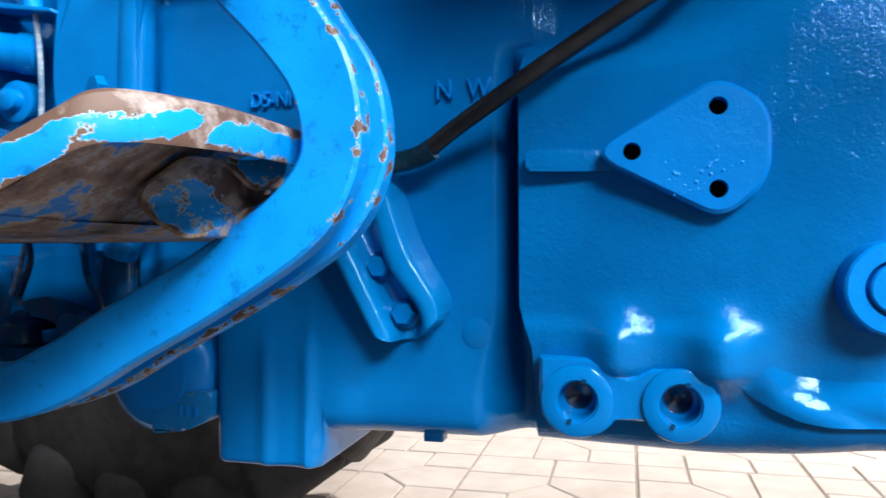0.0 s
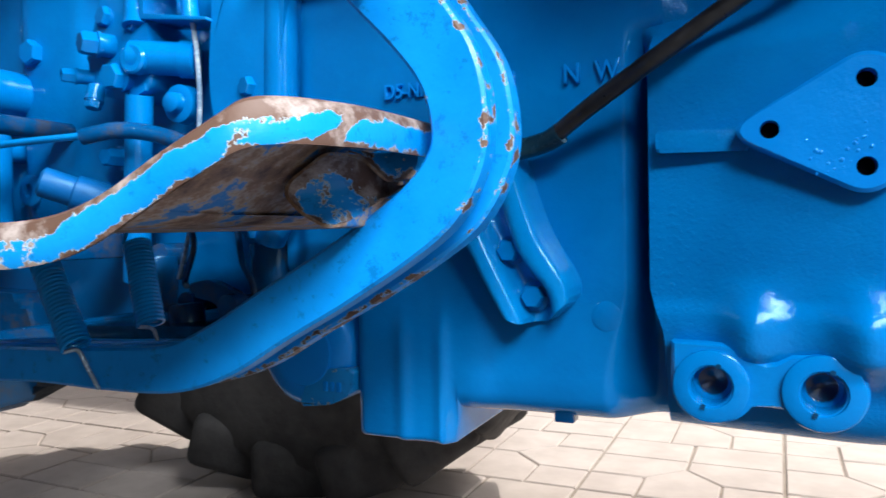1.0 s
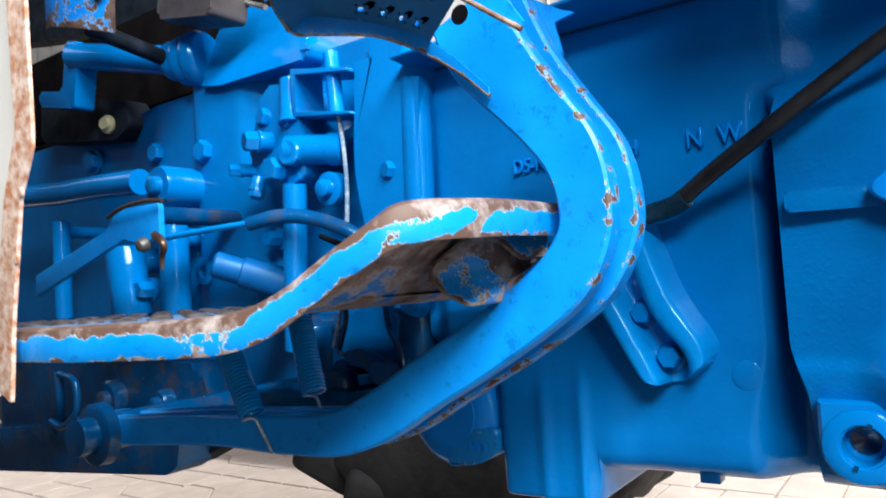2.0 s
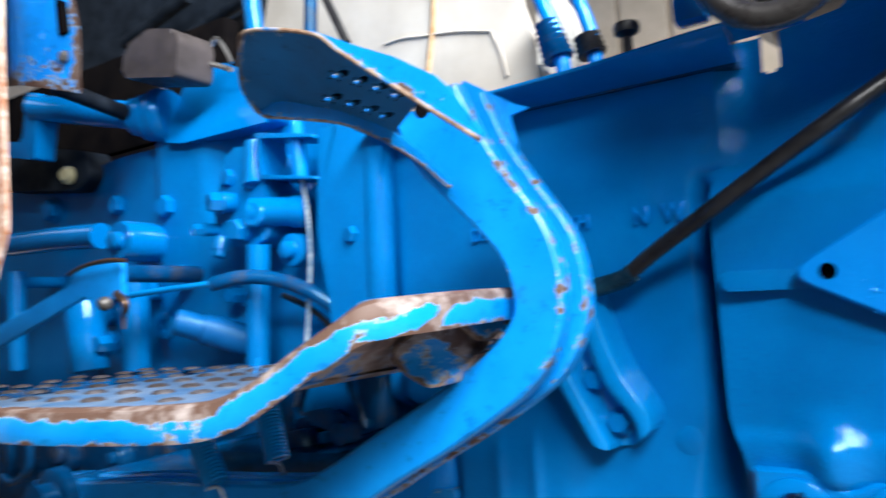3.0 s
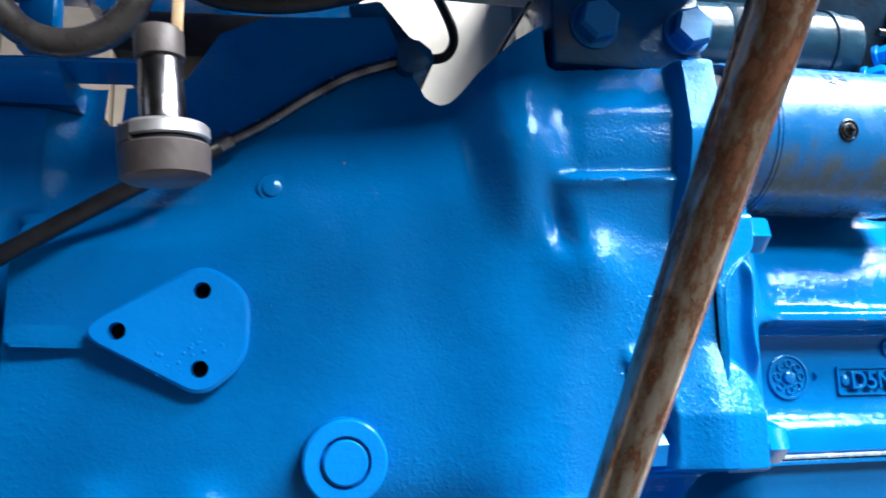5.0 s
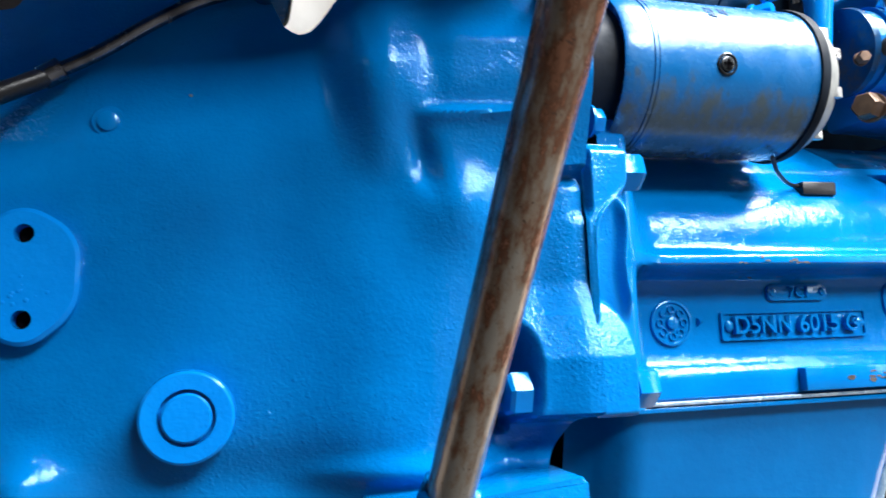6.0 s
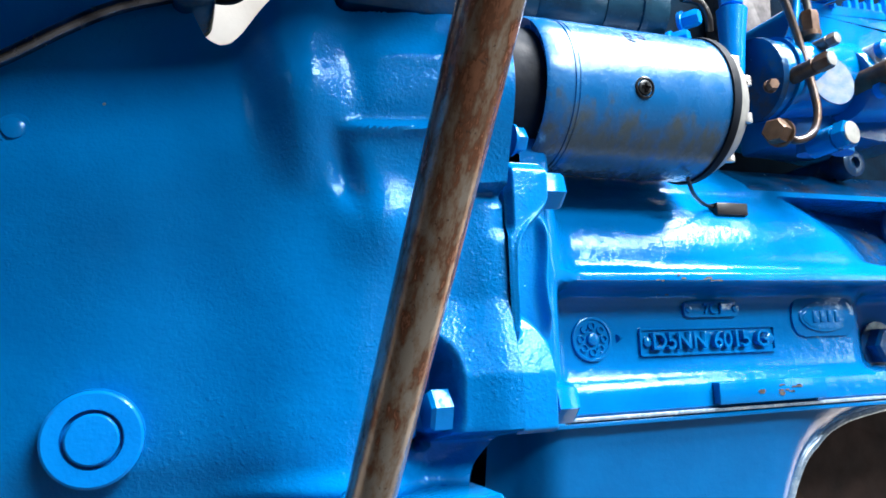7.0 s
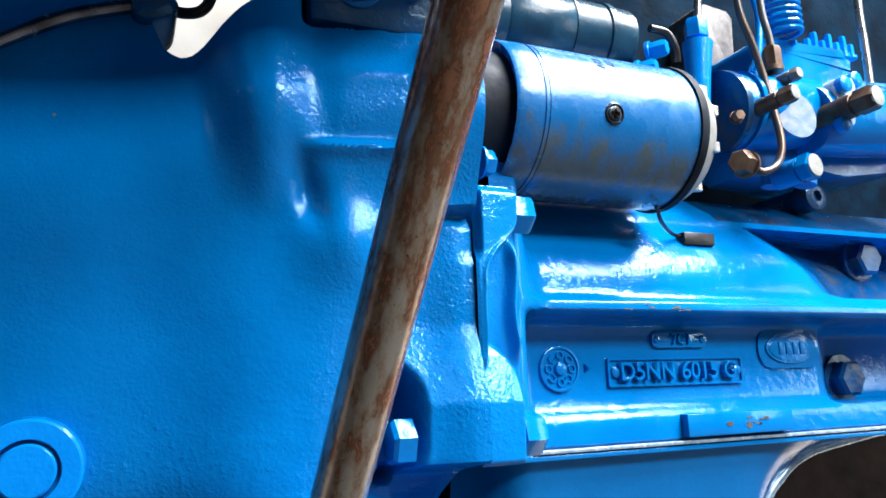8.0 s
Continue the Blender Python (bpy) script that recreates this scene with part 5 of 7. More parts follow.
ch = [(-0.1850, 0.6748), (-0.1962, 0.6735), (-0.2152, 0.6895), (-0.2291, 0.6930), (-0.2417, 0.6938), (-0.2695, 0.6770), (-0.2725, 0.6690), (-0.2610, 0.6575), (-0.2413, 0.6475), (-0.2255, 0.6495), (-0.2050, 0.6610)]
ch = rounded(ch, 0.006, 3)
mx, mz = (-0.2280, 0.6710)


def shrunk(k, dx=0.0, dz=0.0):
    return [(x + (mx - x) * k + dx, z + (mz - z) * k + dz) for x, z in ch]


def skew(x, y, z):
    """The mouth of the channel is cut obliquely: its right side lies deeper, behind the pedal arm."""
    d = 0.044 * sm(-0.240, -0.198, x)
    f = 1 + d / 0.373
    return (0.0064 + (x - 0.0064) * f, y + d, 0.6456 + (z - 0.6456) * f)


n = len(ch)
A = [bm.verts.new(skew(x, 0.360, z)) for x, z in ch]
B = [bm.verts.new(skew(x, 0.400, z)) for x, z in ch]
C = [bm.verts.new(skew(x, 0.3595, z)) for x, z in shrunk(0.075)]
for k in range(n - 1):
    for p, q in ((A, B), (C, A)):
        bm.faces.new((p[k], p[k + 1], q[k + 1], q[k]))
chan = part("channel_bracket", bm, M_under, step, "rusty bent channel bracket under the step")
# the inside runs back towards the pedals, narrowing
bm = bmesh.new()
wear = bm.verts.layers.float.new("wear")
rows = []
for k, dx, dz, y, w in ((0.075, 0, 0, 0.3597, 0.55), (0.12, 0.001, 0.0, 0.364, 0.42), (0.28, 0.006, 0.001, 0.372, 0.34), (0.50, 0.012, 0.003, 0.382, 0.38), (0.70, 0.018, 0.005, 0.395, 0.50)):
    rows.append([bm.verts.new(skew(x, y, z)) for x, z in shrunk(k, dx, dz)[7:]])
    for v in rows[-1]:
        v[wear] = w + 0.14 * sm(0.668, 0.684, v.co.z) + 0.10 * sm(-0.245, -0.225, v.co.x)
for r0, r1 in zip(rows, rows[1:]):
    for k in range(len(r0) - 1):
        bm.faces.new((r0[k], r0[k + 1], r1[k + 1], r1[k]))
bm.faces.new(rows[-1])
part("liner", bm, M_step, chan, "worn blue inside of the channel")
# outer face of the turned-up flange
bm = bmesh.new()
wear = bm.verts.layers.float.new("wear")
rows = []
for t in steps(0, 1, 10):
    x = -0.2240 + 0.045 * t
    low = along(((-0.226, 0.6935), (-0.2152, 0.6900), (-0.1962, 0.6745), (-0.179, 0.6752)), x)
    rows.append([bm.verts.new(skew(*p)) for p in ((x, 0.3592, low), (x, 0.3590, low + 0.0012), (x, 0.3600, 0.5 * low + 0.3455), (x, 0.3620, max(low + 0.002, 0.6910)), (x, 0.380, max(low + 0.002, 0.6930)))])
    for v, w in zip(rows[-1], (0.60, 0.44, 0.20, 0.26, 0.4)):
        v[wear] = w + 0.12 * (1 - t)
for r0, r1 in zip(rows, rows[1:]):
    for k in range(4):
        bm.faces.new((r0[k], r0[k + 1], r1[k + 1], r1[k]))
part("fold", bm, M_step, chan, "worn blue folded edge of the channel")

# ---- bolted bracket on the rear casing ----
brk = thing("channel_bracket", "blue pressed channel bracket held by two bolts", "bracket", (-0.2, 0.6, 0.56))
# pressed section: each line runs from the hidden top to the rounded foot, (x, z) at a depth
PRESS = (
    (0.630, ((-0.290, 0.703), (-0.255, 0.633), (-0.221, 0.569), (-0.212, 0.563))),
    (0.606, ((-0.288, 0.705), (-0.255, 0.635), (-0.222, 0.574), (-0.214, 0.5680))),
    (0.5905, ((-0.282, 0.707), (-0.249, 0.638), (-0.2155, 0.573), (-0.208, 0.5650))),
    (0.5900, ((-0.274, 0.709), (-0.241, 0.641), (-0.207, 0.573), (-0.202, 0.5630))),
    (0.5950, ((-0.268, 0.711), (-0.2345, 0.643), (-0.201, 0.575), (-0.197, 0.5620))),
    (0.6190, ((-0.265, 0.712), (-0.2315, 0.645), (-0.198, 0.579), (-0.194, 0.5615))),
    (0.6200, ((-0.234, 0.714), (-0.212, 0.632), (-0.183, 0.590), (-0.181, 0.5625))),
    (0.6020, ((-0.227, 0.713), (-0.206, 0.632), (-0.177, 0.591), (-0.173, 0.5670))),
    (0.5920, ((-0.221, 0.714), (-0.199, 0.633), (-0.172, 0.593), (-0.166, 0.5730))),
    (0.5915, ((-0.213, 0.716), (-0.189, 0.640), (-0.164, 0.598), (-0.159, 0.5790))),
    (0.5970, ((-0.208, 0.717), (-0.184, 0.644), (-0.159, 0.602), (-0.1555, 0.5840))),
    (0.6300, ((-0.203, 0.718), (-0.179, 0.648), (-0.154, 0.603), (-0.152, 0.5880))),
)
bm = bmesh.new()
lines = [spline([(x, y, z) for x, z in pts], 8) for y, pts in PRESS]
rows = [spline([ln[k] for ln in lines], 4) for k in range(len(lines[0]))]
rows.append([Vector((p.x, 0.632, p.z - 0.002)) for p in rows[-1]])
grid(bm, lambda a, b: rows[a][b], range(len(rows)), range(len(rows[0])))
part("channel", bm, M_blue_lit, brk, smooth=55)
for x, z in ((-0.2130, 0.6260), (-0.1910, 0.5850)):
    bm = bmesh.new()
    hexbolt(bm, (x, 0.619, z), (0, -1, 0), 0.0108, 0.016, 0.0135)
    part("bolt", bm, M_blue, brk)

# ---- cable across the housing ----
bm = bmesh.new()
tube(bm, [(-0.30, 0.60, 0.69), (-0.24, 0.600, 0.708), (-0.19, 0.600, 0.716), (-0.170, 0.597, 0.7215), (-0.135, 0.587, 0.743), (-0.085, 0.570, 0.770), (-0.02, 0.566, 0.809), (0.03, 0.564, 0.838), (0.075, 0.578, 0.867)], 0.0074, 16)
cable = thing("cable", "black sheathed cable crossing the housing", "cable", (-0.12, 0.59, 0.74))
part("sheath", bm, M_black, cable)
bm = bmesh.new()
tube(bm, [(-0.215, 0.600, 0.712), (-0.19, 0.600, 0.716), (-0.172, 0.5975, 0.7200), (-0.160, 0.594, 0.7255)], 0.0092, 16)
part("sleeve", bm, M_can, cable, "cracked dark sleeve with blue overspray")
bm = bmesh.new()
tube(bm, [(0.0680, 0.5780, 0.8640), (0.1040, 0.5770, 0.8850), (0.1420, 0.5770, 0.9120), (0.1770, 0.5770, 0.9330), (0.2170, 0.5770, 0.9480), (0.2380, 0.5800, 0.9570)], 0.0056, 14)
lathe(bm, (0.0750, 0.5770, 0.8680), (0.042, 0.0, 0.026), [(-0.012, 0.0088), (0.004, 0.0090), (0.005, 0.0070)], 20)
solo("metal_conduit", bm, M_neck, "dull steel conduit leading up to a clamp", "conduit")
bm = bmesh.new()
prism(bm, rounded([(0.2160, 0.9650), (0.2150, 0.9410), (0.2240, 0.9340), (0.2450, 0.9400), (0.2500, 0.9530), (0.2310, 0.9680)], 0.006), 0.568, 0.63, 0.003)
solo("cable_clamp", bm, M_dirty_shade, "dark metal clamp on the housing shoulder", "clamp")

# ---- upper platform over the rear casing ----
bm = bmesh.new()
LIP = ((-0.46, 0.917), (-0.28, 0.920), (-0.18, 0.923), (-0.09, 0.930), (0.05, 0.935))
for xs, back, deep in ((steps(-0.46, -0.057, 14), 0.9115, 0.80), (steps(-0.0565, 0.002, 4), None, 0.622)):
    rows = []
    for x in xs:
        zl = along(LIP, x)
        zb = back if back else zl - 0.003
        rows.append([bm.verts.new(p) for p in ((x, 0.572, zl), (x, 0.5715, zl - 0.002), (x, 0.5725, zl - 0.0035), (x, 0.604, zb), (x, deep, zb), (x, deep, zl + 0.001))])
    for r0, r1 in zip(rows, rows[1:]):
        for k in range(6):
            bm.faces.new((r0[k], r0[(k + 1) % 6], r1[(k + 1) % 6], r1[k]))
    bm.faces.new(rows[0])
    bm.faces.new(rows[-1][::-1])
cover = thing("cover_plate", "blue sheet metal cover plate over the gearbox", "cover plate", (-0.2, 0.65, 0.93))
part("sheet", bm, M_blue, cover)
bm = bmesh.new()
# solid strip whose dark paint stands for shade in the gap
box(bm, (-0.46, 0.630, 0.9095), (-0.057, 0.66, 0.9113))
part("seam", bm, M_dirty_shade, cover, "darkened strip for the shade in the seam under the plate")
bm = bmesh.new()
prism(bm, rounded([(0.176, 1.019), (0.206, 1.026), (0.230, 0.996), (0.240, 0.985), (0.227, 0.977), (0.198, 0.979), (0.181, 1.002)], 0.003, 3), 0.618, 0.626, 0.001)
solo("support_plate", bm, M_dirty_shade, "dark blue folded plate beside the cable clamp", "plate")
# gear levers with rubber boots
for k, (b, top) in enumerate((((-0.2390, 0.6560, 0.9630), (-0.2740, 0.6560, 1.0960)), ((-0.2230, 0.7200, 0.9810), (-0.2540, 0.7200, 1.1230)))):
    b, top = Vector(b), Vector(top)
    lev = thing("gear_lever", "blue bent gear lever with a ribbed rubber boot", "lever", tuple(b), "gear levers")
    d = (top - b).normalized()
    bm = bmesh.new()
    tube(bm, [b - d * 0.02, b + d * 0.03 + Vector((0.006, 0, 0)), b + (top - b) * 0.55 + Vector((0.003, 0, 0)), top], 0.0085, 16)
    part("shaft", bm, M_light, lev)
    bm = bmesh.new()
    prof = []
    for q in range(7 if k == 0 else 4):
        prof += [(q * 0.0068, 0.0165 - q * 0.0007), (q * 0.0068 + 0.0030, 0.0182 - q * 0.0007), (q * 0.0068 + 0.0048, 0.0138 - q * 0.0007)]
    lathe(bm, b + d * 0.002, d, prof, 28)
    part("boot", bm, M_dirty_shade if k == 0 else M_black, lev, "ribbed rubber boot")
bm = bmesh.new()
kb = Vector((-0.1590, 0.6400, 0.9680))
lathe(bm, kb - Vector((0, 0, 0.02)), (0, 0, 1), [(-0.025, 0.005), (0.016, 0.005), (0.020, 0.0125), (0.026, 0.0135), (0.030, 0.012), (0.032, 0.005)], 28)
solo("pull_knob", bm, M_black, "small black mushroom knob on the cover", "knob")
# far fender, seen over the gearbox
bm = bmesh.new()
prism(bm, rounded([(-1.3850, 1.8440), (-0.4420, 1.4640), (-0.4370, 1.2060), (-0.3980, 1.0760), (-0.4400, 0.9870), (-1.4180, 1.1720)], 0.02), 1.0, 1.03, 0.01, 3)
far = thing("far_fender", "dirty white fender with rust streaks", "fender", (-0.6, 1.0, 1.0))
part("panel", bm, M_stain, far)
for k, (a, b, w) in enumerate((((-0.5910, 0.9970, 1.2880), (-0.6180, 0.9980, 1.1220), 0.005), ((-0.7080, 0.9970, 1.1980), (-0.6330, 0.9970, 1.1930), 0.0022), ((-0.6330, 0.9970, 1.1930), (-0.4880, 0.9970, 1.1650), 0.0022), ((-0.4880, 0.9970, 1.1650), (-0.4650, 0.9970, 1.0820), 0.0024))):
    bm = bmesh.new()
    tube(bm, [a, Vector(a).lerp(Vector(b), 0.5) + Vector((0.004, 0, 0.003)), b], w, 8)
    part("rust_run" if k == 0 else "crease", bm, M_run if k == 0 else M_stain, far)
bm = bmesh.new()
prism(bm, rounded([(-0.3630, 1.1990), (-0.3270, 1.1360), (-0.3110, 1.0500), (-0.3900, 1.0520), (-0.3830, 1.1640)], 0.02), 0.95, 1.0, 0.012, 3)
solo("seat_bracket", bm, M_white, "rounded white bracket beyond the levers", "bracket")
bm = bmesh.new()
# widened so its pale colour stands for the overexposed background
prism(bm, rounded([(0.215, 1.300), (0.520, 1.300), (0.470, 1.215), (0.420, 1.130), (0.395, 1.092), (0.350, 1.080), (0.230, 1.095)], 0.01), 1.05, 1.07, 0.003)
solo("far_foot_plate", bm, M_stain, "pale far-side plate, widened for the overexposed background", "plate")
bm = bmesh.new()
tube(bm, [(-0.3900, 1.0500, 1.2850), (-0.4020, 1.0500, 1.1670), (-0.4010, 1.0500, 1.0990)], 0.012, 10)
solo("far_post", bm, M_stain, "cream post behind the gear levers", "post")
# steering console
con = thing("steering_console", "blue steering console, darkened for shade, with rubber mount", "console", (0.15, 0.8, 1.0))
bm = bmesh.new()
prism(bm, rounded([(-0.1270, 1.2700), (-0.0820, 1.0500), (-0.0490, 1.0210), (0.0590, 1.0230), (0.1910, 1.0350), (0.1980, 1.2540)], 0.012), 0.68, 1.0, 0.006, 3)
# console blue darkened to stand for the shade it is in
part("body", bm, M_dirty_shade, con)
bm = bmesh.new()
prism(bm, rounded([(-0.0500, 1.0150), (0.1850, 1.0230), (0.2240, 1.0100), (0.2100, 0.9700), (-0.0390, 0.9760)], 0.006), 0.655, 0.95, 0.003)
part("mount", bm, M_black, con, "black rubber mount under the console")
bm = bmesh.new()
prism(bm, rounded([(-0.1280, 1.0760), (-0.1370, 1.0140), (-0.1140, 1.0040), (-0.0980, 1.0070), (-0.0680, 1.0740)], 0.006), 0.62, 0.635, 0.003)
box(bm, ((-0.1120, 0.6300, 1.0090)[0], 0.632, (-0.1110, 0.6300, 0.9630)[2]), ((-0.0810, 0.6300, 1.0080)[0], 0.66, (-0.1120, 0.6300, 1.0210)[2]), 0.004)
box(bm, ((-0.1130, 0.6300, 1.0450)[0], 0.625, (-0.1130, 0.6300, 1.0450)[2]), ((-0.0700, 0.6300, 1.0430)[0], 0.72, (-0.1140, 0.6300, 1.0810)[2]), 0.004)
part("lever_bracket", bm, M_blue, con)
bm = bmesh.new()
tube(bm, [(0.0280, 0.5000, 0.9880), (0.0410, 0.5000, 0.9710), (0.0680, 0.5000, 0.9550), (0.1120, 0.5000, 0.9530), (0.1570, 0.5000, 0.9620), (0.1920, 0.5000, 0.9800), (0.30, 0.60, 1.12), (0.26, 0.70, 1.15)], 0.0075, 14)
solo("hose", bm, M_black, "black hose running along the console", "hose")
bm = bmesh.new()
tube(bm, [(0.2470, 0.6200, 1.0620), (0.2690, 0.6200, 1.0210), (0.2770, 0.6200, 0.9950), (0.2700, 0.6200, 0.9770), (0.2540, 0.6250, 0.9740), (0.2340, 0.6300, 0.9810)], 0.0048, 12)
solo("wire_loop", bm, M_black, "black wire curling into the clamp", "wire")
bm = bmesh.new()
tube(bm, [(0.4150, 0.8000, 1.1270), (0.3810, 0.8000, 1.0740), (0.3430, 0.8000, 1.0160)], 0.007, 10)
solo("dark_rod", bm, M_dark, "dark rod crossing behind the bracket", "rod")

# ---- overhang above the drive line, sized to shade the bell ----
bm = bmesh.new()
# only the rear edge comes into view; the rest is added to block light
box(bm, (-0.06, 0.300, 1.022), (0.50, 0.605, 1.11), 0.006)
solo("tank_platform", bm, M_blue, "blue overhang above the gearbox, sized to shade the housing", "platform")
bm = bmesh.new()
cyl(bm, (0.2838, 0.590, 0.9196), (0.3581, 0.590, 1.0450), 0.0016, seg=8)
solo("control_wire", bm, M_black, "thin black wire running up to the platform", "wire")

# ---- fender at the rear ----
fen = thing("fender", "yellowed white steel fender with a rusty edge", "fender", (-0.7, 0.2, 0.6))
bm = bmesh.new()
prism(bm, [(-0.4950, 1.0850), (-0.4890, 0.9480), (-0.4910, 0.7890), (-0.5100, 0.7710), (-0.5290, 0.7380), (-0.5480, 0.6360), (-0.5500, 0.6040), (-0.6120, 0.6070), (-1.2720, 0.6010), (-1.2730, 1.4440)], 0.2, 0.204, 0.001)
part("panel", bm, M_white, fen)
bm = bmesh.new()
a = [(-0.5020, 1.0870), (-0.5090, 0.9530), (-0.5000, 0.7900), (-0.5190, 0.7460), (-0.5400, 0.6530), (-0.5460, 0.6130), (-0.5200, 0.6000), (-0.5130, 0.6580), (-0.4960, 0.7440), (-0.4780, 0.7750), (-0.4770, 0.7890), (-0.4820, 0.9450), (-0.4790, 1.0760)]
prism(bm, rounded(a, 0.004, 3), 0.1968, 0.1995, 0.001)
part("edge_strip", bm, M_rustedge, fen, "rusty folded edge strip")
bm = bmesh.new()
prism(bm, rounded([(-0.5690, 0.6830), (-0.5500, 0.6830), (-0.5480, 0.6720), (-0.5650, 0.6710)], 0.002, 2), 0.1995, 0.2005)
part("slot", bm, M_blue, fen, "slot with blue behind it")
for q in ((-0.5040, 0.1900, 0.7010), (-0.4940, 0.1900, 0.7460)):
    bm = bmesh.new()
    lathe(bm, (q[0], 0.1972, q[2]), (0, -1, 0), [(0, 0.004), (0.0012, 0.0035), (0.0016, 0.002)], 16)
    part("rivet", bm, M_rustedge, fen)
bm = bmesh.new()
hexbolt(bm, ((-0.5670, 0.2000, 0.6330)[0], 0.2, (-0.5670, 0.2000, 0.6330)[2]), (0, -1, 0), 0.006, 0.005, 0.0075)
part("bolt", bm, M_dull, fen)
bm = bmesh.new()
box(bm, (-0.74, 0.2, 0.62), (-0.70, 0.70, 0.65), 0.003)
part("stay", bm, M_dirty_shade, fen)

# ---- far rear wheel ----
wheel = thing("tractor_wheel", "black tractor rear wheel with worn lugs", "wheel", (-1.04, 1.6, 0.0))
bm = bmesh.new()
lathe(bm, (-1.04, 1.38, 0.70), (0, 1, 0), [(0, 0.40), (0.0, 0.52), (0.012, 0.60), (0.05, 0.655), (0.12, 0.672), (0.32, 0.672), (0.38, 0.655), (0.43, 0.60), (0.44, 0.40)], 72)
part("tyre", bm, M_tyre, wheel)
bm = bmesh.new()
lathe(bm, (-1.04, 1.42, 0.70), (0, 1, 0), [(0, 0.12), (0.02, 0.14), (0.04, 0.36), (0.0, 0.41), (0.02, 0.43), (0.10, 0.40)], 48)
part("rim", bm, M_white, wheel)
for k in range(20):
    for sgn in (0, 1):
        a = 2 * math.pi * (k + sgn * 0.5) / 20
        bm = bmesh.new()
        box(bm, (-0.098, 0.0, 0.55), (0.098, 0.24, 0.688), 0.030, 3)
        bm.transform(Matrix.Translation((-1.04, 1.385 + sgn * 0.22, 0.70)) @ Matrix.Rotation(a, 4, "Y") @ Matrix.Rotation(radians(25 if sgn else -25), 4, "Z"))
        part("lug", bm, M_tyre, wheel)

# ---- rear axle housing wall behind the pedals ----
axle = thing("rear_axle_housing", "blue cast rear axle centre housing", "axle housing", (-0.9, 0.8, 0.5))


def axle_y(x, z):
    y = 0.668 + 0.03 * sm(0.66, 0.52, z) + 0.03 * sm(-1.0, -1.2, x)
    band = sm(-0.93, -0.90, x) * sm(-0.76, -0.80, x)
    return y - 0.022 * band * sm(0.64, 0.70, z)


bm = bmesh.new()
grid(bm, lambda x, z: (x, axle_y(x, z), z), steps(-1.9, -0.47, 120), steps(0.50, 0.99, 30))
part("casing", bm, M_blue, axle)
bm = bmesh.new()
prism(bm, rounded([(-0.5330, 0.9550), (-0.4880, 0.9560), (-0.4390, 0.9240), (-0.4730, 0.6470), (-0.5250, 0.6340), (-0.5330, 0.7320), (-0.5460, 0.8050)], 0.03, 6), 0.600, 0.70, 0.027, 8)
part("joint_flange", bm, M_blue, axle)
bm = bmesh.new()
prism(bm, rounded([(-0.556, 0.962), (-0.470, 0.962), (-0.440, 0.930), (-0.468, 0.640), (-0.536, 0.628), (-0.552, 0.730), (-0.566, 0.805)], 0.03, 6), 0.628, 0.70, 0.010, 5)
part("flange_lip", bm, M_blue, axle)
bm = bmesh.new()
tube(bm, [(-0.490, 0.626, 0.640), (-0.470, 0.618, 0.672), (-0.4640, 0.615, 0.75), (-0.4615, 0.615, 0.83), (-0.4610, 0.616, 0.89), (-0.470, 0.620, 0.925), (-0.505, 0.625, 0.945)], 0.0180, 20)
part("rolled_edge", bm, M_blue, axle, "rounded rolled edge of the joint flange")
for q in ((-0.5700, 0.6550, 0.8060), (-0.4910, 0.6030, 0.7990), (-0.5010, 0.6030, 0.6610)):
    bm = bmesh.new()
    hexbolt(bm, (q[0], q[1] + 0.004, q[2]), (-0.3, -1, 0), 0.0105, 0.014, 0.0125)
    part("bolt", bm, M_blue, axle)
bm = bmesh.new()
cyl(bm, (-1.04, 0.69, 0.70), (-1.04, 1.5, 0.70), 0.11, 0.09, 32)
part("half_shaft_case", bm, M_dark, axle)
bm = bmesh.new()
lathe(bm, (-0.447, 0.78, 0.521), (0, -1, 0), [(0, 0.062), (0.138, 0.061), (0.150, 0.058), (0.159, 0.049), (0.161, 0.036), (0.163, 0.035), (0.164, 0.02)], 44)
hub = part("lower_hub", bm, M_light, axle, "bright blue hub at the bottom of the housing")
bm = bmesh.new()
wear = bm.verts.layers.float.new("wear")
prism(bm, rounded([(-0.452, 0.463), (-0.412, 0.468), (-0.386, 0.481), (-0.384, 0.507), (-0.412, 0.506), (-0.440, 0.492)], 0.006, 4), 0.6185, 0.74, 0.004, 3)
for v in bm.verts:
    v[wear] = 0.16 + 0.20 * sm(0.476, 0.464, v.co.z) + 0.14 * sm(0.502, 0.507, v.co.z)
part("cast_foot", bm, M_step, hub, "worn whitish cast foot of the hub")
for k in range(3):
    bm = bmesh.new()
    box(bm, (-0.4205 + k * 0.008, 0.6165, 0.482), (-0.4155 + k * 0.008, 0.624, 0.492), 0.0008)
    part("raised_bar", bm, M_light, hub)
for q, r in (((-0.8790, 0.6450, 0.8870), 0.017), ((-1.0300, 0.6680, 0.9110), 0.016), ((-0.8460, 0.6450, 0.7890), 0.006), ((-1.2640, 0.6900, 0.9350), 0.020)):
    bm = bmesh.new()
    hexbolt(bm, (q[0], q[1] + 0.004, q[2]), (0, -1, 0), r, 0.016, r * 1.25, 0.4)
    part("bolt", bm, M_blue, axle)

# ---- lift cover above the axle housing ----
lift = thing("lift_cover", "gloss blue hydraulic lift cover casting", "lift cover", (-0.9, 0.7, 0.95))
bm = bmesh.new()
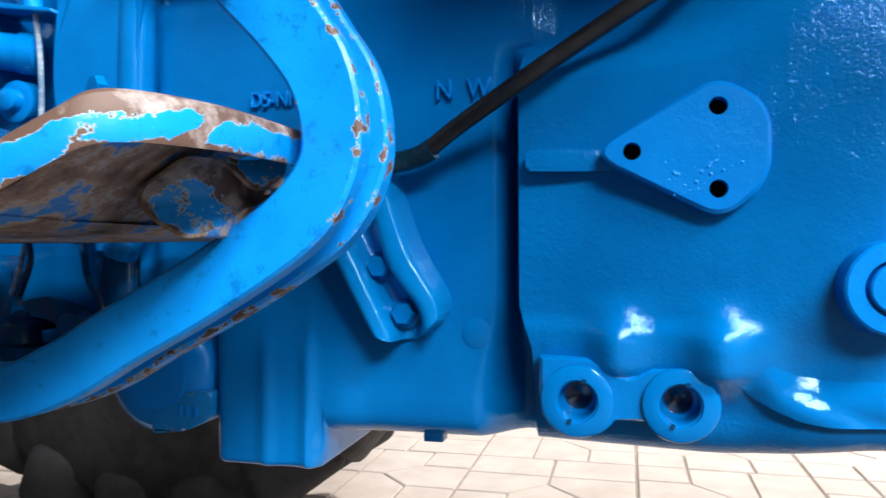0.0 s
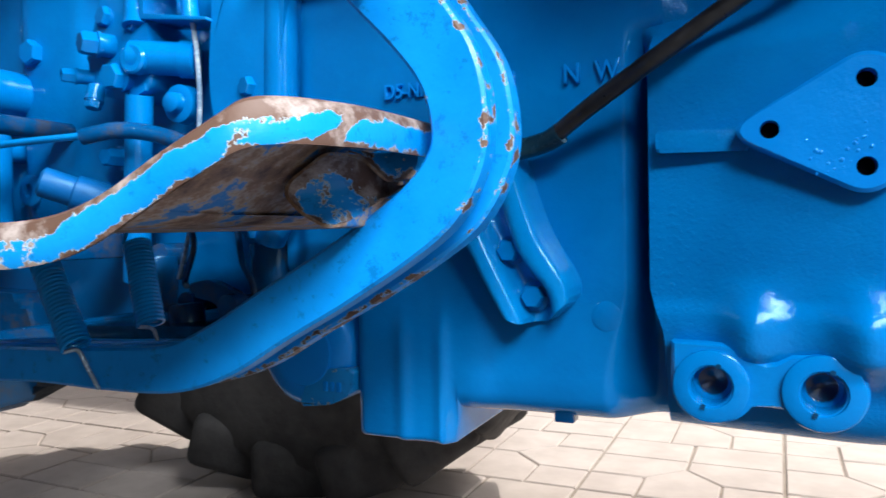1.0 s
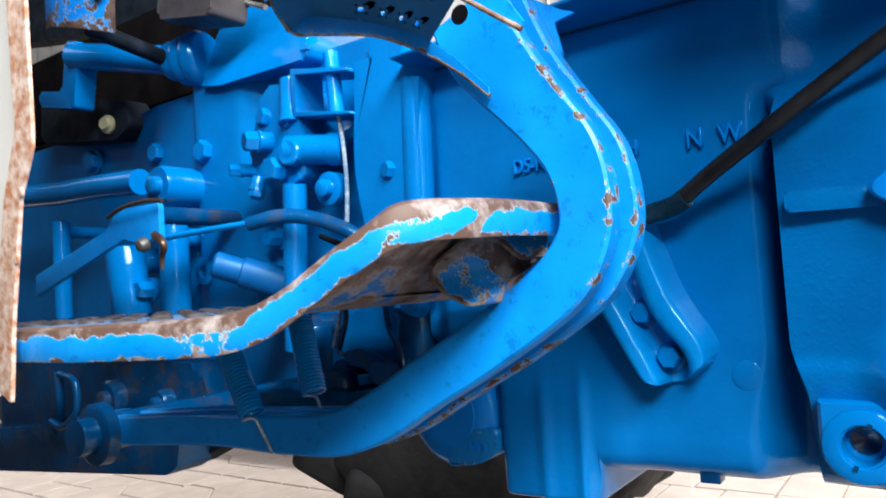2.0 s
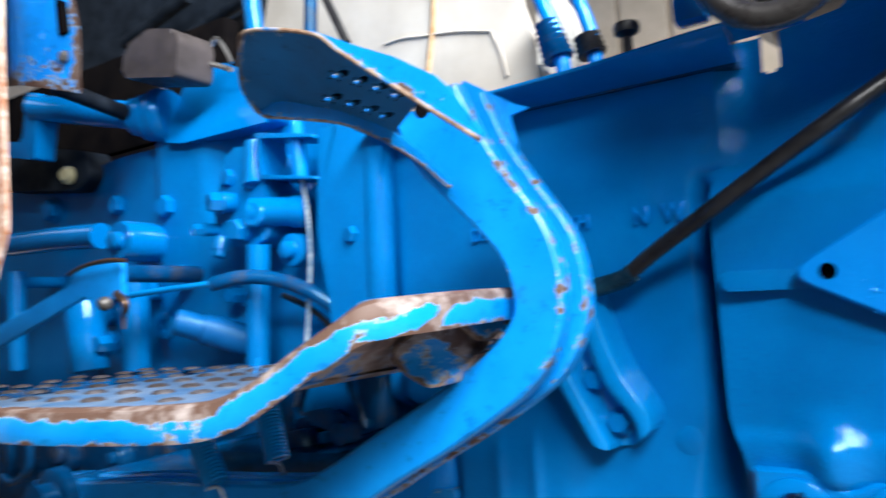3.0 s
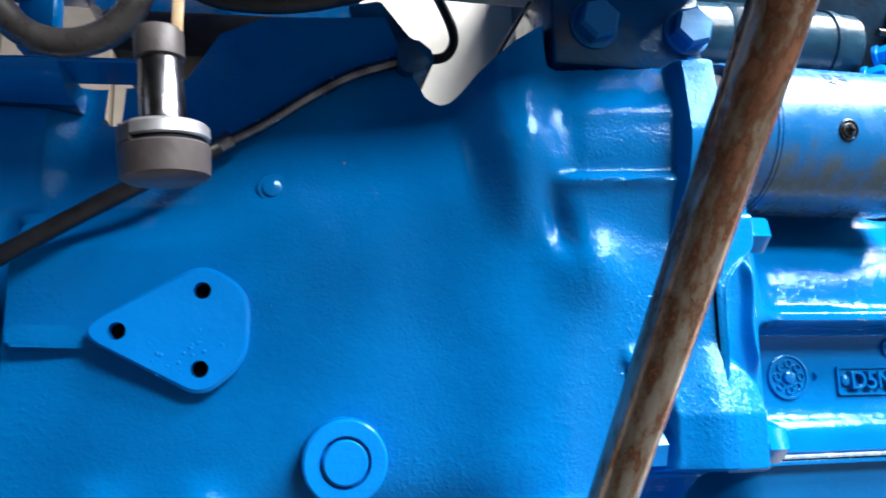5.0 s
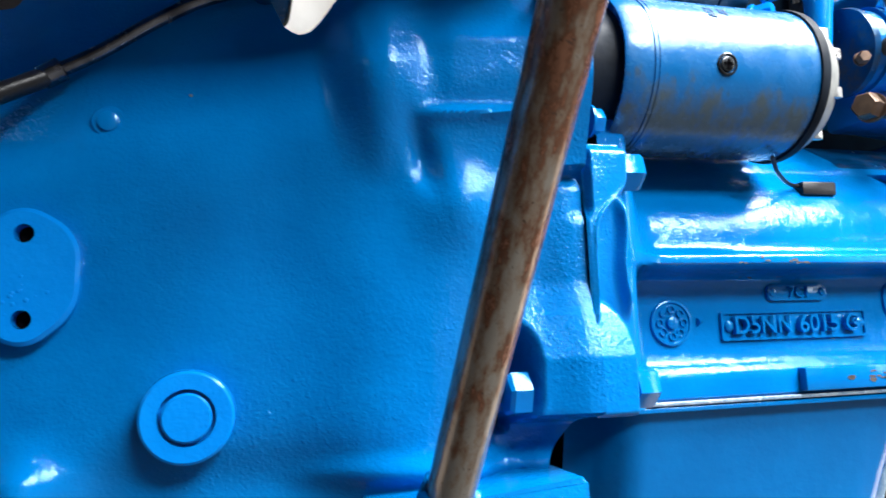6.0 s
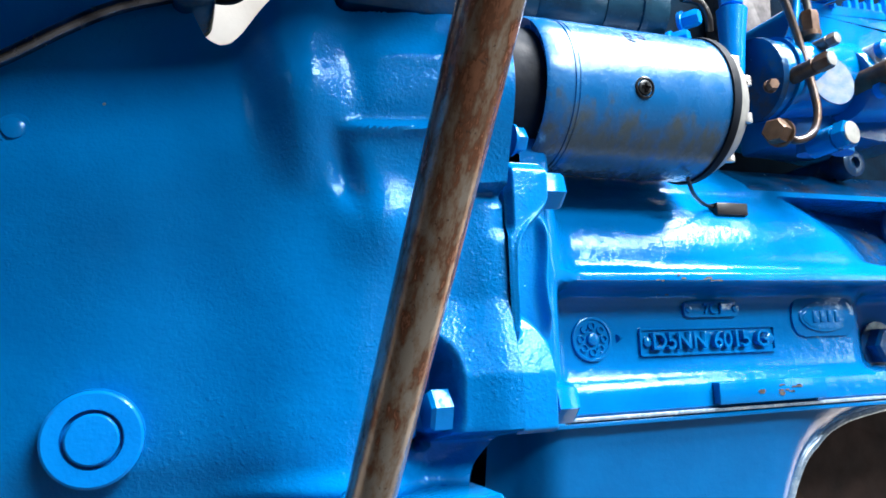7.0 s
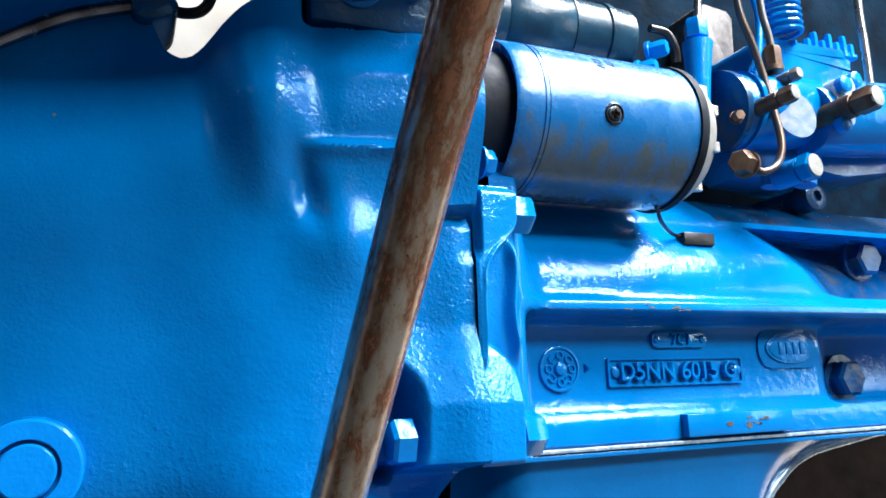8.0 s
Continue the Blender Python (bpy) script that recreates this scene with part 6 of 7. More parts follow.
prism(bm, rounded([(-0.8840, 1.0960), (-0.8280, 1.1100), (-0.8050, 1.1090), (-0.7150, 1.0630), (-0.6420, 1.0020), (-0.6440, 0.9720), (-0.8230, 0.9730), (-0.8750, 0.9830)], 0.012), 0.632, 0.90, 0.014, 4)
for v in bm.verts:
    v.co.y += 0.55 * max(0.0, v.co.z - 0.985)
part("casting", bm, M_blue, lift)
bm = bmesh.new()
cyl(bm, (-1.1570, 0.6000, 1.0880), (-0.9140, 0.6500, 1.0340), 0.0224, seg=32, bev=0.006)
part("cross_shaft", bm, M_blue, lift)
for q, r in (((-0.9290, 0.6400, 1.0350), 0.0307), ((-0.9070, 0.6450, 1.0310), 0.0379), ((-0.8830, 0.6500, 1.0290), 0.0443)):
    bm = bmesh.new()
    lathe(bm, q, (0.95, 0.25, 0.05), [(-0.014, r * 0.86), (-0.008, r * 0.98), (0, r), (0.008, r * 0.98), (0.014, r * 0.86)], 36)
    part("collar", bm, M_blue, lift)
bm = bmesh.new()
prism(bm, rounded([(-1.1680, 1.1160), (-1.1270, 1.1060), (-1.1490, 0.9970), (-1.2610, 1.0220), (-1.2600, 1.0480), (-1.1830, 1.0330)], 0.008), 0.595, 0.63, 0.004)
part("end_bracket", bm, M_blue, lift)
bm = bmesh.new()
# boxes added to fill the gap below the lift cover with shade
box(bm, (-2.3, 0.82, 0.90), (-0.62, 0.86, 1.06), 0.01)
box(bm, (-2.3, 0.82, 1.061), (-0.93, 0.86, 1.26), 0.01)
part("neck", bm, M_hole, lift, "black filler boxes behind the lift cover, standing for shade")
bm = bmesh.new()
tube(bm, [(-0.8270, 0.6320, 1.1270), (-0.8110, 0.6320, 1.1170), (-0.7980, 0.6320, 1.0980), (-0.7780, 0.6320, 1.0930), (-0.7590, 0.6320, 1.1010), (-0.7440, 0.6320, 1.1120), (-0.7280, 0.6320, 1.0930), (-0.7150, 0.6320, 1.0690)], 0.0030, 8)
tube(bm, [(-0.8080, 0.6300, 1.1140), (-0.7840, 0.6300, 1.0910), (-0.7140, 0.6300, 1.0580)], 0.0040, 8)
part("sheet_edge", bm, M_steel, lift, "bare wavy sheet metal edge")
bm = bmesh.new()
prism(bm, rounded([(-0.8660, 1.1120), (-0.8110, 1.1250), (-0.7570, 1.1110), (-0.7490, 1.0940), (-0.7570, 1.0430), (-0.8750, 1.0680)], 0.010), 0.57, 0.632, 0.006, 3)
solo("rubber_block", bm, M_rubber, "dusty grey rubber buffer on the lift cover", "buffer")
# curved strap with a slot and a bolt
strap = thing("curved_strap", "worn blue curved steel quadrant strap with slot", "strap", (-0.9210, 0.5000, 1.0420))
bm = bmesh.new()
wear = bm.verts.layers.float.new("wear")
a, b = [(-1.0130, 0.5000, 1.2590), (-1.0140, 0.5000, 1.1520), (-1.0130, 0.5000, 1.0640)], [(-0.8780, 0.5000, 1.2120), (-0.8420, 0.5000, 1.1190), (-0.8410, 0.5000, 1.0190)]
rows = []
for k in range(13):
    p, q = spline(a, 6)[k], spline(b, 6)[k]
    row = []
    for t in steps(0, 1, 10):
        v = bm.verts.new(p.lerp(q, t) + Vector((0, -0.045 * math.sin(math.pi * (0.1 + 0.8 * t)), 0)))
        v[wear] = 0.55 if t in (0.0, 1.0) or k > 11 else 0.36 if k > 9 or t < 0.15 else 0.24
        row.append(v)
    rows.append(row)
for r0, r1 in zip(rows, rows[1:]):
    for k in range(10):
        bm.faces.new((r0[k], r0[k + 1], r1[k + 1], r1[k]))
geo = bmesh.ops.solidify(bm, geom=bm.faces[:], thickness=0.006)
part("band", bm, M_pedal, strap)
bm = bmesh.new()
prism(bm, rounded([(-0.8700, 1.1500), (-0.8560, 1.1460), (-0.8500, 1.1010), (-0.8630, 1.0990)], 0.003, 3), 0.470, 0.478)
part("slot", bm, M_hole, strap)
bm = bmesh.new()
hexbolt(bm, ((-0.8560, 0.4680, 1.0690)[0], 0.474, (-0.8560, 0.4680, 1.0690)[2]), (0, -1, 0), 0.0075, 0.006, 0.009)
part("bolt", bm, M_dull, strap)
bm = bmesh.new()
cyl(bm, (-0.9280, 0.5000, 1.0520), ((-0.9280, 0.5000, 1.0520)[0], 0.70, (-0.9300, 0.5000, 1.0230)[2]), 0.012, seg=14)
part("stud", bm, M_dark, strap)
# near-black sheet put in for the dark gap, with a brass fitting
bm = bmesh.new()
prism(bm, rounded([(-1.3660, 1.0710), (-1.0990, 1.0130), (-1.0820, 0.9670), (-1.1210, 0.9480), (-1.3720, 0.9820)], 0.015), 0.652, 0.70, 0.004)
gap = solo("linkage_yoke", bm, M_dark, "near-black sheet for the dark gap under the lift shaft", "yoke")
bm = bmesh.new()
lathe(bm, (-1.1400, 0.6550, 0.9760), (0.2, -1, 0), [(0, 0.016), (0.010, 0.016), (0.012, 0.012), (0.018, 0.010)], 20)
solo("brass_fitting", bm, M_brass, "pale brass fitting at the dark gap", "fitting")
# black frame behind the lift cover
bm = bmesh.new()
prism(bm, [(-2.7230, 2.2070), (-0.9800, 1.4290), (-1.0090, 1.3190), (-1.1840, 1.3030), (-1.4530, 1.3150), (-1.9860, 1.4020), (-2.7520, 1.5480)], 0.95, 1.0, 0.01)
solo("rear_mast", bm, M_dark, "black steel mast in shade behind the lift cover", "mast")

for p, q, r, mt, what in (((-1.3300, 0.9000, 1.3290), (-1.1200, 0.9000, 1.3740), 0.014, M_dark, "grey steel hitch rod behind the lift cover"), ((-1.1230, 0.9000, 1.2910), (-0.9600, 0.9000, 1.3230), 0.012, M_dark, "grey steel hitch rod behind the lift cover"), ((-0.9120, 0.8800, 1.2140), (-0.9230, 0.8800, 1.3170), 0.017, M_blue, "blue upright rod beyond the pedal pad"), ((-0.7150, 0.8000, 1.1380), (-0.7080, 0.8000, 1.2210), 0.011, M_dirty_shade, "dark blue rod beyond the pedal pad"), ((-0.6400, 0.8000, 1.1260), (-0.6790, 0.8000, 1.2120), 0.007, M_black, "black rod beyond the pedal pad")):
    bm = bmesh.new()
    tube(bm, [p, Vector(p).lerp(Vector(q), 0.5), q], r, 14)
    solo("hitch_rod", bm, mt, what, "rod", "hitch rods")

# ---- control valve on the axle housing ----
valve = thing("control_valve", "blue hydraulic control valve with plugs and fittings", "valve", (-0.6830, 0.6400, 0.8060))
bm = bmesh.new()
prism(bm, rounded([(-0.6900, 0.9370), (-0.6360, 0.9300), (-0.6240, 0.8650), (-0.6210, 0.8120), (-0.6550, 0.7980), (-0.7060, 0.8080), (-0.7260, 0.8410)], 0.012), 0.595, 0.68, 0.008, 3)
part("body", bm, M_blue, valve)
bm = bmesh.new()
lathe(bm, (-0.6440, 0.5900, 0.8440), Vector((-0.5500, 0.6300, 0.8370)) - Vector((-0.6440, 0.5900, 0.8440)), [(0, 0.019), (0.055, 0.019), (0.056, 0.021), (0.072, 0.021), (0.074, 0.017)], 28)
part("spool_barrel", bm, M_blue, valve)
bm = bmesh.new()
lathe(bm, (-0.6520, 0.6050, 0.9380), Vector((-0.6430, 0.5950, 0.8750)) - Vector((-0.6520, 0.6050, 0.9380)), [(0, 0.012), (0.05, 0.013), (0.06, 0.015)], 20)
part("upper_barrel", bm, M_blue, valve)
for q, d, r, h in (((-0.6900, 0.5800, 0.8620), (-0.4, -1, 0), 0.017, 0.026), ((-0.6900, 0.5950, 0.8960), (-0.2, -1, 0.1), 0.015, 0.014), ((-0.7250, 0.5800, 0.8300), (-0.5, -1, 0), 0.0105, 0.022), ((-0.6610, 0.5820, 0.8230), (0, -1, -0.1), 0.019, 0.020), ((-0.7010, 0.5850, 0.7980), (0, -0.3, -1), 0.012, 0.014), ((-0.6480, 0.5900, 0.8810), (0, -1, 0), 0.008, 0.006)):
    bm = bmesh.new()
    q, d = Vector(q), Vector(d).normalized()
    lathe(bm, q - d * 0.02, d, [(0, r * 0.8), (0.02, r * 0.8), (0.0205, r * 0.5)], 20)
    hexbolt(bm, q - d * 0.004, d, r * 0.8, h * 0.8, r * 0.9)
    part("plug", bm, M_blue, valve)
bm = bmesh.new()
lathe(bm, Vector((-0.6330, 0.5750, 0.8390)) + Vector((0, 0.012, 0)), (0.1, -1, 0), [(0, 0.017), (0.009, 0.0165), (0.011, 0.014), (0.011, 0.008), (0.007, 0.0075), (0.007, 0.001)], 24)
part("socket_plug", bm, M_blue, valve)
bm = bmesh.new()
lathe(bm, Vector((-0.5950, 0.6000, 0.7910)) + Vector((0, 0.02, 0)), (0, -1, 0), [(0, 0.022), (0.014, 0.021), (0.016, 0.017), (0.016, 0.012), (0.026, 0.011), (0.028, 0.008)], 24)
part("flange_bolt", bm, M_blue, valve)
bm = bmesh.new()
cyl(bm, (-0.6460, 0.6000, 0.8040), (-0.6800, 0.6200, 0.5930), 0.0154, seg=28)
part("down_pipe", bm, M_blue, valve)

# ---- bracket, rod and hose beside the valve ----
clipb = thing("rod_bracket", "blue bent bracket guiding a thin vertical rod", "bracket", (-0.5850, 0.6100, 0.8810))
bm = bmesh.new()
prism(bm, rounded([(-0.6340, 0.9460), (-0.5380, 0.9270), (-0.5380, 0.9220), (-0.6260, 0.9380), (-0.6270, 0.8890), (-0.5380, 0.8750), (-0.5380, 0.8710), (-0.6340, 0.8850)], 0.002, 2), 0.590, 0.64, 0.001)
part("strap", bm, M_blue, clipb)
bm = bmesh.new()
cyl(bm, (-0.5770, 0.6050, 0.9560), (-0.5720, 0.6050, 0.8780), 0.0095, seg=16)
part("sleeve", bm, M_light, clipb)
bm = bmesh.new()
tube(bm, [(-0.5720, 0.6050, 0.8860), (-0.5660, 0.6050, 0.8490), (-0.5630, 0.6050, 0.7910), (-0.5680, 0.6050, 0.7350), (-0.5780, 0.6050, 0.6660), (-0.5950, 0.6000, 0.5970)], 0.0028, 8)
part("thin_rod", bm, M_edge, clipb, "thin pale blue rod")
bm = bmesh.new()
tube(bm, [(-0.8150, 0.5300, 0.7500), (-0.7530, 0.5400, 0.7530), (-0.6740, 0.5500, 0.7550)], 0.0042, 10)
hz = thing("control_cable", "steel control rod entering a blue painted cable sheath", "cable", (-0.6740, 0.5500, 0.7550))
part("rod", bm, M_blue_lit, hz)
bm = bmesh.new()
tube(bm, [(-0.6780, 0.5500, 0.7540), (-0.6400, 0.5650, 0.7600), (-0.6010, 0.5850, 0.7540), (-0.5590, 0.6000, 0.7350), (-0.5290, 0.6150, 0.7080), (-0.5130, 0.6300, 0.6750)], 0.0092, 14)
part("sheath", bm, M_dirty_shade, hz)
bm = bmesh.new()
tube(bm, [(-0.6260, 0.6200, 0.7360), (-0.5790, 0.6200, 0.7150), (-0.5440, 0.6200, 0.6840), (-0.5340, 0.6200, 0.6490)], 0.004, 10)
solo("thin_cable", bm, M_dark, "thin dark cable behind the sheath", "cable")
# rocker lever and strap lever
rock = thing("rocker_lever", "blue cast rocker lever with a round pivot end", "lever", (-0.9650, 0.6200, 0.8430))
bm = bmesh.new()
tube(bm, [(-1.3970, 0.6000, 0.8770), (-1.2320, 0.6000, 0.8640), (-1.0880, 0.6000, 0.8580), (-0.9770, 0.6000, 0.8510)], 0.0200, 18)
part("arm", bm, M_blue, rock)
bm = bmesh.new()
lathe(bm, Vector((-0.9140, 0.5850, 0.8360)) + Vector((0, 0.085, 0)), (0, -1, 0), [(0, 0.030), (0.078, 0.030), (0.085, 0.027), (0.085, 0.014), (0.096, 0.013), (0.098, 0.010)], 28)
part("pivot_end", bm, M_blue, rock)
slev = thing("strap_lever", "blue and rusty flat strap lever", "lever", (-0.8740, 0.5200, 0.7770))
bm = bmesh.new()
wear = bm.verts.layers.float.new("wear")
prism(bm, rounded([(-1.1020, 0.7180), (-0.9040, 0.7680), (-0.8820, 0.7920), (-0.7880, 0.7910), (-0.7870, 0.7460), (-0.8300, 0.7430), (-0.8680, 0.7520), (-1.1040, 0.6870)], 0.004, 3), 0.500, 0.508, 0.001)
for v in bm.verts:
    v[wear] = 0.10
part("strap", bm, M_pedal, slev)
bm = bmesh.new()
tube(bm, [(-0.8930, 0.4950, 0.7830), (-0.8500, 0.4900, 0.7910), (-0.8010, 0.4900, 0.7940), (-0.7710, 0.4950, 0.7910)], 0.0028, 8)
part("rusty_rim", bm, M_bronze, slev)
bm = bmesh.new()
lathe(bm, (-0.8110, 0.4970, 0.7410), (0, -1, -0.3), [(0, 0.0085), (0.006, 0.0095), (0.012, 0.007), (0.014, 0.003)], 16)
part("ball_nut", bm, M_dull, slev)
bm = bmesh.new()
tube(bm, [(-0.7960, 0.5000, 0.7510), (-0.7730, 0.4950, 0.7370), (-0.7840, 0.5000, 0.7210), (-0.7850, 0.5000, 0.7060)], lambda t: 0.006 - 0.004 * t, 8)
part("rag_of_tape", bm, M_bronze, slev, "rust-red torn tape")
bm = bmesh.new()
cyl(bm, ((-0.8170, 0.5000, 0.7790)[0], 0.504, (-0.8170, 0.5000, 0.7790)[2]), ((-0.8170, 0.5000, 0.7790)[0], 0.70, (-0.8170, 0.5000, 0.7790)[2]), 0.012, seg=14)
part("pivot", bm, M_dirty_shade, slev)
# angled boss and lower pipes
bm = bmesh.new()
lathe(bm, (-0.7090, 0.6550, 0.6740), Vector((-0.7780, 0.5800, 0.7100)) - Vector((-0.7090, 0.6550, 0.6740)), [(0, 0.022), (0.076, 0.021), (0.078, 0.018), (0.112, 0.018), (0.115, 0.015), (0.115, 0.008), (0.109, 0.0075), (0.109, 0.001)], 24)
solo("angled_stub", bm, M_satin, "blue angled pipe stub on the housing", "pipe")
bm = bmesh.new()
lathe(bm, Vector((-0.8930, 0.6450, 0.7080)) + Vector((0, 0.01, 0)), (0, -1, 0), [(0, 0.022), (0.012, 0.021), (0.014, 0.018), (0.014, 0.009), (0.006, 0.008), (0.006, 0.001)], 24)
solo("eye_boss", bm, M_blue, "blue round eye on the housing", "boss")
for q0, q1, r in (((-1.2530, 0.6200, 0.8210), (-1.2550, 0.6200, 0.6480), 0.015), ((-0.9300, 0.6200, 0.7820), (-0.9310, 0.6200, 0.6420), 0.022), ((-1.0270, 0.6000, 0.7540), (-1.0140, 0.6000, 0.6460), 0.03)):
    bm = bmesh.new()
    cyl(bm, q0, q1, r, seg=22, bev=0.004)
    cyl(bm, Vector(q0) + Vector((0, 0, -0.02)), Vector(q0) + Vector((0, 0.09, -0.02)), r * 0.7, seg=12)
    solo("upright_pipe", bm, M_blue, "blue upright pipe beside the axle housing", "pipe", "upright pipes")
for q, r in (((-0.9860, 0.6000, 0.6870), 0.014), ((-0.7390, 0.6400, 0.7430), 0.012), ((-0.7650, 0.6550, 0.6930), 0.012)):
    bm = bmesh.new()
    hexbolt(bm, Vector(q) + Vector((0, 0.02, 0)), (0, -1, 0), r, 0.03, r * 1.3)
    solo("bolt", bm, M_blue, "blue hexagon bolt on the axle housing", "bolt", "axle housing bolts")

# ---- linkage below the step ----
# parts below the step have its shade put into their darkened paint
bm = bmesh.new()
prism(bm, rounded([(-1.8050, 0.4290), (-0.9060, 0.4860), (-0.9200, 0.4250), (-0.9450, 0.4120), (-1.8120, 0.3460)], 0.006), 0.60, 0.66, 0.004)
beam = solo("drawbar_frame", bm, M_dirty_shade, "blue channel frame below the pedal shaft", "frame")
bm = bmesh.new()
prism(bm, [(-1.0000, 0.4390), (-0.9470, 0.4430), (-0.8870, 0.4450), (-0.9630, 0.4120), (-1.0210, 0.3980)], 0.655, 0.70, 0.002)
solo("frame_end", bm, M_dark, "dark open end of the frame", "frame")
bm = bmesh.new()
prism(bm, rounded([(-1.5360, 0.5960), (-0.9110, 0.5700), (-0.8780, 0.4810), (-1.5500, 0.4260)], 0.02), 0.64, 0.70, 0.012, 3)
solo("brake_housing", bm, M_dirty_shade, "dirty blue brake housing, darkened for the step's shade", "housing")
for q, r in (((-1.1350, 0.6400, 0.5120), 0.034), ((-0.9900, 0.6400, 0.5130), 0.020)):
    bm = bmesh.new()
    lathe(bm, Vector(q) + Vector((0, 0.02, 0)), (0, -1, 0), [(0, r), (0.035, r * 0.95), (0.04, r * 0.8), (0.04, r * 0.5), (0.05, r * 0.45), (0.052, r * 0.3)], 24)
    solo("round_cap", bm, M_dirty_shade, "dirty blue round cap, darkened for the step's shade", "cap", "round caps")
bm = bmesh.new()
tube(bm, [(-1.1990, 0.5800, 0.5590), (-1.1540, 0.5800, 0.5470), (-1.1520, 0.5800, 0.5020), (-1.1970, 0.5800, 0.4730), (-1.2320, 0.5800, 0.4800)], 0.006, 10)
tube(bm, [(-1.2080, 0.5800, 0.5640), (-1.2120, 0.5850, 0.5170), (-1.2510, 0.6000, 0.4660)], 0.008, 10)
tube(bm, [(-1.2510, 0.6000, 0.4760), (-1.3710, 0.6600, 0.4590)], 0.006, 8)
solo("u_clevis", bm, M_dirty_shade, "blue clevis with pin under the step", "clevis")
bm = bmesh.new()
prism(bm, rounded([(-0.5660, 0.5930), (-0.5350, 0.5990), (-0.4960, 0.5840), (-0.4850, 0.5630), (-0.5090, 0.5560), (-0.5290, 0.5750), (-0.5580, 0.5800)], 0.008), 0.58, 0.592, 0.003)
lathe(bm, Vector((-0.5040, 0.5800, 0.5710)) + Vector((0, 0.01, 0)), (0, -1, 0), [(0, 0.014), (0.018, 0.013), (0.02, 0.009)], 18)
cyl(bm, (-0.5090, 0.5850, 0.5710), ((-0.5090, 0.5850, 0.5710)[0], 0.70, (-0.5090, 0.5850, 0.5710)[2]), 0.010, seg=12)
solo("brake_lever", bm, M_dirty_shade, "blue bent brake actuating lever", "lever")
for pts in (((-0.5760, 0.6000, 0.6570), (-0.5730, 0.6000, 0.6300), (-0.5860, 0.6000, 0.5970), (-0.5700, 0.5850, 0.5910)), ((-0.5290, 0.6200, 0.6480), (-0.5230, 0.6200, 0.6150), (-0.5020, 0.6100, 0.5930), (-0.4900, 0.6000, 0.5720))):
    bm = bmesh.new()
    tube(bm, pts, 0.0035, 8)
    solo("bent_rod", bm, M_dirty_shade, "thin bent blue rod to the brake lever", "rod", "brake rods")
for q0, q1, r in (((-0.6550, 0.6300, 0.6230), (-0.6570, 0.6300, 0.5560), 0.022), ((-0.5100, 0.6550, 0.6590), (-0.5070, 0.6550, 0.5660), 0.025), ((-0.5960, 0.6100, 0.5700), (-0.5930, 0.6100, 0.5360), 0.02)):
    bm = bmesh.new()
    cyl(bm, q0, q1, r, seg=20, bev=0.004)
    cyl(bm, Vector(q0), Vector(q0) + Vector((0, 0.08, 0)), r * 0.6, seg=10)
    solo("brake_post", bm, M_dirty_shade, "dirty blue upright post behind the springs, darkened for shade", "post", "brake posts")
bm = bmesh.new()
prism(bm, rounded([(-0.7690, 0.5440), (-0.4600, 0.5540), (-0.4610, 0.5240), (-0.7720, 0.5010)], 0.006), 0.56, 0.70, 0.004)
# dark blue here stands for shade behind the pedal arms
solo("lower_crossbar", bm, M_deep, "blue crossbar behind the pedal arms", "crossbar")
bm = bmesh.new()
# near-black sheet closes the view behind the castings
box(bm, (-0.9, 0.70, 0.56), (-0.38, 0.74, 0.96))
solo("casing_back", bm, M_dark, "near-black backing sheet behind the axle housing", "wall")

# ---- hydraulic coupler and hose ----
cpl = thing("quick_coupler", "dull steel plunger end hanging in front of the housing", "coupler", (0.075, 0.31, 0.76))
CP, CD = Vector((0.0738, 0.318, 0.7675)), Vector((-0.085, -0.05, 1.0)).normalized()


def arc_ring(bm, prof, a0, a1, n=28):
    """Part of a turned ring on the coupler's axis, between two angles round it, with closed ends."""
    ex = (Vector((1, 0, 0)) - CD * CD.x).normalized()
    ey = CD.cross(ex)
    rows = []
    for k in range(n + 1):
        a = radians(a0 + (a1 - a0) * k / n)
        rows.append([bm.verts.new(CP + CD * h + (ex * math.cos(a) + ey * math.sin(a)) * r) for h, r in prof])
    m = len(prof)
    for r0, r1 in zip(rows, rows[1:]):
        for k in range(m):
            bm.faces.new((r0[k], r0[(k + 1) % m], r1[(k + 1) % m], r1[k]))
    bm.faces.new(rows[0])
    bm.faces.new(rows[-1][::-1])
    return bm


bm = bmesh.new()
lathe(bm, CP, CD, [(0, 0.0172), (0.0016, 0.0198), (0.0150, 0.0206), (0.0160, 0.0198)], 44)
arc_ring(bm, [(0.0158, 0.008), (0.0158, 0.0205), (0.0235, 0.0204), (0.0252, 0.0190), (0.0252, 0.008)], 20, 235)
part("head", bm, M_rubber, cpl, "dull grey-brown plunger head")
bm = bmesh.new()
lathe(bm, CP + CD * 0.0158, CD, [(0, 0.0186), (0.0032, 0.0186)], 36)
part("groove", bm, M_dark, cpl, "dark groove round the head")
bm = bmesh.new()
arc_ring(bm, [(0.0182, 0.008), (0.0182, 0.0198), (0.0190, 0.0206), (0.0240, 0.0204), (0.0254, 0.0192), (0.0254, 0.008)], 236, 379)
part("step", bm, M_bright, cpl, "bright machined step of the head")
bm = bmesh.new()
lathe(bm, CP + CD * 0.0250, CD, [(0, 0.0135), (0.0015, 0.0116), (0.0045, 0.0107), (0.0320, 0.0102), (0.0325, 0.0098)], 12)
part("neck", bm, M_neck, cpl, "bright steel neck with flats")
bm = bmesh.new()
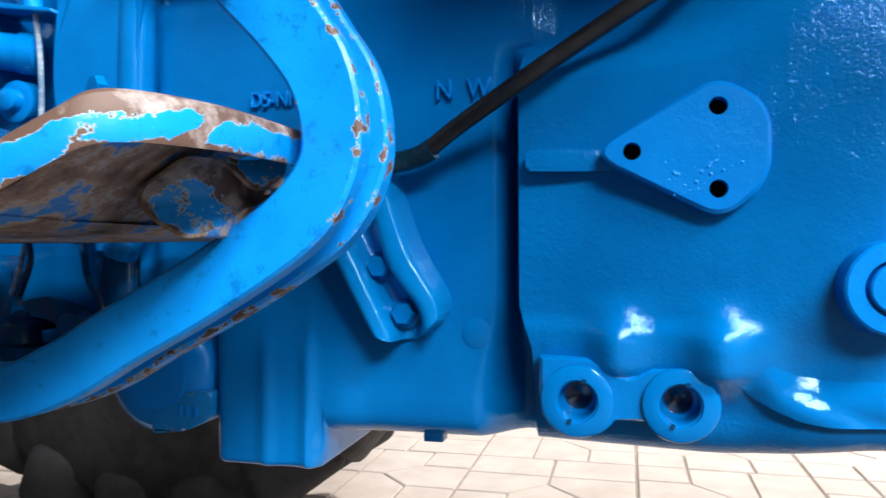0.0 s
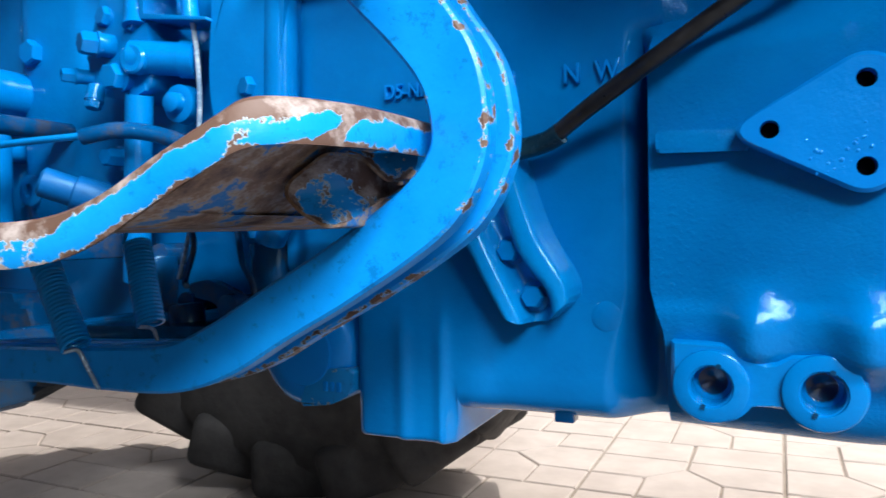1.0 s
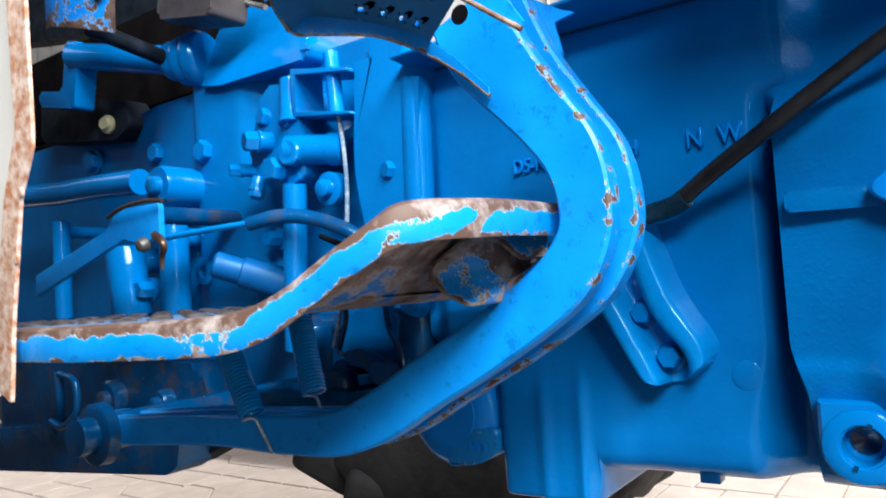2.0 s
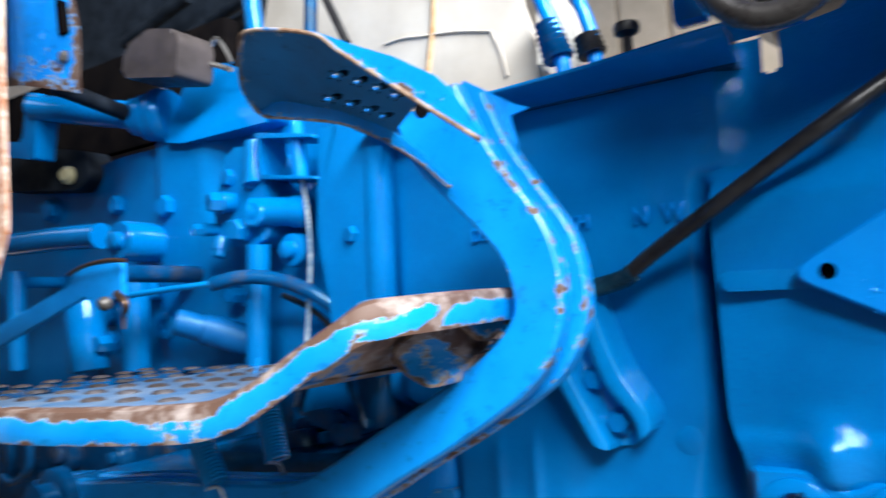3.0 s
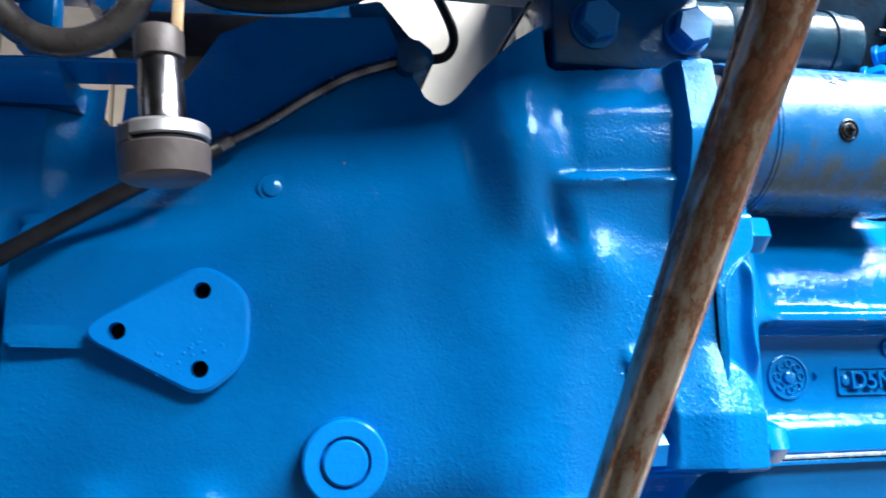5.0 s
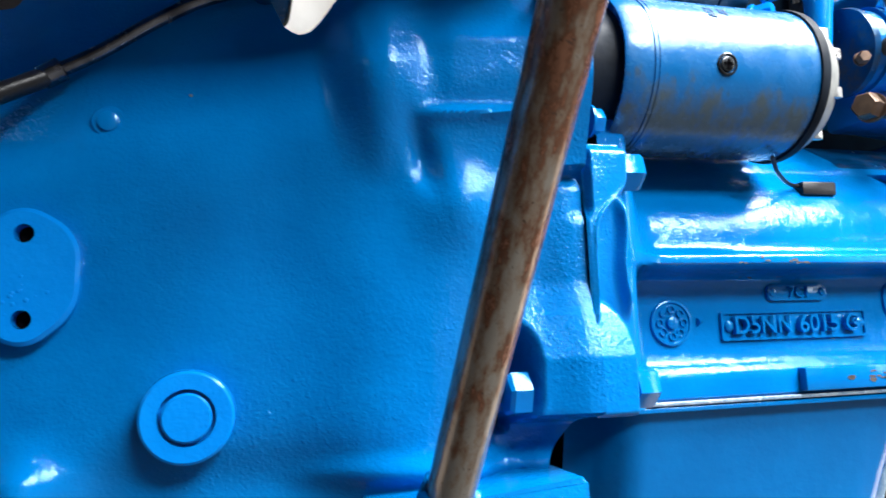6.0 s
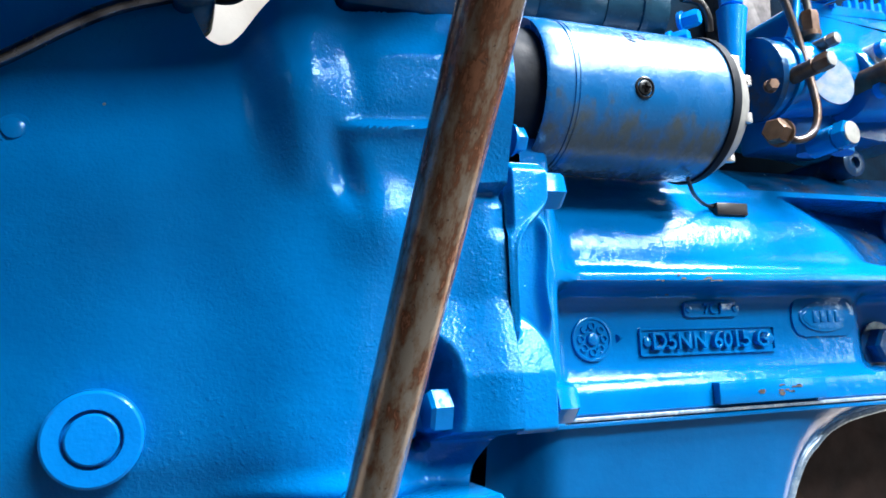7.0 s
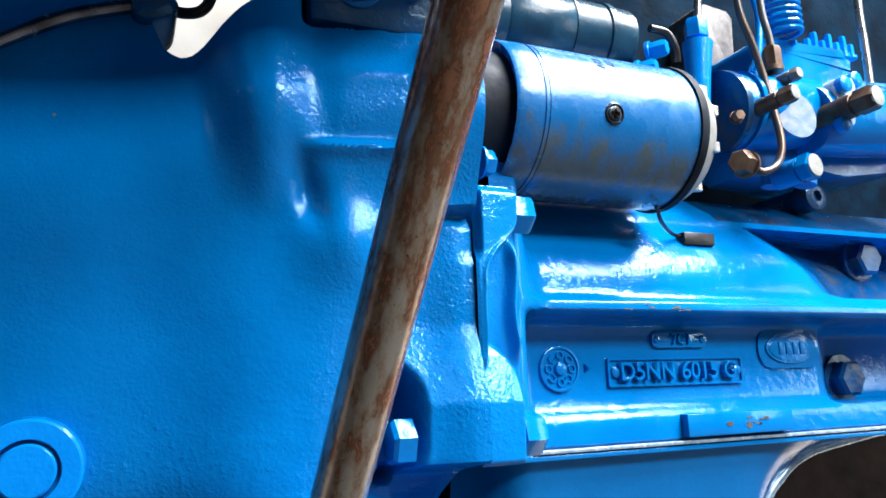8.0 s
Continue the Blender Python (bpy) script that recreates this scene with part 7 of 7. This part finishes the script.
lathe(bm, CP + CD * 0.0572, CD, [(0, 0.0096), (0.0010, 0.0112), (0.0130, 0.0112), (0.0150, 0.0100), (0.0155, 0.006)], 36)
part("collar", bm, M_rubber, cpl)
bm = bmesh.new()
box(bm, (0.0738, 0.312, 0.826), (0.0786, 0.3145, 1.25), 0.0006)
box(bm, (0.0738, 0.312, 1.2505), (0.0786, 0.720, 1.256))
part("rod", bm, M_run, cpl, "tan rusty flat rod")
bm = bmesh.new()
tube(bm, [(-0.052, 0.40, 1.0), (-0.042, 0.395, 0.91), (-0.025, 0.394, 0.875), (0.003, 0.394, 0.8645), (0.030, 0.394, 0.877), (0.045, 0.394, 0.91), (0.06, 0.42, 1.0), (0.09, 0.55, 1.08), (0.11, 0.70, 1.10)], 0.0085, 14)
solo("hose_loop", bm, M_hose, "grey-black rubber hose hanging in a loop", "hose")

# ---- paving ----
rnd = random.Random(2)
T = 0.47
CUTS = [[(0, 0.65), (0.5, 0.65), (0.5, 1), (0, 1)], [(0.5, 0.65), (1, 0.65), (1, 1), (0.5, 1)], [(0, 0.3), (0.3, 0.3), (0.5, 0.5), (0.5, 0.65), (0, 0.65)], [(0, 0), (0.3, 0), (0.3, 0.3), (0, 0.3)], [(0.3, 0), (0.7, 0), (0.7, 0.3), (0.5, 0.5), (0.3, 0.3)], [(0.7, 0), (1, 0), (1, 0.3), (0.7, 0.3)], [(0.7, 0.3), (1, 0.3), (1, 0.65), (0.5, 0.65), (0.5, 0.5)]]


def paver(bm, poly, m, gap=0.0028):
    c = sum((Vector(p) for p in poly), Vector((0, 0))) / len(poly)
    ring = []
    for z, g in ((-0.02, gap), (-0.003, gap), (0.0, gap + 0.003)):
        ring.append([])
        for p in poly:
            edge = 0.004 if p[0] in (0, 1) or p[1] in (0, 1) else 0.0
            q = (Vector(p) - Vector((0.5, 0.5))) * T
            d = (c - Vector(p)).normalized()
            q += d * (g * 1.3 + edge * 0.6)
            ring[-1].append(bm.verts.new(m @ Vector((q.x, q.y, z))))
    n = len(poly)
    for r0, r1 in zip(ring, ring[1:]):
        for k in range(n):
            bm.faces.new((r0[k], r0[(k + 1) % n], r1[(k + 1) % n], r1[k]))
    bm.faces.new(ring[-1])
    return bm


shared = []
for poly in CUTS:
    bm = bmesh.new()
    paver(bm, poly, Matrix.Identity(4))
    shared.append(finish("paver", bm, M_tile, 0))
rest = bmesh.new()
for a in range(-12, 9):
    for b in range(-7, 9):
        turn = (a * 3 + b * 5) % 4
        c = Vector((-0.45 + (a + 0.5) * T, 1.755 + (b + 0.5) * T, 0))
        m = Matrix.Translation(c) @ Matrix.Rotation(turn * math.pi / 2, 4, "Z")
        for k, poly in enumerate(CUTS):
            if c.y < 0.85:
                continue
            if -3 <= a <= 2 and b <= 3:
                ob = new("paver", shared[k])
                ob.parent = floor
                ob.matrix_local = Matrix.Translation((0, 0, rnd.uniform(-0.001, 0.0008))) @ m
            else:
                paver(rest, poly, m)
tagged(part("outer_pavers", rest, M_tile, floor, smooth=0), kind="stuff")
